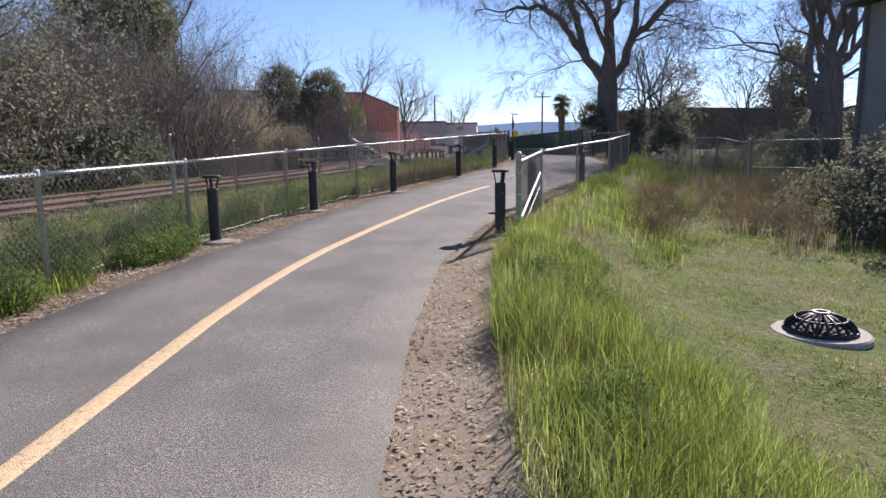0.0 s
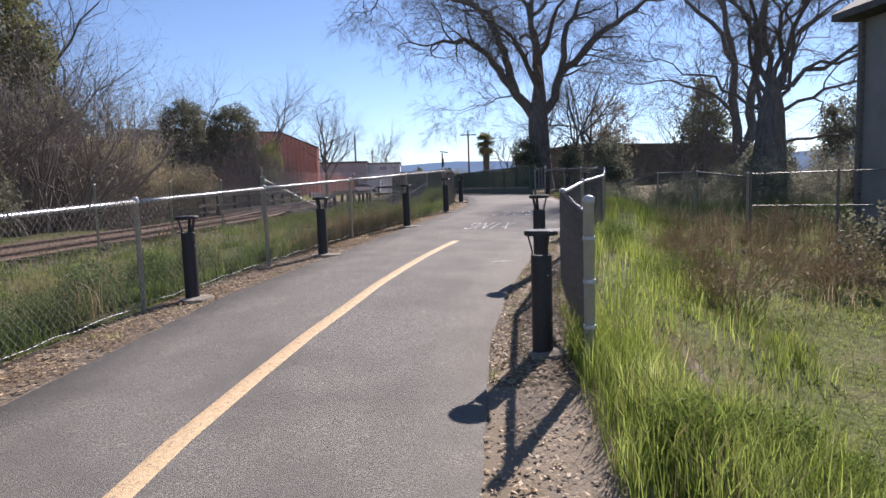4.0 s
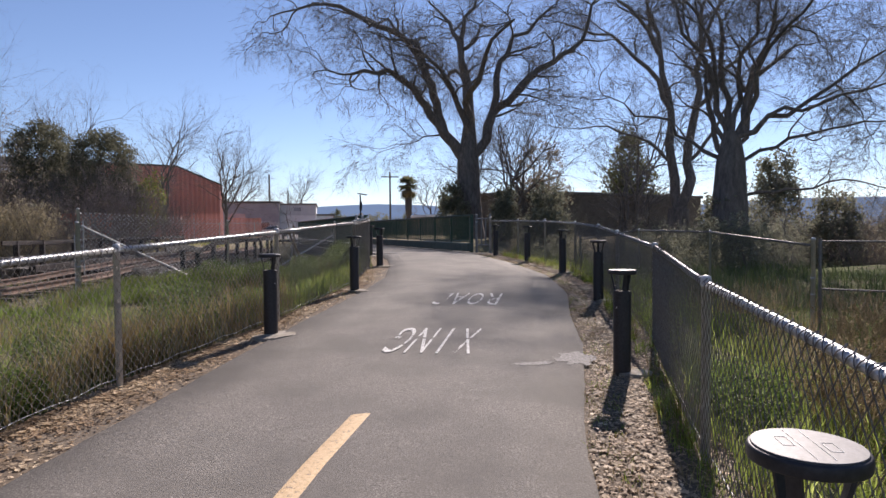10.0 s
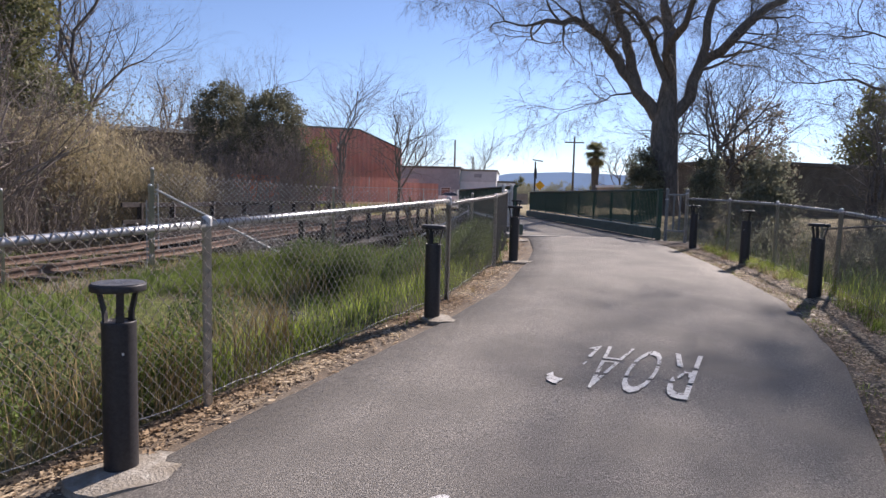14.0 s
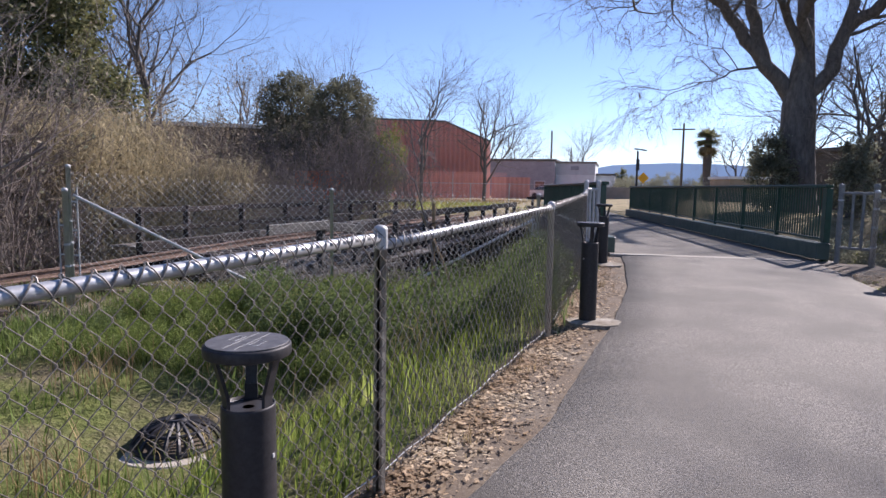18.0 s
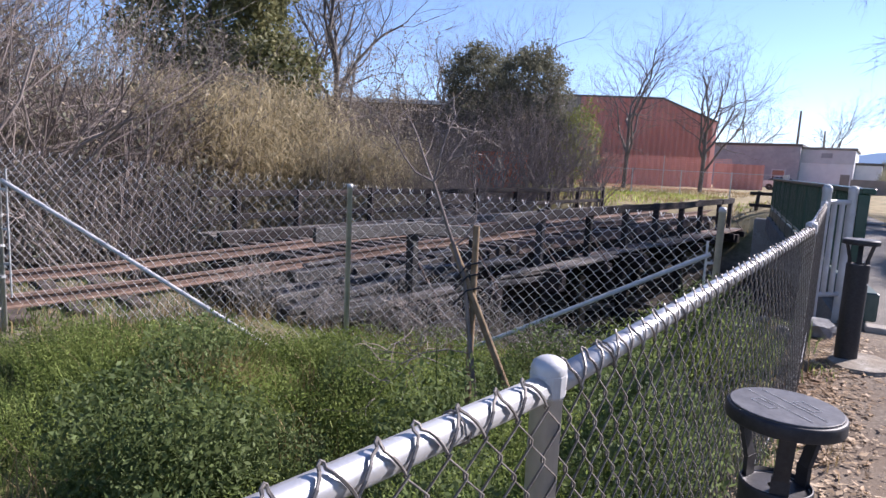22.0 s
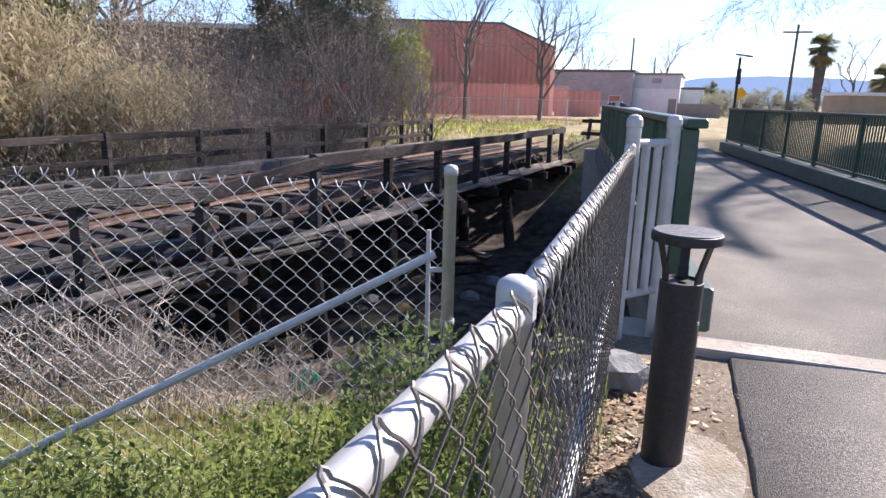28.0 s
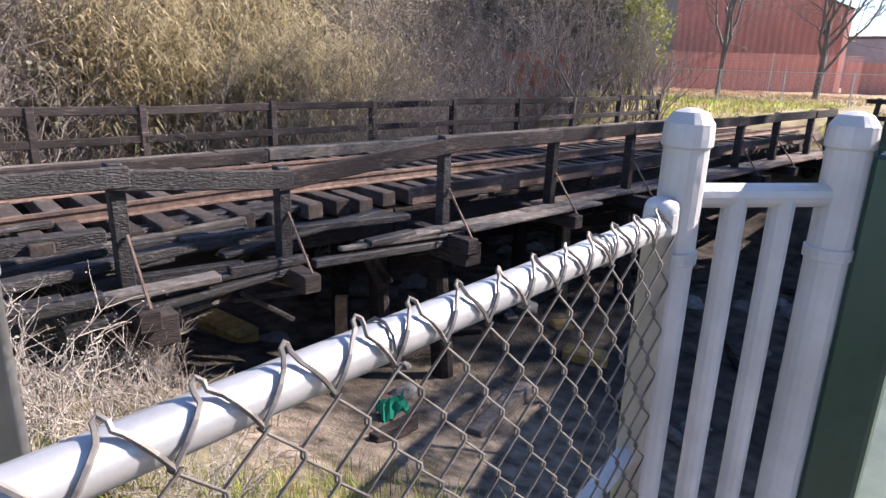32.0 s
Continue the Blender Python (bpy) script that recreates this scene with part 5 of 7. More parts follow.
def litter(name, n, pick, seed, label, size=(0.02, 0.05)):
    """Curled, lobed fallen leaves lying on the verge."""
    rg = np.random.default_rng(seed)
    x, y = pick(rg, n)
    z = g(y) - 0.022 + rg.uniform(0.004, 0.02, n)
    s = rg.uniform(0, 1, n) ** 1.8 * (size[1] - size[0]) + size[0]
    a = rg.uniform(0, 2 * np.pi, n)
    narrow = rg.uniform(0.25, 0.65, n)
    tilt, roll = rg.normal(0, 0.1, n), rg.normal(0, 0.16, n)
    curl = np.where(rg.uniform(0, 1, n) < 0.3, rg.uniform(0.2, 0.6, n), rg.uniform(-0.1, 0.12, n))
    V = [np.stack([x, y, z], -1)]
    for k, r in enumerate((1.0, 0.6, 0.8, 0.62, 0.7, 0.55, 0.75, 0.65)):
        t = k * np.pi / 4 + rg.normal(0, 0.12, n)
        rr = r * rg.uniform(0.75, 1.15, n)
        u, w = rr * np.cos(t), rr * np.sin(t) * narrow
        px, py = u * np.cos(a) - w * np.sin(a), u * np.sin(a) + w * np.cos(a)
        pz = u * tilt + w * roll + curl * rr * rr * 0.6 + rg.normal(0, 0.05, n)
        V.append(np.stack([x + px * s, y + py * s, z + pz * s], -1))
    v = np.stack(V, 1).reshape(-1, 3)
    k = np.arange(n)[:, None] * 9
    f = np.concatenate([k + [0, 1 + i, 1 + (i + 1) % 8] for i in range(8)])
    ob = new(name, raw_mesh(name, v, f, LEAF_LITTER))
    tagged(ob, label, "leaf litter", kind="stuff")


def west_strip(rg, n):
    y = rg.uniform(2, 19, n)
    w = np.interp(y, LY, LX) - fence_x(y) + 0.1
    return np.interp(y, LY, LX) - w * rg.beta(1.5, 1.2, n), y


def near_strip(rg, n):
    y = rg.uniform(17, 32.6, n)
    w = np.interp(y, LY, LX) - fence_x(y) + 0.06
    return np.interp(y, LY, LX) - w * rg.beta(2.6, 1.0, n), y


def east_strip(rg, n):
    y = rg.uniform(1.5, 32, n)
    return np.interp(y, RY, RX) + np.abs(rg.normal(0.3, 0.22, n)).clip(0.0, 0.75) * (1 + 0.45 * smooth01((y - 8.8) / 1.2)), y


litter("fallen_leaves", 17000, west_strip, 51, "dry brown leaves along the western verge", (0.01, 0.04))
litter("fallen_leaves", 17000, near_strip, 55, "large curled pale brown leaves drifted against the fence foot", (0.012, 0.042))
def chip_strip(rg, n):
    y = rg.uniform(16, 32.6, n)
    return np.interp(y, LY, LX) - (np.interp(y, LY, LX) - fence_x(y) + 0.06) * rg.uniform(0, 1, n), y


litter("leaf_chips", 9000, chip_strip, 59, "fine brown leaf chips scattered on the soil", (0.003, 0.012))
litter("fallen_leaves", 15000, east_strip, 53, "dry brown leaves and chips along the eastern verge", (0.008, 0.034))


def sow_edge(n, lo, hi, ys, clumps, h, width, mat, label, seed):
    """Tufts along the eastern edge of the asphalt, lo to hi metres off it."""
    rg = np.random.default_rng(seed)
    cy, co = rg.uniform(ys[0], ys[1], clumps), rg.uniform(lo, hi, clumps)
    k = rg.integers(0, clumps, n)
    y = cy[k] + rg.normal(0, 0.06, n)
    x = np.interp(y, RY, RX) + np.clip(co[k] + rg.normal(0, 0.05, n), lo, hi)
    blades("verge_grass", x, y, footing(x, y), h[0], h[1], width, 0.8, mat, label, seed + 1)


sow_edge(9000, 0.02, 0.34, (9.6, 31), 420, (0.02, 0.09), 0.003, GRASS_DRY, "low dry grass along the asphalt edge", 66)
sow_edge(2500, 0.02, 0.3, (9.6, 31), 110, (0.03, 0.1), 0.003, GRASS_BRIGHT, "small green tufts along the asphalt edge", 67)
sow_edge(9000, 0.6, 1.05, (9.8, 31), 330, (0.05, 0.26), 0.003, GRASS_BRIGHT, "green grass tufts at the fence foot", 68)
sow_edge(3000, 0.55, 1.05, (9.8, 31), 150, (0.05, 0.26), 0.003, GRASS_DRY, "dry grass tufts at the fence foot", 70)


def leafy_east(rg, n):
    y = rg.uniform(9.6, 31.5, n)
    return np.interp(y, RY, RX) + 0.02 + 0.95 * rg.beta(1.2, 1.3, n), y


litter("fallen_leaves", 26000, leafy_east, 54, "thick brown fallen leaves between asphalt and fence", (0.012, 0.04))
sow("verge_grass", 2600, (-4.4, 3.4, 2, 32), 130, 0.09, (0.05, 0.16), 0.004, 0.7, GRASS_BRIGHT, "sparse green tufts among the leaves", 56, lo_l=-0.2, where=lambda x, y: (off_left(x, y) > 0.35) & (off_left(x, y) < 0.9) & (x < np.interp(y, LY, LX) - 0.1))
sow("verge_grass", 2600, (-4.4, 3.4, 2, 32), 110, 0.09, (0.06, 0.2), 0.003, 0.8, GRASS_DRY, "sparse dry tufts among the leaves", 57, lo_l=-0.2, where=lambda x, y: (off_left(x, y) > 0.3) & (off_left(x, y) < 0.9) & (x < np.interp(y, LY, LX) - 0.1))
sow("dry_grass", 2200, (0.0, 3.2, 0.8, 10.6), 120, 0.18, (0.25, 0.6), 0.003, 0.6, GRASS_DRY, "pale dead stalks among the tall grass", 58, where=lambda x, y: (off_right(x, y) > 0.6) & (off_right(x, y) < 2.2))


def branch(geo_big, geo_small, rng, p, d, length, radius, level, top, spread, droop, up, kids, small_at=2, wander=0.22):
    """Grow one limb and what springs from it."""
    n = 5 if level < top else 4
    pts, rad = [p], [radius]
    q, dd = p.copy(), d.copy()
    for i in range(n):
        dd = dd + Vector((rng.gauss(0, wander), rng.gauss(0, wander), rng.gauss(0, wander) + (up if level < top else -droop)))
        dd.normalize()
        q = q + dd * (length / n)
        pts.append(q.copy())
        rad.append(radius * (1 - 0.62 * (i + 1) / n) if level < top else radius * (1 - 0.75 * (i + 1) / n))
    sides = 9 if level == 0 else 6 if level == 1 else 4 if level == 2 else 3
    (geo_big if level < small_at else geo_small).tube(pts, rad, sides, False)
    if level >= top:
        return
    for k in range(kids[level]):
        f = 0.3 + 0.7 * (k + rng.random()) / kids[level]
        i = min(n - 1, int(f * n))
        t = f * n - i
        b = pts[i].lerp(pts[i + 1], t)
        axis = (pts[i + 1] - pts[i]).normalized()
        perp = axis.orthogonal().normalized()
        perp.rotate(Matrix.Rotation(rng.uniform(0, 2 * math.pi), 3, axis))
        nd = (axis * (1 - spread) + perp * spread * rng.uniform(0.7, 1.3)).normalized()
        r = max(rad[i + 1] * rng.uniform(0.45, 0.7), 0.004)
        branch(geo_big, geo_small, rng, b, nd, length * rng.uniform(0.5, 0.72), r, level + 1, top, spread, droop, up, kids, small_at, wander)


def bare_tree(name, loc, label, trunk_pts, trunk_r, limbs, top, kids, spread, droop, up, seed, twig_mat=TWIG, bark=BARK, wander=0.22, rz=0.0):
    """A leafless tree. limbs: (share of the trunk, yaw, rise, length, radius)."""
    rng = random.Random(seed)
    th = thing(name, loc, label, "tree", rz=rz)
    big, small = Geo(), Geo()
    tp = [Vector(p) for p in trunk_pts]
    big.tube(tp, trunk_r, 12, False)
    for share, yaw, rise, length, radius in limbs:
        f = share * (len(tp) - 1)
        i = min(len(tp) - 2, int(f))
        b = tp[i].lerp(tp[i + 1], f - i)
        d = Vector((math.cos(yaw) * math.cos(rise), math.sin(yaw) * math.cos(rise), math.sin(rise)))
        branch(big, small, rng, b, d, length, radius, 0, top, spread, droop, up, kids, 2, wander)
    part("trunk", big, bark, th, smooth=True)
    part("crown", small, twig_mat, th)
    return th


def leaf_points(rng, blobs, n):
    """Points in the outer shell of round blobs (x, y, z, rx, ry, rz)."""
    w = np.array([b[3] * b[4] + b[4] * b[5] for b in blobs])
    k = rng.choice(len(blobs), n, p=w / w.sum())
    d = rng.normal(0, 1, (n, 3))
    d /= np.linalg.norm(d, axis=1)[:, None]
    r = rng.uniform(0.3, 1, n) ** 0.35 * rng.uniform(0.8, 1.12, n)
    b = np.array(blobs)[k]
    return b[:, :3] + d * b[:, 3:] * r[:, None]


def leaf_mesh(name, pts, size, mat, seed, aspect=0.5, hang=0.0):
    rg = np.random.default_rng(seed)
    n = len(pts)
    u = rg.normal(0, 1, (n, 3))
    u[:, 2] -= hang
    u /= np.linalg.norm(u, axis=1)[:, None]
    w = np.cross(u, rg.normal(0, 1, (n, 3)))
    w /= np.linalg.norm(w, axis=1)[:, None]
    s = size * rg.uniform(0.6, 1.3, n)[:, None]
    v = np.stack([pts - u * s, pts + w * s * aspect, pts + u * s, pts - w * s * aspect], 1).reshape(-1, 3)
    f = np.arange(n)[:, None] * 4 + np.arange(4)[None]
    return raw_mesh(name, v, f, mat)


def leafy_tree(name, loc, label, blobs, n, size, mat, seed, trunk_h=2.5, trunk_r=0.25, stems=1, clump=26, twigs=0):
    """A leafed tree or bush: stems, and a crown of leaf clumps with gaps."""
    rg = np.random.default_rng(seed)
    rng = random.Random(seed)
    th = thing(name, loc, label, "tree" if trunk_h > 1.5 else "bush")
    tg = Geo()
    small = Geo()
    for s in range(stems):
        a = rng.uniform(0, 6.28)
        b = blobs[s % len(blobs)]
        foot = Vector((math.cos(a) * 0.15 * stems, math.sin(a) * 0.15 * stems, -0.2))
        head = Vector(b[:3]) + Vector((0, 0, b[5] * 0.3))
        midp = foot.lerp(head, 0.5) + Vector((rng.gauss(0, 0.3), rng.gauss(0, 0.3), 0)) * trunk_r * 3
        tg.tube([foot, foot.lerp(midp, 0.5), midp, head], [trunk_r, trunk_r * 0.85, trunk_r * 0.6, trunk_r * 0.2], 7, False)
        branch(tg, small, rng, midp, (head - midp).normalized(), (head - midp).length * 0.8, trunk_r * 0.5, 0, 2, 0.5, 0.0, 0.1, (4, 4), 3)
    part("trunk", tg, BARK, th, smooth=True)
    cl = leaf_points(rg, blobs, max(1, n // clump))
    pts = np.repeat(cl, clump, 0)[: n] + rg.normal(0, size * 1.9, (len(cl) * clump, 3))[: n]
    pts = pts[pts[:, 2] > 0.02]
    ob = new("crown", leaf_mesh("crown", pts, size, mat, seed + 1))
    ob.parent = th
    if twigs:
        tw = Geo()
        for _ in range(twigs):
            p = Vector(leaf_points(rg, blobs, 1)[0])
            c = Vector(blobs[0][:3])
            d = (p - c).normalized() + Vector((0, 0, 0.5))
            branch(tw, tw, rng, p - d * 0.5, d.normalized(), size * 14, 0.018, 1, 2, 0.5, 0.0, 0.05, (3, 4, 3), 3)
        tagged(part("shoot_tangle", tw, TWIG, th), kind="stuff")
    return th


def thicket(name, loc, label, radius, height, stems, mat_stem, mat_leaf, n_leaf, leaf_size, seed, arch=0.5, category="bush", kids=(4, 5)):
    """A bush of many thin arching stems with sparse small leaves."""
    rng = random.Random(seed)
    th = thing(name, loc, label, category)
    st = Geo()
    tips = []
    for _ in range(stems):
        a, r = rng.uniform(0, 6.28), radius * math.sqrt(rng.random()) * 0.7
        p = Vector((r * math.cos(a), r * math.sin(a), -0.1))
        out = Vector((math.cos(a), math.sin(a), 0)) * arch * rng.uniform(0.2, 1) + Vector((rng.gauss(0, 0.15), rng.gauss(0, 0.15), 1))
        h = height * rng.uniform(0.55, 1.0) * (1 - 0.35 * r / radius)
        branch(st, st, rng, p, out.normalized(), h, 0.022 * height / 3, 0, 2, 0.42, 0.02, 0.02, kids, 3, 0.16)
    part("branchwork", st, mat_stem, th)
    if n_leaf:
        v = np.array([tuple(p) for p in st.v])
        rg = np.random.default_rng(seed)
        v = v[v[:, 2] > 0.3]
        pts = v[rg.integers(0, len(v), n_leaf)] + rg.normal(0, 0.06 * height / 3, (n_leaf, 3))
        ob = new("foliage", leaf_mesh("foliage", pts, leaf_size, mat_leaf, seed))
        ob.parent = th
    return th


def reed_bed(name, loc, label, radius, height, n, seed, mat=None):
    """Tall dry reeds with drooping blades and plumes."""
    mat = mat or TAN_REED
    rg = np.random.default_rng(seed)
    th = thing(name, loc, label, "reeds")
    a, r = rg.uniform(0, 2 * np.pi, n), radius * np.sqrt(rg.uniform(0, 1, n))
    x, y = r * np.cos(a), r * np.sin(a) * 0.8
    h = height * rg.uniform(0.6, 1.0, n)
    V, F = [], []
    base = np.stack([x, y, np.full(n, -0.1)], -1)
    lean = rg.normal(0, 0.12, (n, 2))
    tip = base + np.stack([lean[:, 0] * h, lean[:, 1] * h, h], -1)
    m = 16
    t = rg.uniform(0.25, 1.0, (n, m))
    p = base[:, None] + (tip - base)[:, None] * t[..., None]
    ang = rg.uniform(0, 2 * np.pi, (n, m))
    ln = rg.uniform(0.3, 0.75, (n, m))
    d = np.stack([np.cos(ang) * ln, np.sin(ang) * ln, rg.uniform(-0.25, 0.35, (n, m))], -1)
    w = np.stack([-np.sin(ang), np.cos(ang), np.zeros((n, m))], -1) * 0.028
    midp = p + d * 0.5 + np.array([0, 0, 0.1])
    end = p + d + np.array([0, 0, -0.12])
    v = np.stack([p, midp + w, end, midp - w], 2).reshape(-1, 3)
    ob = new("foliage", raw_mesh("foliage", v, np.arange(n * m)[:, None] * 4 + np.arange(4)[None], mat))
    ob.parent = th
    s = np.array([0.012, 0, 0])
    v = np.stack([base - s, base + s, tip + s * 0.4, tip - s * 0.4], 1).reshape(-1, 3)
    ob = new("stalk_mass", raw_mesh("stalk_mass", v, np.arange(n)[:, None] * 4 + np.arange(4)[None], mat))
    ob.parent = th
    return th


def fork_limb(big, small, rng, p, d, length, r, depth, kink, droop, lift):
    """A crooked limb that forks again and again and ends in drooping twigs."""
    n = 4
    pts, rad = [p], [r]
    q, dd = p.copy(), d.copy()
    for i in range(n):
        dd = dd + Vector((rng.gauss(0, kink), rng.gauss(0, kink), rng.gauss(0, kink * 0.8) + (lift if depth > 2 else -droop * 0.35)))
        dd.normalize()
        q = q + dd * (length / n)
        pts.append(q.copy())
        rad.append(r * (1 - 0.22 * (i + 1) / n))
    (big if depth > 2 else small).tube(pts, rad, 8 if depth > 4 else 5 if depth > 2 else 3, False)
    if depth <= 2:
        for _ in range(3 if depth == 0 else 2):
            k = rng.randrange(1, n + 1)
            t = (dd + Vector((rng.gauss(0, 0.7), rng.gauss(0, 0.7), rng.gauss(-droop, 0.4)))).normalized()
            a = pts[k]
            b1 = a + t * rng.uniform(0.35, 0.7)
            t2 = (t + Vector((rng.gauss(0, 0.4), rng.gauss(0, 0.4), -droop * 1.3))).normalized()
            b2 = b1 + t2 * rng.uniform(0.3, 0.7)
            small.tube([a, b1, b2], [0.007, 0.0045, 0.0025], 3, False)
            if rng.random() < 0.6:
                t3 = (t + Vector((rng.gauss(0, 0.8), rng.gauss(0, 0.8), -droop))).normalized()
                small.tube([b1, b1 + t3 * rng.uniform(0.3, 0.6)], [0.0045, 0.002], 3, False)
    if depth == 0:
        return
    axis = dd
    perp = axis.orthogonal().normalized()
    a0 = rng.uniform(0, 6.28)
    for c in range(3 if rng.random() < 0.3 else 2):
        pp = perp.copy()
        pp.rotate(Matrix.Rotation(a0 + c * math.pi * (1 if c < 2 else 0.5), 3, axis))
        ang = rng.uniform(0.2, 0.5) if c == 0 else rng.uniform(0.5, 0.95)
        nd = (axis * math.cos(ang) + pp * math.sin(ang)).normalized()
        k = (0.8, 0.62, 0.5)[c] * rng.uniform(0.9, 1.05)
        fork_limb(big, small, rng, pts[-1], nd, length * rng.uniform(0.74, 0.92), max(rad[-1] * k, 0.007), depth - 1, kink, droop, lift)
    if depth > 2:
        for _ in range(2):
            k = rng.randrange(1, n)
            pp = perp.copy()
            pp.rotate(Matrix.Rotation(rng.uniform(0, 6.28), 3, axis))
            nd = (axis * 0.5 + pp).normalized()
            fork_limb(big, small, rng, pts[k], nd, length * 0.5, max(rad[k] * 0.25, 0.008), 2, kink, droop, lift)


def limbed_tree(name, loc, label, trunk, radii, limbs, kink, droop, seed, depth=3, side=2.6, twig=TWIG, bark=BARK):
    """A tree of crooked main limbs. limbs: (where it springs: a height on the trunk or (limb, joint); yaw; radius; steps of (length, rise))."""
    rng = random.Random(seed)
    th = thing(name, loc, label, "tree")
    big, small = Geo(), Geo()
    tp = [Vector(p) for p in trunk]
    big.tube(tp, radii, 16, False)
    joints = []
    for source, yaw, r, steps in limbs:
        if isinstance(source, tuple):
            p = joints[source[0]][source[1]].copy()
        else:
            p = Vector([float(np.interp(source, [q.z for q in tp], [q[k] for q in tp])) for k in range(3)])
        total = sum(st[0] for st in steps)
        pts, rad, nodes, gone = [p.copy()], [r], [p.copy()], 0.0
        for ln, rise in steps:
            yaw += rng.gauss(0, 0.16)
            for _ in range(3):
                d = Vector((math.cos(yaw) * math.cos(rise), math.sin(yaw) * math.cos(rise), math.sin(rise)))
                d = (d + Vector((rng.gauss(0, kink), rng.gauss(0, kink), rng.gauss(0, kink)))).normalized()
                p = p + d * (ln / 3)
                gone += ln / 3
                pts.append(p.copy())
                rad.append(max(r * (1 - 0.78 * gone / total), 0.012))
            nodes.append(p.copy())
        big.tube(pts, rad, 10 if r > 0.2 else 6, False)
        joints.append(nodes)
        if r < 0.07:
            continue
        for k in range(3, len(pts)):
            if rng.random() < 0.75:
                axis = (pts[k] - pts[k - 1]).normalized()
                perp = axis.orthogonal().normalized()
                perp.rotate(Matrix.Rotation(rng.uniform(0, 6.28), 3, axis))
                nd = (axis * 0.7 + perp + Vector((0, 0, 0.15))).normalized()
                dp = depth if rad[k] > 0.1 and rng.random() < 0.6 else depth - 1
                fork_limb(big, small, rng, pts[k], nd, side * rng.uniform(0.55, 1.0), min(rad[k] * 0.55, 0.12), dp, kink * 1.15, droop, 0.05)
        for c in range(2):
            nd = (axis + Vector((rng.gauss(0, 0.4), rng.gauss(0, 0.4), rng.gauss(0, 0.3)))).normalized()
            fork_limb(big, small, rng, pts[-1], nd, side, max(rad[-1] * 0.8, 0.03), depth, kink * 1.15, droop, 0.03)
    part("trunk", big, bark, th, smooth=True)
    part("crown", small, twig, th)
    return th


# the great oak by the bridge
limbed_tree("oak_tree", (15.7, 62.7, on_ground(15.7, 62.7)), "large leafless oak with a forked grey trunk and drooping twigs",
            [(0.2, 0, -0.4), (0.15, 0, 1.2), (0.05, 0, 3.6), (0, 0, 6.3), (0.2, 0.2, 9.4), (0.05, 0.3, 13.2)], [1.35, 1.08, 0.98, 0.92, 0.52, 0.4],
            [(6.0, 2.9, 0.52, [(3.4, 0.97), (2.9, 0.95), (2.5, 0.86), (1.8, 0.39), (3.2, -0.29)]),
             ((0, 1), 3.15, 0.4, [(2.6, 1.25), (2.3, 1.27), (2.9, 1.07), (2.6, 0.55), (4.4, 0.05), (3.6, -0.32)]),
             (13.0, 2.3, 0.32, [(2.9, 1.25), (3.0, 1.2), (3.5, 1.05)]),
             (13.0, 0.2, 0.32, [(2.9, 1.4), (3.0, 1.3), (3.5, 1.2)]),
             (6.6, -0.25, 0.48, [(3.5, 1.1), (1.2, 1.3), (2.5, 0.68), (2.0, 0.8), (3.2, 0.52), (1.9, 0.47), (2.7, 1.2)]),
             ((4, 2), -0.1, 0.32, [(4.5, 1.42), (1.0, 0.8), (4.4, 0.7), (3.0, 0.8)]),
             ((4, 3), -0.6, 0.1, [(2.4, -0.35), (1.5, -0.5)]),
             ((0, 1), 3.0, 0.1, [(1.5, 0.05), (1.3, -0.4), (0.9, -0.3)]),
             (9.0, -1.6, 0.34, [(4.0, 0.9), (4.0, 0.55), (4.0, 0.25)]),
             (8.0, 4.0, 0.3, [(3.6, 0.95), (3.6, 0.8), (4.0, 0.3)]),
             (10.0, 1.3, 0.34, [(4.0, 0.8), (4.0, 0.5), (3.5, 0.2)]),
             ((1, 2), 2.6, 0.24, [(3.2, 1.2), (3.4, 0.9), (3.5, 0.4)]),
             (5.9, 2.85, 0.06, [(1.1, 0.15), (0.9, -0.05)])],
            0.22, 0.2, 67, 4, 2.15)
limbed_tree("tree", (34.5, 61.0, on_ground(34.5, 61)), "large leafless tree with two upright twin trunks",
            [(0, 0, -0.3), (0, 0, 1.2), (0.1, 0, 2.6)], [1.1, 0.95, 0.85],
            [(2.2, 2.9, 0.5, [(4.5, 1.45), (5.0, 1.55), (5.0, 1.5), (6.0, 1.4)]), (2.4, -0.2, 0.5, [(4.5, 1.3), (5.0, 1.45), (5.0, 1.5), (6.0, 1.4)]),
             ((0, 1), 2.9, 0.17, [(3.0, 0.75), (4.0, 0.35), (4.0, -0.05)]), ((0, 2), 3.1, 0.26, [(4.5, 1.1), (4.5, 0.8), (5.0, 0.3)]), ((0, 3), 3.3, 0.22, [(4.0, 1.0), (4.0, 0.6), (4.0, 0.1)]),
             ((1, 1), -0.1, 0.2, [(3.5, 0.8), (4.0, 0.9), (4.0, 1.1)]), ((1, 2), -0.3, 0.22, [(4.0, 0.95), (4.0, 0.7), (5.0, 0.4)]), ((1, 3), 4.6, 0.2, [(4.0, 1.0), (4.0, 0.6)]), ((0, 3), 1.5, 0.2, [(4.0, 1.0), (4.0, 0.6)])],
            0.15, 0.15, 63, 3, 2.6)
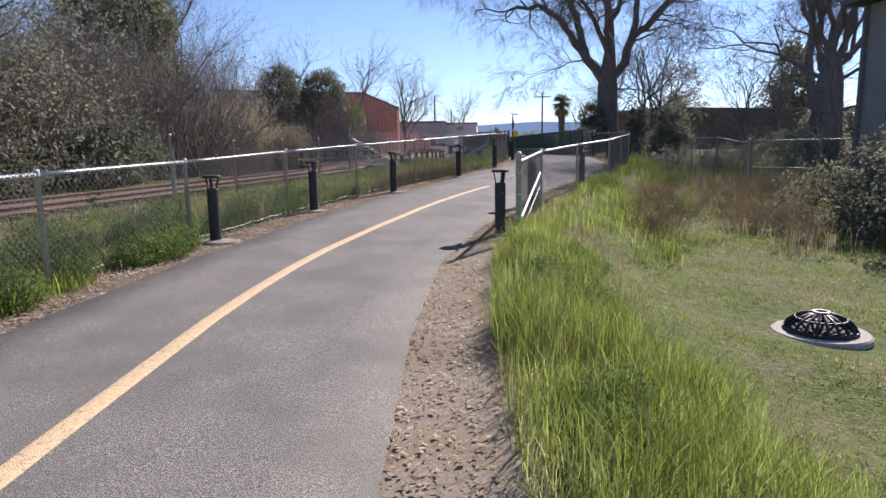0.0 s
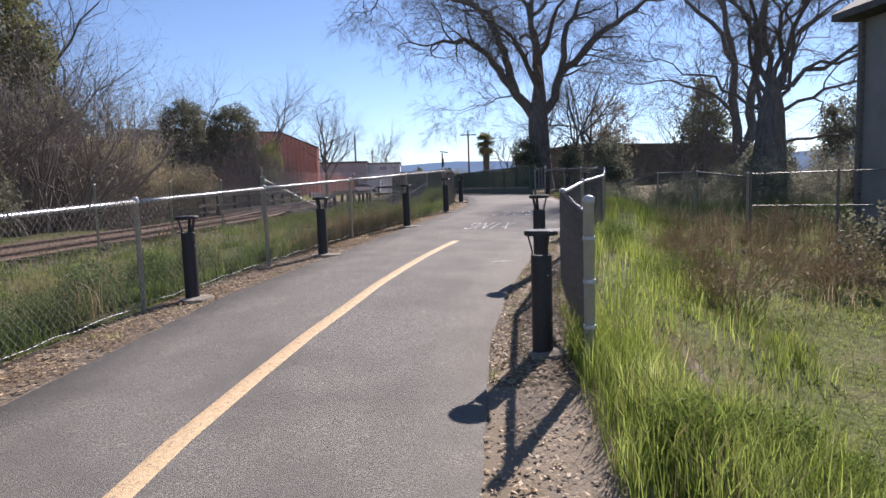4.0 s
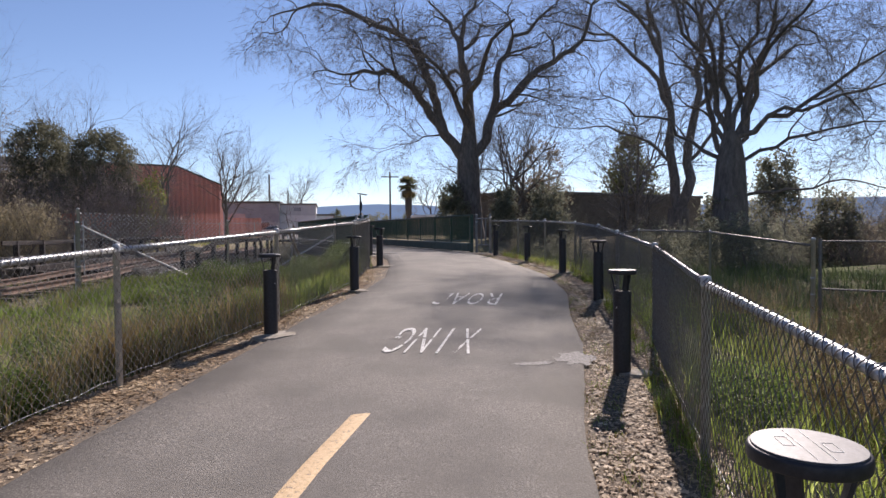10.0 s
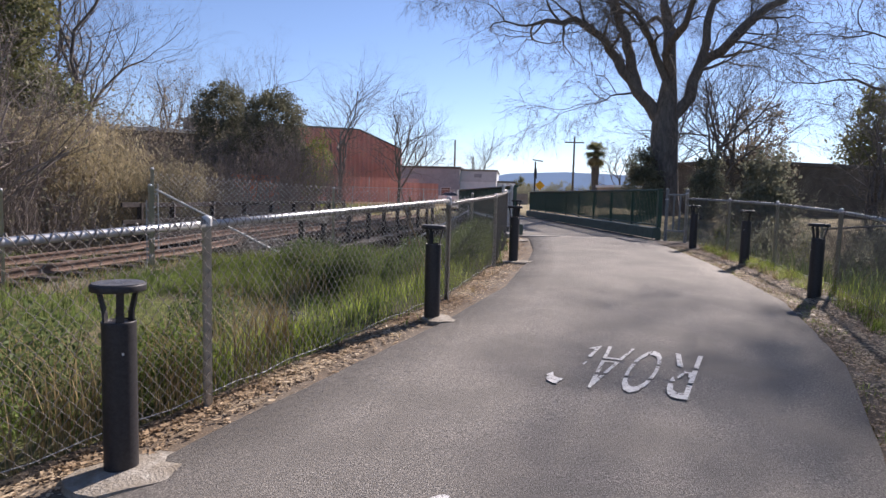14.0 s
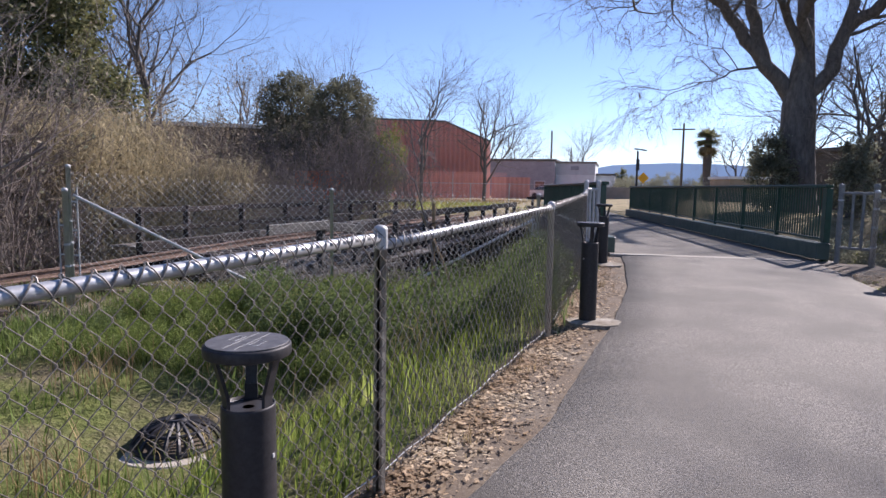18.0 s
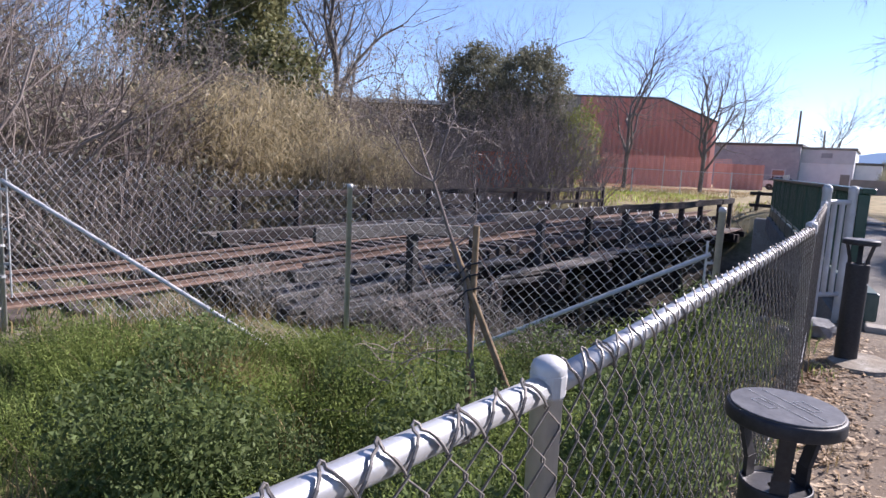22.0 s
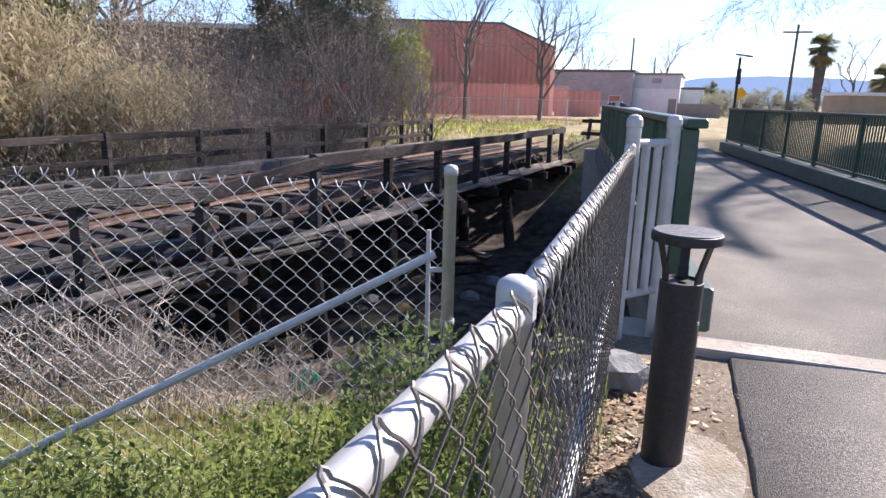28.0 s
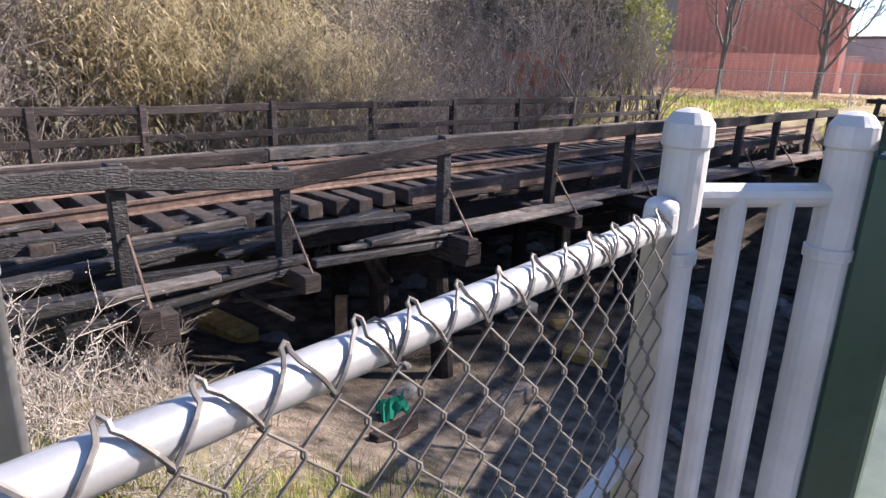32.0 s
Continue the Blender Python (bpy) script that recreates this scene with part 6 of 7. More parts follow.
limbed_tree("tree", (24.2, 41.7, on_ground(24.2, 41.7)), "tall leafless tree with a broad ivy-grown trunk and many spreading limbs",
            [(0, 0, -0.3), (0, 0, 2.0), (0.1, 0, 5.0), (0.15, 0, 7.4), (0.2, 0, 9.0)], [1.3, 1.08, 0.92, 0.74, 0.42],
            [(8.4, 2.9, 0.2, [(3.0, 1.35), (4.0, 1.3), (5.0, 1.1)]), (8.8, 1.5, 0.2, [(3.0, 1.45), (4.0, 1.35), (5.0, 1.2)]), (8.4, -0.5, 0.2, [(3.0, 1.3), (4.0, 1.25), (4.5, 1.0)]), (7.6, -0.75, 0.19, [(3.2, 0.9), (4.0, 0.85), (4.5, 0.7)]),
             (7.2, -0.75, 0.13, [(2.4, 0.4), (2.4, 0.15), (2.2, 0.25), (2.0, 0.0)]), (5.2, -0.7, 0.11, [(2.4, 0.1), (2.2, -0.05), (2.2, 0.15), (1.8, -0.25)]), (7.0, 3.1, 0.14, [(2.6, 0.8), (3.0, 0.5), (3.0, 0.1)]), (7.4, 2.4, 0.17, [(3.0, 1.2), (3.5, 1.2), (4.0, 1.0)]),
             (8.8, -1.2, 0.17, [(3.2, 1.4), (4.0, 1.35), (4.0, 1.2)]), (7.8, 0.3, 0.16, [(3.0, 1.1), (3.6, 1.0), (4.0, 0.8)]), (7.6, 3.6, 0.15, [(3.0, 1.3), (4.0, 1.3), (4.0, 1.1)]),
             ((0, 1), 3.3, 0.13, [(3.0, 0.9), (3.5, 0.5), (3.0, 0.1)]), ((2, 1), 0.1, 0.13, [(3.0, 0.8), (3.5, 0.6), (3.0, 0.3)]), ((3, 1), -0.4, 0.12, [(2.6, 0.5), (3.0, 0.3), (2.6, 0.0)]), (8.2, 4.4, 0.18, [(3.0, 1.1), (4.0, 0.9), (4.0, 0.5)])],
            0.27, 0.2, 65, 4, 1.8)
for k, (x, y, h, lean) in enumerate(((-12.4, 36.9, 2.3, 2.6), (-13.8, 35.2, 2.6, 2.3))):
    limbed_tree("bare_tree", (x, y, on_ground(x, y)), "small dark leafless tree with a crooked leaning trunk", [(0, 0, -0.3), (-0.1, 0, 1.2), (-0.5, 0, h)], [0.17, 0.14, 0.12],
                [(h, lean, 0.11, [(1.4, 1.2), (1.4, 1.0), (1.4, 0.6)]), (h * 0.9, lean + 2.6, 0.08, [(1.4, 1.1), (1.4, 0.9), (1.2, 0.6)]), (h * 0.7, lean + 0.8, 0.08, [(1.2, 0.7), (1.2, 0.5), (1.0, 0.4)]), ((0, 1), lean - 1.2, 0.08, [(1.2, 1.1), (1.2, 0.7)])],
                0.2, 0.0, 171 + k, 2, 1.1, BARK)


def small_bare(name, x, y, h, seed, label, r=0.16, kids=(7, 6, 4), mat=None):
    rng = random.Random(seed)
    limbs = [(0.35 + 0.65 * k / 6, rng.uniform(0, 6.28), rng.uniform(0.85, 1.3), h * rng.uniform(0.45, 0.62), r * 0.55) for k in range(7)]
    return bare_tree(name, (x, y, on_ground(x, y)), label, [(0, 0, -0.2), (0.05, 0, h * 0.2), (0, 0.05, h * 0.45)], [r, r * 0.85, r * 0.6], limbs, 3, kids, 0.45, -0.02, 0.06, seed, twig_mat=mat or TWIG, bark=mat or BARK)


b1 = small_bare("bare_tree", -9.6, 72.5, 11.0, 71, "leafless tree in front of the red warehouse")
b2 = small_bare("bare_tree", -4.4, 73.0, 9.2, 72, "leafless tree beside the red warehouse")
b3 = small_bare("bare_tree", -21.4, 54.0, 15.0, 73, "tall slender leafless tree behind the thicket", 0.22, (8, 6, 5))
for src, x, y, sc, rz in ((b3, -14.5, 66, 0.66, 40), (b1, -17, 78, 0.8, 130), (b3, -27, 58, 0.85, 200), (b2, -24, 70, 1.2, 20), (b1, 22, 66, 1.1, 70), (b2, 18.5, 60, 1.1, 10), (b1, 36, 70, 1.3, 250),
                          (b2, 24, 52, 1.0, 300), (b1, 4, 150, 1.2, 0), (b2, -8, 140, 1.3, 60), (b3, -33, 40, 0.9, 90), (b1, -20, 33, 0.85, 10), (b3, 17, 66, 0.62, 150), (b1, 26, 120, 1.0, 30)):
    copy_thing(src, pose(x, y, on_ground(x, y), 0, 0, rz) @ Matrix.Scale(sc, 4))


def weed_clump(name, loc, label, radius, height, n, mat, seed, size=0.022):
    """A leafy weed: upright stalks with many small leaves."""
    rg = np.random.default_rng(seed)
    th = thing(name, loc, label, "weed", "weeds along the fences")
    a, r = rg.uniform(0, 2 * np.pi, n), radius * np.sqrt(rg.uniform(0, 1, n))
    hmax = height * (1 - 0.55 * (r / radius) ** 2)
    stalk = np.round(a * 4) / 4
    x, y = r * np.cos(stalk) + rg.normal(0, 0.03, n), r * np.sin(stalk) + rg.normal(0, 0.03, n)
    z = hmax * rg.uniform(0.05, 1, n) ** 0.8
    pts = np.stack([x * (0.5 + 0.6 * z / height), y * (0.5 + 0.6 * z / height), z], -1)
    ob = new("foliage", leaf_mesh("foliage", pts, size, mat, seed, 0.42, -0.5))
    ob.parent = th
    st = Geo()
    rng = random.Random(seed)
    for _ in range(14):
        t, q = rng.uniform(0, 6.28), radius * rng.random()
        st.tube([(q * 0.4 * math.cos(t), q * 0.4 * math.sin(t), -0.05), (q * math.cos(t), q * math.sin(t), height * rng.uniform(0.5, 1))], [0.006, 0.002], 3, False)
    tagged(part("stalk", st, mat, th), kind="stuff")
    return th


wa = weed_clump("weed", (-4.9, 8.6, on_ground(-4.9, 8.6)), "leafy dark green weed at the fence foot", 0.5, 0.85, 2600, GRASS_DARK, 161)
wb = weed_clump("weed", (-5.1, 5.2, on_ground(-5.1, 5.2)), "lush bright green leafy weed at the fence", 0.55, 0.6, 2600, WEED_GREEN, 163, 0.024)
wc = weed_clump("weed", (-0.2, 28.2, on_ground(-0.2, 28.2)), "feathery yellow-green herb on the bank", 0.5, 0.42, 4200, HERB, 165, 0.011)
wr = random.Random(33)
for k in range(240):
    y = wr.uniform(2, 30.5)
    off = wr.uniform(1.15, 3.6)
    x = float(fence_x(y)) - off + 0.85
    if math.hypot(x + 0.46, y - 26.0) < 1.5 or (2.3 > x > -0.6 and 21.5 < y < 27.2):
        continue
    if y > 27:
        continue
    pick = wr.random()
    copy_thing(wa if pick < 0.28 else wb if pick < 0.6 else wc, pose(x, y, on_ground(x, y), 0, 0, wr.uniform(0, 360)) @ Matrix.Scale(wr.uniform(0.4, 0.75) if off < 2.0 else wr.uniform(0.6, 1.15), 4))
for k in range(18):
    y = wr.uniform(11, 24)
    x = right_edge(y) + wr.uniform(1.2, 3.4)
    copy_thing(wc if wr.random() < 0.6 else wb, pose(x, y, on_ground(x, y), 0, 0, wr.uniform(0, 360)) @ Matrix.Scale(wr.uniform(0.5, 1.0), 4))

sow("tall_grass", 9000, (-0.5, 2.4, 21, 29), 110, 0.2, (0.12, 0.42), 0.004, 0.45, GRASS_BRIGHT, "bright grass close behind the fence", 38, where=lambda x, y: (off_left(x, y) > 0.9) & (off_left(x, y) < 2.6))
# lush herbs inside the creek fence
for k in range(130):
    y = wr.uniform(26.8, 31.4)
    x = float(fence_x(y)) - wr.uniform(0.25, 5.5)
    if y > 30.0 + 0.5 * (x + 0.85) or math.hypot(x + 0.46, y - 26.0) < 1.4:
        continue
    copy_thing(wa if wr.random() < 0.3 else wc, pose(x, y, on_ground(x, y), 0, 0, wr.uniform(0, 360)) @ Matrix.Scale(wr.uniform(0.4, 1.15), 4))
for k in range(60):
    x = wr.uniform(-3.0, 2.4)
    y = wr.uniform(28.6, 30.2 + 0.5 * (x + 0.85))
    if x < float(fence_x(y)) - 0.25:
        copy_thing(wc, pose(x, y, on_ground(x, y), 0, 0, wr.uniform(0, 360)) @ Matrix.Scale(wr.uniform(0.8, 1.4), 4))
for k in range(26):
    y = wr.uniform(2.5, 9.5)
    x = float(fence_x(y)) - wr.uniform(-0.3, 0.7)
    copy_thing(wb if wr.random() < 0.6 else wa, pose(x, y, on_ground(x, y), 0, 0, wr.uniform(0, 360)) @ Matrix.Scale(wr.uniform(0.4, 0.8), 4))
for k in range(16):
    y = wr.uniform(1.5, 8.5)
    x = right_edge(y) + wr.uniform(0.95, 1.8)
    copy_thing(wb, pose(x, y, on_ground(x, y), 0, 0, wr.uniform(0, 360)) @ Matrix.Scale(wr.uniform(0.35, 0.6), 4))
leafy_tree("evergreen_oak", (-12.2, 56.9, on_ground(-12.2, 56.9)), "dark rounded evergreen tree with two domes", [(-2.1, 0.9, 5.4, 1.95, 2.1, 2.5), (1.9, -0.9, 5.0, 1.95, 2.1, 2.4), (-0.6, 0, 2.9, 2.9, 2.4, 2.0), (2.4, -0.4, 2.7, 1.8, 1.8, 1.8), (-2.6, 0.8, 3.2, 1.6, 1.6, 1.8)],
           80000, 0.075, EVERGREEN, 81, 3, 0.3, 3, 26, 40)
leafy_tree("conifer", (-22.6, 47.5, on_ground(-22.6, 47.5)), "tall dark broad conifer behind the thicket", [(0, 0, 5, 5.0, 5.0, 4.0), (-1.5, 0, 10, 4.4, 4.4, 4.2), (-0.5, 0, 14.5, 3.4, 3.4, 3.6), (-1, 0, 18, 2.0, 2.0, 2.8), (2.5, 0, 7.5, 2.4, 2.4, 2.2), (2.0, 0, 11.5, 2.0, 2.0, 2.0)], 60000, 0.14, CONIFER, 83, 4, 0.5, 2, 30)
far_conifer = leafy_tree("conifer", (56, 105, 0.8), "dark pyramid-shaped conifer beyond the roofs", [(0, 0, 4, 5.6, 5.6, 4), (0, 0, 9, 4.0, 4.0, 3.6), (0, 0, 13, 2.2, 2.2, 3.2), (0, 0, 15.5, 1.0, 1.0, 1.8)], 6000, 0.35, CONIFER, 85, 4, 0.4, 1, 20)
leafy_tree("evergreen_tree", (-16.5, 22.0, on_ground(-16.5, 22)), "dense grey-green evergreen tree beside the railway", [(0, 0, 3.8, 3.2, 3.6, 3.4), (-1.5, 2, 6.4, 2.6, 2.6, 3.2), (1.0, -2.5, 4.8, 2.4, 2.6, 3.0), (0.6, 2.8, 3.2, 2.4, 2.6, 2.8)], 76000, 0.045, GREYGREEN, 87, 3, 0.25, 4, 30, 34)
leafy_tree("evergreen_tree", (-18.5, 13.5, on_ground(-18.5, 13.5)), "dense dark evergreen tree beside the railway", [(0, 0, 4.0, 3.4, 3.8, 3.8), (-1.5, 2, 7.0, 3.0, 2.8, 3.4), (1.0, -2.5, 5.2, 2.6, 2.8, 3.2)], 66000, 0.045, GREYGREEN, 89, 3, 0.25, 4, 30, 34)
grey_bush = leafy_tree("bush", (-13.2, 25.5, on_ground(-13.2, 25.5)), "grey-green leafy bush beside the railway", [(0, 0, 1.5, 1.8, 1.9, 1.7), (0.6, 1.4, 1.2, 1.4, 1.5, 1.4)], 9000, 0.06, GREYGREEN, 91, 1, 0.08, 4, 26, 8)
leafy_tree("bush", (-14.0, 18.5, on_ground(-14.0, 18.5)), "dark leafy bush beside the railway", [(0, 0, 1.3, 2.0, 2.2, 1.6), (0.6, 1.8, 1.0, 1.4, 1.5, 1.2)], 9000, 0.06, EVERGREEN, 93, 1, 0.08, 4, 26, 6)
lime_bush = leafy_tree("bush", (-7.7, 56.6, on_ground(-7.7, 56.6)), "yellow-green leafy bush at the field edge", [(0, 0, 2.6, 1.0, 1.2, 2.0), (-0.9, 0.3, 1.6, 1.2, 1.2, 1.4)], 3600, 0.08, YELLOWGREEN, 95, 1, 0.06, 3, 20)
ivy = leafy_tree("ivy_shrub", (18.2, 52.5, on_ground(18.2, 52.5)), "tall dull green shrub grown with ivy", [(0, 0, 2.4, 1.7, 1.7, 2.4), (0.4, 0.2, 4.6, 1.2, 1.2, 1.8)], 6500, 0.13, GREYGREEN, 97, 2, 0.12, 3, 24, 8)
for x, y, s, rz in ((29, 52, 0.6, 100), (36, 57, 0.8, 10), (24.2, 41.5, 0.75, 33), (24.4, 41.9, 0.95, 80), (32.0, 42.6, 0.95, 250), (35.2, 40.6, 0.7, 130), (17.5, 59, 0.7, 10), (44, 60, 1.3, 20), (14.2, 61.6, 0.75, 140), (12.0, 135, 0.4, 70), (17.0, 140, 0.5, 20), (8.0, 160, 0.5, 300), (22, 145, 0.6, 60), (28, 150, 0.8, 140), (34, 140, 0.9, 250), (19, 118, 0.35, 10)):
    copy_thing(ivy, pose(x, y, on_ground(x, y), 0, 0, rz) @ Matrix.Scale(s, 4))
leafy_tree("round_tree", (24.0, 67.0, on_ground(24, 67)), "rounded olive-brown tree half bare behind the path", [(0, 0, 6.2, 2.6, 2.6, 3.0), (-0.8, 0, 3.6, 2.4, 2.4, 2.4), (0.9, 0.3, 3.8, 2.2, 2.2, 2.4)], 9000, 0.1, BROWN_LEAF, 99, 3, 0.2, 3, 14, 30)
dark_arch = thicket("arching_bush", (-8.9, 38.9, on_ground(-8.9, 38.9)), "dark leafless bush with long arching branches", 1.6, 4.6, 15, BARK, BROWN_LEAF, 300, 0.03, 109, 1.1, "bush", (4, 4))
for x, y, s, rz in ((-9.9, 40.6, 0.85, 60), (-8.2, 43.0, 0.8, 200), (-10.6, 38.0, 0.7, 300)):
    copy_thing(dark_arch, pose(x, y, on_ground(x, y), 0, 0, rz) @ Matrix.Scale(s, 4))
copy_thing(dark_arch, pose(-10.4, 35.2, on_ground(-10.4, 35.2), 0, 0, 140) @ Matrix.Scale(0.9, 4))
th1 = thicket("bare_bush", (-8.8, 50.0, on_ground(-8.8, 50)), "grey-brown leafless bush with arching twigs", 3.0, 5.2, 44, BRUSH, BROWN_LEAF, 1500, 0.035, 101)
th2 = thicket("brown_thicket", (-12.5, 47.0, on_ground(-12.5, 47)), "brown tangled thicket with dead leaves", 2.8, 5.6, 32, BRUSH, BROWN_LEAF, 6500, 0.05, 103)
th3 = thicket("willow_thicket", (-16, 44, on_ground(-16, 44)), "grey-green thicket of thin stems", 2.6, 5.6, 30, BRUSH, GREYGREEN, 9000, 0.05, 105)
for x, y, s in ((12.5, 168, 0.3), (14.0, 170, 0.36), (15.6, 167, 0.26), (30.0, 118, 0.4)):
    copy_thing(far_conifer, pose(x, y, on_ground(x, y), 0, 0, x * 31) @ Matrix.Scale(s, 4))
for src, spots in ((th1, ((-10.5, 52.5, 0.95, 70), (-6.6, 53.5, 0.7, 140), (-10.0, 44.5, 0.95, 20), (-18, 37, 0.9, 10), (-14.5, 29.5, 0.85, 200), (-17.5, 31.5, 1.1, 60), (-9.2, 47, 1.0, 210), (-13.5, 36.0, 0.95, 30), (-9.4, 53.8, 1.05, 120), (-17.5, 25.0, 1.5, 220), (-9.0, 41.6, 0.85, 190), (-8.2, 40.6, 0.6, 60), (-7.6, 42.8, 0.65, 130), (-9.6, 46.0, 0.9, 330), (-8.6, 44.3, 0.7, 280), (-11.4, 34.2, 0.8, 140), (-14.2, 33.2, 1.5, 40), (-16.5, 36.2, 1.6, 210), (-13.2, 30.6, 1.3, 110), (-18.5, 33.5, 1.7, 300), (-15.5, 30.0, 1.5, 20))),
                   (th2, ((-15.5, 50, 1.1, 30), (-19.5, 47, 1.15, 100), (-20, 40, 1.0, 300), (-24, 36, 1.1, 40), (-18, 27, 0.95, 10), (-22, 29, 1.2, 80), (-21, 22, 1.2, 170), (-17, 52, 1.2, 250), (-28, 44, 1.3, 0), (-11.3, 43.5, 0.85, 50), (-16.0, 33.5, 0.9, 130), (-24, 50, 1.3, 20), (-20.5, 53, 1.2, 120), (17, 51, 0.6, 0), (23, 49, 0.7, 90), (31, 49, 0.8, 30), (35, 45, 0.9, 60), (40, 48, 1.0, 200), (20, 40, 0.45, 0), (26, 42, 0.6, 120), (32, 40, 0.75, 10), (38, 42, 0.95, 70), (41, 45, 1.05, 130), (36.5, 46, 0.9, 300), (44, 41, 1.2, 20))),
                   (th3, ((-22, 44, 1.1, 140), (-16.5, 34.5, 0.9, 200), (-21, 34, 1.1, 20), (-14.8, 32, 0.75, 300), (-23, 18, 1.3, 30), (-26, 26, 1.3, 90), (-20, 8, 1.2, 0), (-9.6, 42.0, 0.7, 10), (-15.8, 19.5, 1.4, 10), (-16.6, 15.0, 1.55, 100), (-15.4, 23.0, 1.2, 300), (-17.2, 10.0, 1.5, 60), (-17.0, 34.8, 1.5, 80), (-15.0, 35.0, 1.2, 150), (-19.5, 30.5, 1.6, 10), (-17.5, 47.5, 1.1, 60), (19, 54, 0.7, 0), (26, 51, 0.8, 33), (38, 53, 1.0, 90), (33, 52, 0.9, 0), (29, 43, 0.65, 50), (24, 38, 0.5, 40), (38, 42, 0.8, 250), (43, 47, 1.0, 90), (40, 38, 1.1, 10)))):
    for x, y, s, rz in spots:
        copy_thing(src, pose(x, y, on_ground(x, y), 0, 0, rz) @ Matrix.Scale(s, 4))
rb = reed_bed("reed_bed", (-13.0, 38.5, on_ground(-13, 38.5)), "tall dry tan reeds on the creek bank", 2.5, 6.6, 620, 107)
for x, y, s, rz in ((-16.2, 39.6, 1.05, 60), (-11.2, 40.6, 0.7, 150), (-15.4, 41.8, 1.12, 250), (-10.6, 42.6, 0.8, 120), (-18.5, 43, 1.1, 200), (-14.5, 43.5, 1.0, 300), (-12.2, 46.0, 0.8, 10), (-20, 37.5, 1.0, 90)):
    copy_thing(rb, pose(x, y, on_ground(x, y), 0, 0, rz) @ Matrix.Scale(s, 4))


# ---- palm ----
def palm(x, y, h):
    z = on_ground(x, y)
    th = thing("palm_tree", (x, y, z), "fan palm with a shaggy crown on a brown trunk", "palm")
    part("trunk", Geo().tube([(0, 0, -0.2), (0.1, 0, h * 0.5), (0.05, 0, h - 1.2)], [0.5, 0.42, 0.4], 10, False), BARK, th)
    part("dead_skirt", Geo().lathe([(0.48, h - 7.0), (0.55, h - 6.0), (0.62, h - 4.6), (0.6, h - 3.0), (0.4, h - 1.8)], 14), BROWNWALL, th, "brown skirt of dead fronds")
    rg = random.Random(5)
    for k in range(74):
        low = k >= 52
        a = rg.uniform(0, 6.28)
        e = rg.uniform(-1.2, -0.5) if low else math.asin(rg.uniform(-0.6, 0.98))
        fr = Geo()
        base = Vector((0, 0, h - (2.3 if low else 1.7)))
        d = Vector((math.cos(a) * math.cos(e), math.sin(a) * math.cos(e), math.sin(e)))
        c = base + d * rg.uniform(0.6, 1.1)
        s = d.cross(Vector((0, 0, 1))).normalized()
        fr.tube([base, c], 0.025, 4, False)
        for j in range(13):
            u = (j - 6) / 6 * 1.25
            dd = (d * math.cos(u) + s * math.sin(u)).normalized()
            tip = c + dd * rg.uniform(1.0, 1.6) + Vector((0, 0, -0.3))
            w = (d * math.sin(u) - s * math.cos(u)).normalized() * 0.055
            n = len(fr.v)
            fr.v += [tuple(c), tuple(c + dd * 0.6 + w), tuple(tip), tuple(c + dd * 0.6 - w)]
            fr.f.append((n, n + 1, n + 2, n + 3))
        part("frond", fr, GRASS_DRY if low and rg.random() < 0.6 else CONIFER, th)


palm(21.2, 116, 10.2)
palm(26.5, 110, 6.5)


# ---- poles, lamp, signs ----
def pole(x, y, h, r, label, arm=False):
    z = on_ground(x, y)
    th = thing("utility_pole", (x, y, z), label, "pole")
    part("shaft", Geo().tube([(0, 0, -0.3), (0, 0, h)], [r, r * 0.7], 10), BROWNWALL, th)
    if arm:
        part("crossarm", Geo().box((0, 0, h - 0.6), (2.2, 0.12, 0.14)), BROWNWALL, th)


pole(-2.4, 175, 15.0, 0.28, "tall thin wooden utility pole")
pole(2.2, 190, 12.0, 0.22, "thin wooden utility pole")
pole(13.7, 90, 8.0, 0.14, "thin wooden utility pole with a crossarm", True)
lamp = thing("street_lamp", (6.6, 62, on_ground(6.6, 62)), "black path lamp with a flat angled head", "street lamp")
part("pole", Geo().tube([(0, 0, -0.1), (0, 0, 3.6)], 0.06, 10), BOLLARD, lamp)
part("battery_box", Geo().box((0.02, -0.05, 2.75), (0.2, 0.16, 0.7), bevel=0.02), BOLLARD, lamp)
part("head", Geo().box((0.15, 0, 3.68), (0.75, 0.3, 0.07), pose(0, 0, 0, 0, 8, 0).to_3x3(), bevel=0.015), BOLLARD, lamp)
sign = thing("warning_sign", (9.3, 84, on_ground(9.3, 84)), "yellow diamond warning sign on a post", "sign")
part("post", Geo().tube([(0, 0, -0.2), (0, 0, 2.6)], 0.04, 8), GALV, sign)
part("plate", Geo().box((0, -0.05, 2.3), (0.75, 0.02, 0.75), pose(0, 0, 0, 0, 45, 0).to_3x3(), bevel=0.008), YELLOWSIGN, sign)


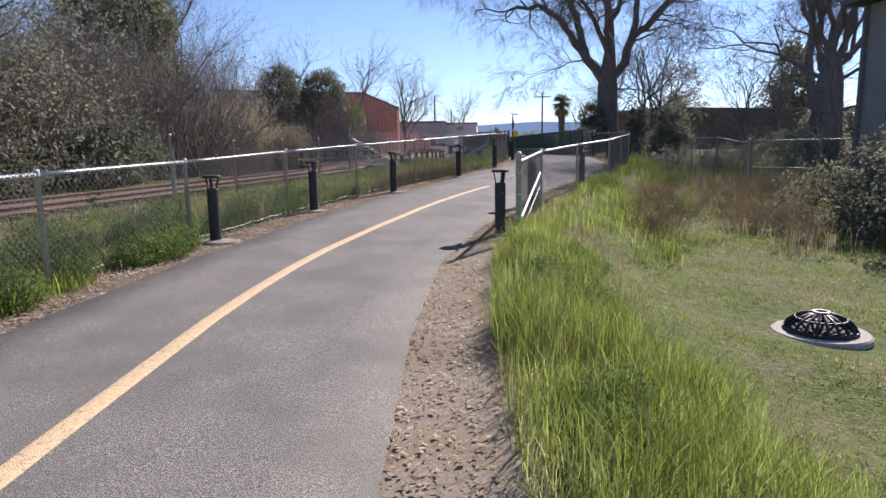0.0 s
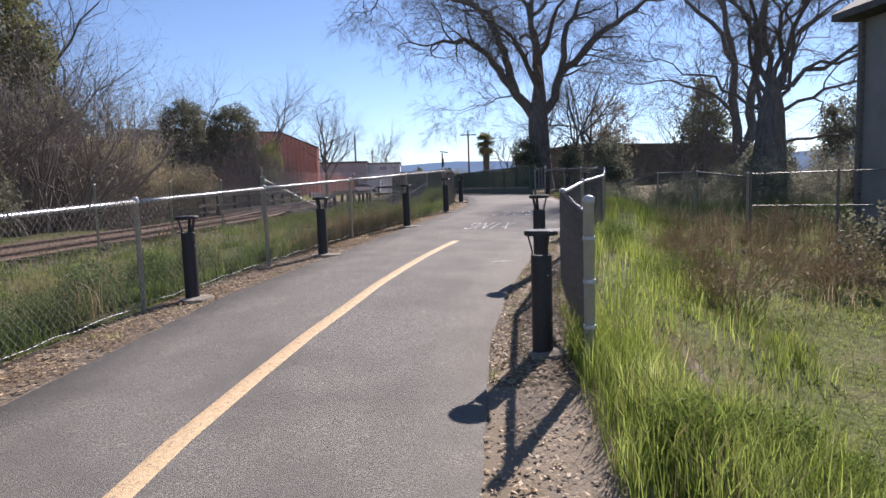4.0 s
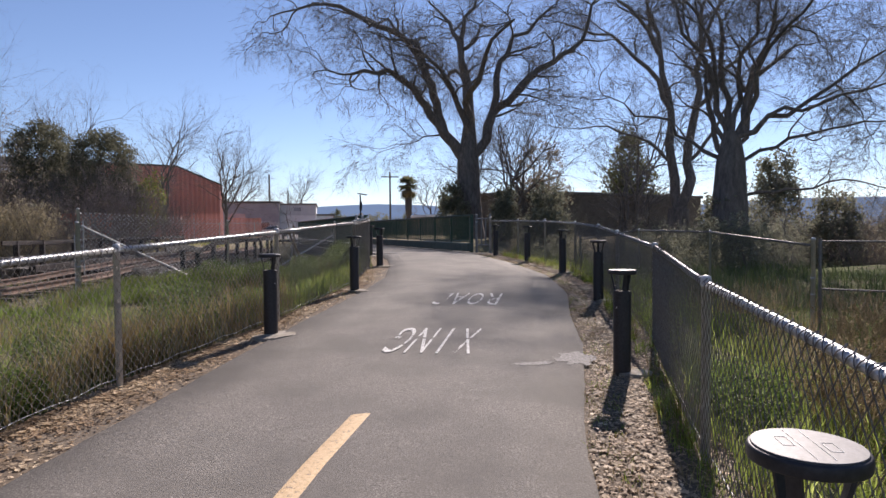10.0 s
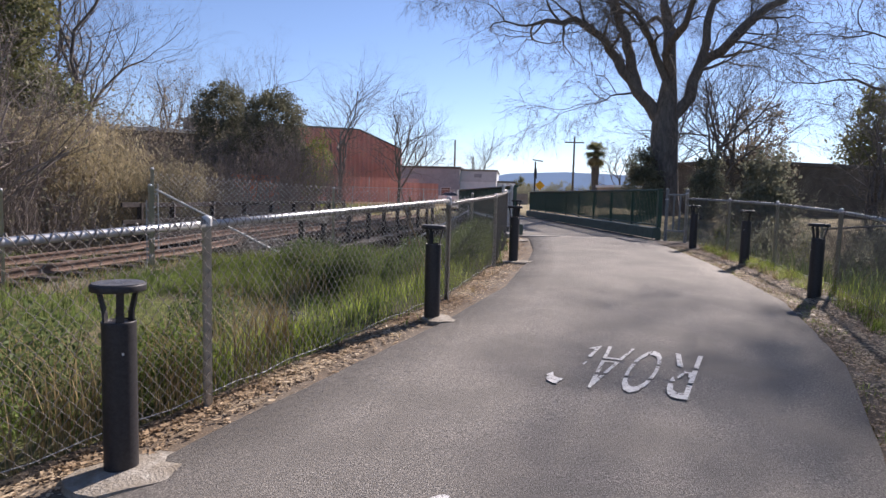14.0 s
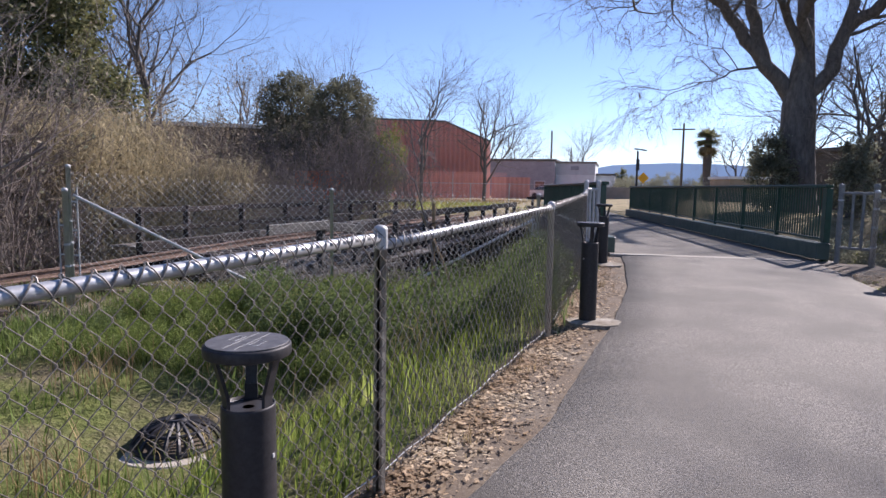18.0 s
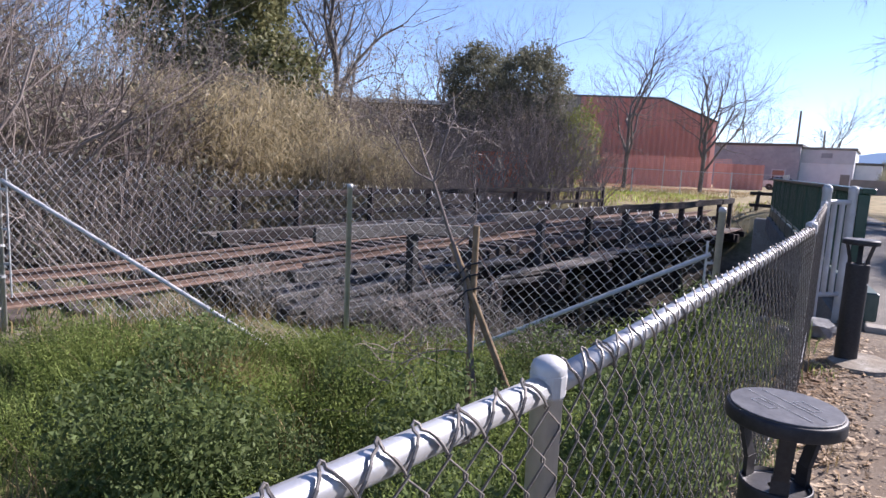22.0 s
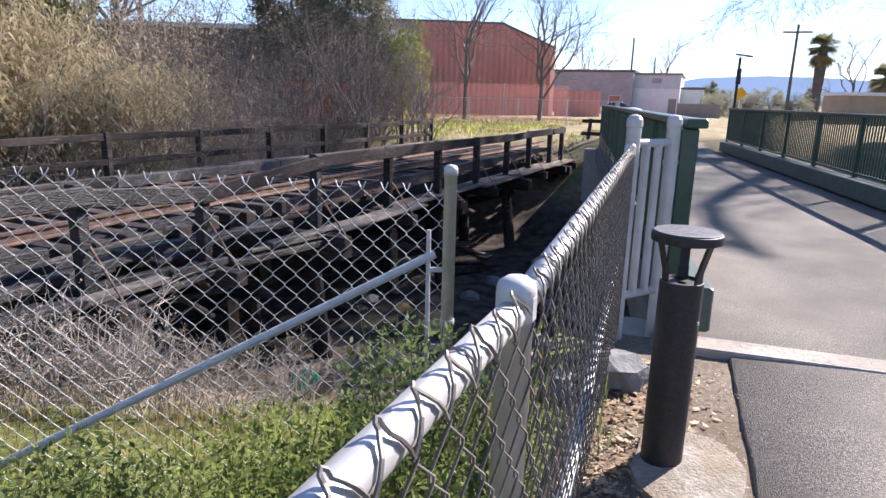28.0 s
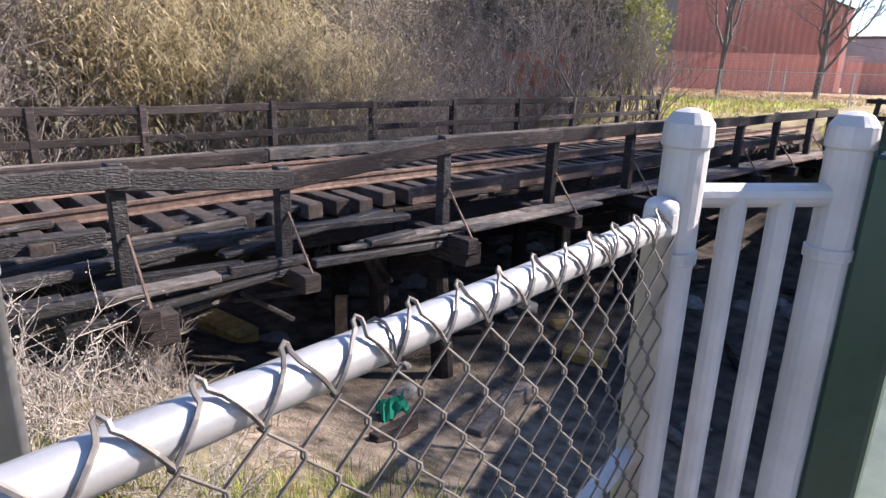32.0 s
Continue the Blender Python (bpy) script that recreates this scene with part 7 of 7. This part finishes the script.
# ---- hills ----
def hills():
    gg = Geo()
    n = 90
    for i in range(n + 1):
        a = radians(-75 + 150 * i / n)
        d = 3300
        x, y = d * math.sin(a), d * math.cos(a)
        t = math.degrees(a)
        h = 60 + 75 * math.exp(-((t - 8) / 9) ** 2) + 70 * math.exp(-((t - 45) / 14) ** 2) + 30 * math.exp(-((t - 24) / 8) ** 2) + 16 * noise.noise(Vector((i * 0.35, 3.1, 0))) + 8 * noise.noise(Vector((i * 1.1, 7.1, 0)))
        gg.v += [(x, y, -30), (x, y, max(h, 8))]
        if i:
            gg.f.append((2 * i - 2, 2 * i, 2 * i + 1, 2 * i - 1))
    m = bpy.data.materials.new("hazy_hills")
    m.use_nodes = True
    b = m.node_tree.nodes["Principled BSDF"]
    # distance haze is put into a blue base and a faint glow
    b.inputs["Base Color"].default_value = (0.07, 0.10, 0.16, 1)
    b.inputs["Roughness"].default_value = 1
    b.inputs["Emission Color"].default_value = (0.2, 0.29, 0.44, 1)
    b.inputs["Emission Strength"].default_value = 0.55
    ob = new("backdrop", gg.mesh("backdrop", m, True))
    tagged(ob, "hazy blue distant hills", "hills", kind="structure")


hills()


# ---- house at the east ----
house = thing("house", (13.85, 22.3, on_ground(13.85, 22.3)), "grey two-storey house corner with a deep pitched eave in shade", "house")
part("wall", Geo().box((4.6, -4.5, 2.9), (9.2, 9.0, 6.2)), GREYMETAL, house)
roof = Geo()
roof.add([(-0.6, 0.6, 6.05), (9.8, 0.6, 6.05), (9.8, -9.6, 6.05), (-0.6, -9.6, 6.05), (4.6, 0.6, 9.2), (4.6, -9.6, 9.2), (-0.6, 0.6, 6.25), (9.8, 0.6, 6.25), (9.8, -9.6, 6.25), (-0.6, -9.6, 6.25)],
         [(3, 2, 1, 0), (0, 1, 7, 6), (1, 2, 8, 7), (2, 3, 9, 8), (3, 0, 6, 9), (6, 4, 5, 9), (7, 8, 5, 4), (6, 7, 4), (8, 9, 5)])
part("roof", roof, ROOFDARK, house)
part("corner_post", Geo().box((-0.06, 0.06, 2.9), (0.14, 0.14, 6.1), bevel=0.01), GREY_BOARD, house)
for yy, z in ((-1.9, 2.9), (-1.9, 5.1), (-5.2, 2.9)):
    win = part("window", Geo().box((-0.03, yy, z), (0.08, 1.3, 1.2)), GREY_BOARD, house)
    part("pane", Geo().box((-0.075, yy, z), (0.03, 1.1, 1.0)), GLASS, win)


# ---- drains with domed grates ----
def drain(x, y, z, s=1.0):
    th = thing("storm_drain", (x, y, z), "black cast-iron domed drain grate on a concrete ring", "drain", "domed drains")
    part("ring", Geo().lathe([(0.52 * s, -0.25), (0.52 * s, 0.04), (0.5 * s, 0.06), (0.36 * s, 0.06), (0.34 * s, 0.03)], 36), CONCRETE, th, "pale concrete ring")
    part("pit", Geo().lathe([(0.355 * s, 0.03), (0.35 * s, 0.064)], 24), EARTH, th)
    n = 20
    for k in range(n):
        a = 2 * math.pi * k / n
        pts = []
        for j in range(7):
            e = radians(4 + 76 * j / 6)
            pts.append((0.37 * s * math.cos(e) * math.cos(a), 0.37 * s * math.cos(e) * math.sin(a), 0.05 + 0.22 * s * math.sin(e)))
        part("rib", Geo().tube(pts, 0.019 * s, 5), BOLLARD, th)
    for e, r in ((8, 0.022), (45, 0.014), (78, 0.03)):
        er = radians(e)
        pts = [(0.37 * s * math.cos(er) * math.cos(2 * math.pi * i / 28), 0.37 * s * math.cos(er) * math.sin(2 * math.pi * i / 28), 0.05 + 0.22 * s * math.sin(er)) for i in range(29)]
        part("hoop", Geo().tube(pts, r * s, 6, False), BOLLARD, th)
    return th


drain(4.1, 7.7, on_ground(4.1, 7.7) - 0.02, 0.95)
drain(-0.46, 26.0, on_ground(-0.46, 26.0) - 0.05, 0.95)

for x, y, s, rz in ((-14.8, 17.0, 0.62, 40), (-15.5, 12.5, 0.68, 160), (-16.5, 21.5, 0.7, 250)):
    copy_thing(b3, pose(x, y, on_ground(x, y), 0, 12, rz) @ Matrix.Scale(s, 4))

# brush behind the eastern fence
for x, y, s, rz in ((14.0, 44.5, 0.9, 10), (16.5, 46.5, 1.1, 80), (19.0, 43.0, 1.0, 150), (22.0, 45.5, 1.25, 220), (17.0, 40.0, 0.8, 300), (13.2, 39.0, 0.7, 40), (21.0, 39.0, 0.9, 110), (25.0, 41.0, 1.2, 190), (12.4, 47.5, 0.9, 250), (15.0, 35.5, 0.7, 20), (18.5, 34.0, 0.8, 100), (30.0, 44.0, 1.3, 60), (34.0, 48.0, 1.4, 140), (9.5, 112, 0.9, 0), (11.5, 118, 1.1, 50), (13.5, 112, 0.9, 100), (16.0, 115, 1.2, 150), (18.0, 108, 0.9, 200), (8.6, 125, 1.0, 250), (7.0, 140, 1.2, 20)):
    copy_thing(grey_bush, pose(x, y, on_ground(x, y), 0, 0, rz) @ Matrix.Scale(s, 4))
for x, y, s, rz in ((15.6, 50.5, 0.62, 0), (18.8, 48.5, 0.55, 120), (24.0, 47.0, 0.7, 60)):
    copy_thing(lime_bush, pose(x, y, on_ground(x, y), 0, 0, rz) @ Matrix.Scale(s, 4))


# ---- stakes, sapling, rocks, netting and small things ----
def stake(p, q, w, label, mat=STAKEWOOD):
    p, q = Vector(p), Vector(q)
    gg = Geo().tube([Vector(), (q - p) * 0.5, q - p], [w * 0.5, w * 0.47, w * 0.45], 12) if "round" in label else Geo().beam(Vector(), q - p, w, w * 0.8, 0.006)
    ob = new("wooden_stake", gg.mesh("wooden_stake", mat))
    ob.location = p
    tagged(ob, label, "stake")


stake((0.91, 29.68, 0.1), (0.9, 29.69, 1.97), 0.05, "upright round wooden tree stake")
stake((1.46, 29.87, 0.15), (0.75, 29.62, 1.84), 0.052, "leaning round wooden tree stake")
stake((-2.85, 36.95, -2.1), (-2.95, 37.06, -0.74), 0.16, "pale upright stump of a sawn timber", STAKEWOOD)
stake((-2.2, 42.0, -2.1), (-2.35, 42.15, -0.5), 0.14, "pale broken timber standing in the creek bed", STAKEWOOD)
bare_tree("sapling", (1.03, 29.62, 0.2), "slender pale bare sapling tied to two stakes", [(0, 0, -0.1), (-0.04, 0, 0.6), (-0.18, 0.02, 1.4), (-0.33, -0.2, 2.06)], [0.022, 0.018, 0.014, 0.01],
          [(1.0, 2.6, 0.55, 0.75, 0.008), (1.0, 3.4, 0.5, 0.7, 0.007), (1.0, 1.7, 1.2, 0.55, 0.007), (1.0, 0.3, 1.0, 0.4, 0.006), (0.78, 0.6, 0.7, 0.45, 0.006), (0.45, 3.3, -0.1, 0.9, 0.006), (0.38, 2.7, -0.15, 0.8, 0.006), (0.55, 3.9, 0.1, 0.5, 0.005)],
          2, (4, 3), 0.5, 0.02, 0.03, 131, twig_mat=BRUSH, bark=BRUSH)
tie_geo = Geo()
for zz in (1.52, 1.62, 1.7):
    tie_geo.tube([(0.8, 29.6, zz - 0.1), (0.88, 29.63, zz), (0.95, 29.68, zz + 0.02), (0.9, 29.74, zz + 0.01), (0.82, 29.66, zz - 0.08)], 0.007, 6)
tagged(part("rubber_tie", tie_geo, BOLLARD), "black rubber strap round a tree stake", "strap")



def rock(x, y, z, s, seed):
    rng = random.Random(seed)
    bm = bmesh.new()
    bmesh.ops.create_icosphere(bm, subdivisions=2, radius=1)
    for v in bm.verts:
        n = noise.noise(v.co * 1.3 + Vector((seed * 3.1, 0, 0)))
        v.co = v.co * (1 + 0.45 * n)
        v.co.x, v.co.y, v.co.z = v.co.x * s, v.co.y * s * 0.8, v.co.z * s * 0.6
    me = bpy.data.meshes.new("rock")
    bm.to_mesh(me)
    bm.free()
    me.materials.append(ROCK)
    ob = new("rock", me)
    ob.location, ob.rotation_euler = (x, y, z), (0, 0, rng.uniform(0, 6))
    tagged(ob, "grey angular riprap rock on the bank", "rock", "riprap rocks")


rr = random.Random(77)
for k in range(95):
    u = rr.random()
    x, y = 2.6 - 1.5 * u + rr.uniform(-0.2, 0.2), 32.2 + 0.6 * u + rr.uniform(-0.4, 1.0)
    rock(x, y, on_ground(x, y) + 0.03, rr.uniform(0.05, 0.12), k)
rock(3.0, 32.25, 1.08, 0.17, 91)
for k in range(26):
    x, y = rr.uniform(-6, 2), rr.uniform(37, 47)
    rock(x, y, on_ground(x, y), rr.uniform(0.1, 0.32), 100 + k)


def debris():
    """Fallen timbers in the creek bed."""
    for k in range(26):
        x, y = rr.uniform(-6, 1.8), rr.uniform(35.5, 47)
        z = on_ground(x, y) + 0.08
        a, L = rr.uniform(0, 6.28), rr.uniform(0.7, 2.6)
        gg = Geo().beam((-L / 2, 0, 0), (L / 2, 0, 0), rr.uniform(0.1, 0.25), rr.uniform(0.06, 0.2), 0.012)
        ob = new("fallen_timber", gg.mesh("fallen_timber", TIMBER if rr.random() < 0.6 else GREY_BOARD))
        ob.location, ob.rotation_euler = (x, y, z), (rr.uniform(-0.1, 0.1), rr.uniform(-0.15, 0.15), a)
        tagged(ob, "burnt fallen timber lying in the creek bed", "timber", "fallen timbers")


debris()


def net(name, a, b, z0, h, step, mat, label, w=0.03):
    a, b = Vector(a), Vector(b)
    d = b - a
    n = int(d.length / step)
    gg = Geo()
    up = Vector((0, 0, 1))
    u = d.normalized()
    for i in range(n + 1):
        p = a + d * (i / n)
        zz = z0
        gg.add([p + u * -w / 2 + up * zz, p + u * w / 2 + up * zz, p + u * w / 2 + up * (zz + h), p - u * w / 2 + up * (zz + h)], [(0, 1, 2, 3)])
    m = int(h / step)
    nn = Vector((u.y, -u.x, 0)) * 0.004
    for j in range(m + 1):
        z = z0 + h * j / m
        gg.add([a + nn + up * (z - w / 2), b + nn + up * (z - w / 2), b + nn + up * (z + w / 2), a + nn + up * (z + w / 2)], [(0, 1, 2, 3)])
    th = thing(name, a, label, "netting")
    gg.v = [(Vector(p) - a) for p in gg.v]
    part("mesh_panel", gg, mat, th)
    for i in range(0, n + 1, max(1, int(3 / step))):
        p = d * (i / n)
        part("post", Geo().tube([p + up * (z0 - 0.2), p + up * (z0 + h + 0.1)], 0.03, 6), GALV, th)


net("safety_netting", (-11.9, 53.0, 0), (-9.4, 54.2, 0), 1.0, 1.9, 0.09, ORANGE_NET, "orange plastic safety netting behind the bushes", 0.055)
net("safety_netting", (-18, 70.5, 0), (-3.0, 77.0, 0), 0.95, 2.5, 0.16, PINK_NET, "faded red plastic netting before the warehouse", 0.022)


def timber_barrier(x, y, z):
    th = thing("timber_barrier", (x, y, z), "low dark timber barrier past the trestle", "barrier")
    for o in (-0.75, 0.75):
        part("post", Geo().beam((o, 0, -0.2), (o + 0.08, 0, 1.0), 0.14, 0.14, 0.01), TIMBER, th)
    for zz in (0.9, 0.4):
        part("rail", Geo().beam((-1.0, -0.1, zz), (1.0, -0.1, zz), 0.07, 0.14, 0.01), TIMBER, th)


timber_barrier(1.35, 55.5, 0.75)


def field_gate(p, q, h, label):
    p, q = Vector(p), Vector(q)
    th = thing("field_fence", p, label, "fence")
    n = max(1, int((q - p).length / 2.6))
    for i in range(n + 1):
        o = (q - p) * (i / n)
        part("post", Geo().tube([o + Vector((0, 0, -0.3)), o + Vector((0, 0, h))], 0.035, 8), GALV, th)
    part("top_wire", Geo().tube([Vector((0, 0, h - 0.05)), q - p + Vector((0, 0, h - 0.05))], 0.02, 6), GALV, th)
    v, f = chain_mesh((0, 0, 0), q - p, 0.1, h - 0.05, 0.004, 0.12, twist=False)
    ob = new("chain_link", raw_mesh("chain_link", v, f, WIRE_NEW))
    ob.parent = th


field_gate((-12, 62, 1.0), (1.0, 66.5, 1.0), 1.5, "thin chain-link fence across the dry field")
field_gate((1.0, 66.5, 1.0), (1.6, 58, 1.0), 1.5, "chain-link gate panel beside the path")
BACK = [(9.9, 21.65), (10.3, 25.0), (10.9, 29.0), (11.5, 34.0)]
build_fence("back_fence", [(x, y, on_ground(x, y)) for x, y in BACK], 1.55, "tall weathered chain-link fence under the trees", low_wire=False, cell=0.06, wire_r=0.002, rail_mat=WIRE)
rail_f = thing("rail_fence", (9.9, 21.5, on_ground(9.9, 21.5)), "two-rail pipe fence beside the house", "fence")
for k in range(3):
    part("post", Geo().tube([(k * 1.35, -k * 1.5, -0.3), (k * 1.35, -k * 1.5, 1.65)], 0.03, 8), WIRE, rail_f)
for z in (0.75, 1.6):
    part("rail", Geo().tube([(0, 0, z), (2.7, -3.0, z)], 0.018, 8), WIRE, rail_f)


# ---- pale spills and patches on the asphalt ----
def spill(x, y, rx, ry, rz, seed, label):
    """A thin ragged film of dried cement: small flakes kept where it holds together."""
    c, sn, st = math.cos(rz), math.sin(rz), 0.012
    crown = lambda px, py: max(0.0, 1 - (2 * (px - left_edge(py)) / (right_edge(py) - left_edge(py)) - 1) ** 2)
    gg = Geo()
    nx, ny = int(1.3 * rx / st), int(1.3 * ry / st)
    held = set()
    for i in range(-nx, nx + 1):
        for j in range(-ny, ny + 1):
            q = Vector((i * st * 9, j * st * 14, seed * 3.7))
            if 1.15 - math.hypot(i * st / rx, j * st / ry) + 0.7 * noise.noise(q) + 0.35 * noise.noise(q * 3.1) > 0.12:
                held.add((i, j))
    joined, edge = set(), [min(held, key=lambda c: abs(c[0]) + abs(c[1]))]
    while edge:
        i, j = edge.pop()
        if (i, j) in held and (i, j) not in joined:
            joined.add((i, j))
            edge += [(i + 1, j), (i - 1, j), (i, j + 1), (i, j - 1)]
    corner = {}
    for i, j in sorted(joined):
        face = []
        for key in ((i, j), (i + 1, j), (i + 1, j + 1), (i, j + 1)):
            if key not in corner:
                a, b = (key[0] - 0.5) * st, (key[1] - 0.5) * st
                px, py = a * c - b * sn, a * sn + b * c
                corner[key] = len(gg.v)
                gg.v.append((px, py, float(g(y + py) - g(y)) + 0.025 * crown(x + px, y + py) + 0.0025))
            face.append(corner[key])
        gg.f.append(tuple(face))
    ob = new("concrete_spill", gg.mesh("concrete_spill", SPILL))
    ob.location = (x, y, float(g(y)))
    tagged(ob, label, "stain")


spill(1.45, 14.42, 0.16, 0.06, 0.2, 3, "small pale cement spill on the asphalt")
spill(3.4, 17.95, 0.24, 0.18, 0.9, 5, "pale cement spill at the asphalt edge")
spill(2.92, 17.86, 0.2, 0.05, 0.1, 7, "thin pale cement smear on the asphalt")


# ---- pale dry weeds at the creek fence ----
PALE = material("pale_dry_weed", [(0.3, (0.2, 0.175, 0.155)), (0.7, (0.38, 0.34, 0.3))], 3, 0.9, bump=0)
w1 = thicket("dry_weed", (-0.5, 32.7, on_ground(-0.5, 32.7)), "pale dry bushy weed on the creek bank", 0.35, 0.95, 16, PALE, PALE, 500, 0.012, 141, 0.4, "weed", (4, 4))
for x, y, s, rz in ((-1.1, 32.6, 0.9, 40), (-0.1, 33.1, 0.8, 110), (-1.7, 32.3, 1.0, 200), (0.5, 33.2, 0.7, 300), (-2.4, 32.0, 0.9, 10), (-0.8, 33.4, 0.8, 70), (-3.2, 31.4, 0.9, 150), (-1.5, 33.2, 0.7, 250)):
    copy_thing(w1, pose(x, y, on_ground(x, y), 0, 0, rz) @ Matrix.Scale(s, 4))
sow("tall_grass", 2200, (0.0, 2.4, 32.8, 35.2), 40, 0.16, (0.12, 0.4), 0.004, 0.5, GRASS_BRIGHT, "green grass clumps at the bank foot", 151, where=lambda x, y: off_left(x, y) > 0.75)


# ---- small things by the creek ----
def crumpled(name, x, y, z, s, mat, label, category, seed):
    """A crumpled sheet: a grid bent by noise."""
    gg = Geo()
    n = 9
    for i in range(n):
        for j in range(n):
            u, v = (i / (n - 1) - 0.5) * s[0], (j / (n - 1) - 0.5) * s[1]
            w = noise.noise(Vector((u * 7 / s[0] + seed, v * 7 / s[1], 0)))
            gg.v.append((u + 0.05 * w * s[0], v, max(0.0, s[2] * (0.5 + 0.9 * w))))
    gg.f = [(i * n + j, (i + 1) * n + j, (i + 1) * n + j + 1, i * n + j + 1) for i in range(n - 1) for j in range(n - 1)]
    ob = new(name, gg.mesh(name, mat))
    ob.location, ob.rotation_euler = (x, y, z), (0, 0, seed)
    tagged(ob, label, category)


GREEN_RAG = material("green_plastic", [(0.3, (0.01, 0.25, 0.16)), (0.7, (0.02, 0.4, 0.26))], 6, 0.5, bump=0.2)
FOAM_LIT_GROUND = material("foam_lit_ground", [(0.3, (0.2, 0.14, 0.06)), (0.5, (0.42, 0.28, 0.1)), (0.7, (0.55, 0.38, 0.14))], 5, 0.8, bump=0.4)
crumpled("plastic_scrap", -1.33, 36.46, on_ground(-1.33, 36.46) + 0.02, (0.34, 0.26, 0.3), GREEN_RAG, "crumpled bright green plastic scrap on the sand", "litter", 1.2)
# the long block under the first bay paints sunlit ground behind it
for x, y, z, sz, rz in ((-0.7, 40.1, -1.95, (0.7, 0.3, 0.22), 0.4), (-5.2, 36.6, -1.95, (1.1, 0.4, 0.3), 0.1), (-1.6, 40.9, -1.95, (0.4, 0.3, 0.12), 1.0)):
    ob = new("yellow_block", Geo().box((0, 0, sz[2] / 2), sz, bevel=0.04).mesh("yellow_block", FOAM_LIT_GROUND))
    ob.location, ob.rotation_euler = (x, y, on_ground(x, y) - 0.03), (0.08, 0.05, rz)
    tagged(ob, "dirty yellow foam block on the creek bed, the longest painted as sunlit ground", "debris", "foam blocks")
leafy_tree("dark_bush", (9.0, 13.2, on_ground(9.0, 13.2)), "dense dark bush in the shade of the house", [(0, 0, 1.0, 1.4, 1.6, 1.2), (1.2, 1.2, 1.2, 1.4, 1.4, 1.3), (-0.6, 1.6, 0.7, 1.0, 1.2, 0.9)], 9000, 0.05, EVERGREEN, 171, 1, 0.06, 4, 24)
sow("dry_grass", 800, (-1.15, -0.45, 28.5, 29.1), 6, 0.1, (0.4, 0.8), 0.004, 0.35, GRASS_DRY, "golden dry grass clump inside the fence", 173)
sow("dry_grass", 900, (-3.0, 0.4, 28.6, 30.4), 30, 0.12, (0.3, 0.7), 0.004, 0.4, GRASS_DRY, "dry grass along the creek fence", 175, where=lambda x, y: y < 30.3 + 0.5 * (x + 0.85))
for x, y, s, rz in ((-3.0, 33.8, 1.0, 30), (-3.6, 33.4, 0.9, 90), (-2.6, 33.9, 0.8, 200), (-4.2, 33.0, 1.0, 130), (-2.0, 34.1, 0.75, 10)):
    copy_thing(w1, pose(x, y, on_ground(x, y), 0, 0, rz) @ Matrix.Scale(s, 4))


# ---- dock and dry weed mounds in the swale ----
dk = thicket("dock_weed", (4.3, 13.2, on_ground(4.3, 13.2)), "russet dry dock stalks in a loose mound", 0.6, 0.9, 26, RUSSET, RUSSET, 900, 0.016, 181, 0.5, "weed", (4, 4))
dr = random.Random(44)
for k in range(22):
    y = dr.uniform(13.0, 22)
    x = right_edge(y) + dr.uniform(2.4, 6.5)
    if x > 10.5 and y < 20.5:
        continue
    copy_thing(dk, pose(x, y, on_ground(x, y), 0, 0, dr.uniform(0, 360)) @ Matrix.Scale(dr.uniform(0.5, 0.95), 4))
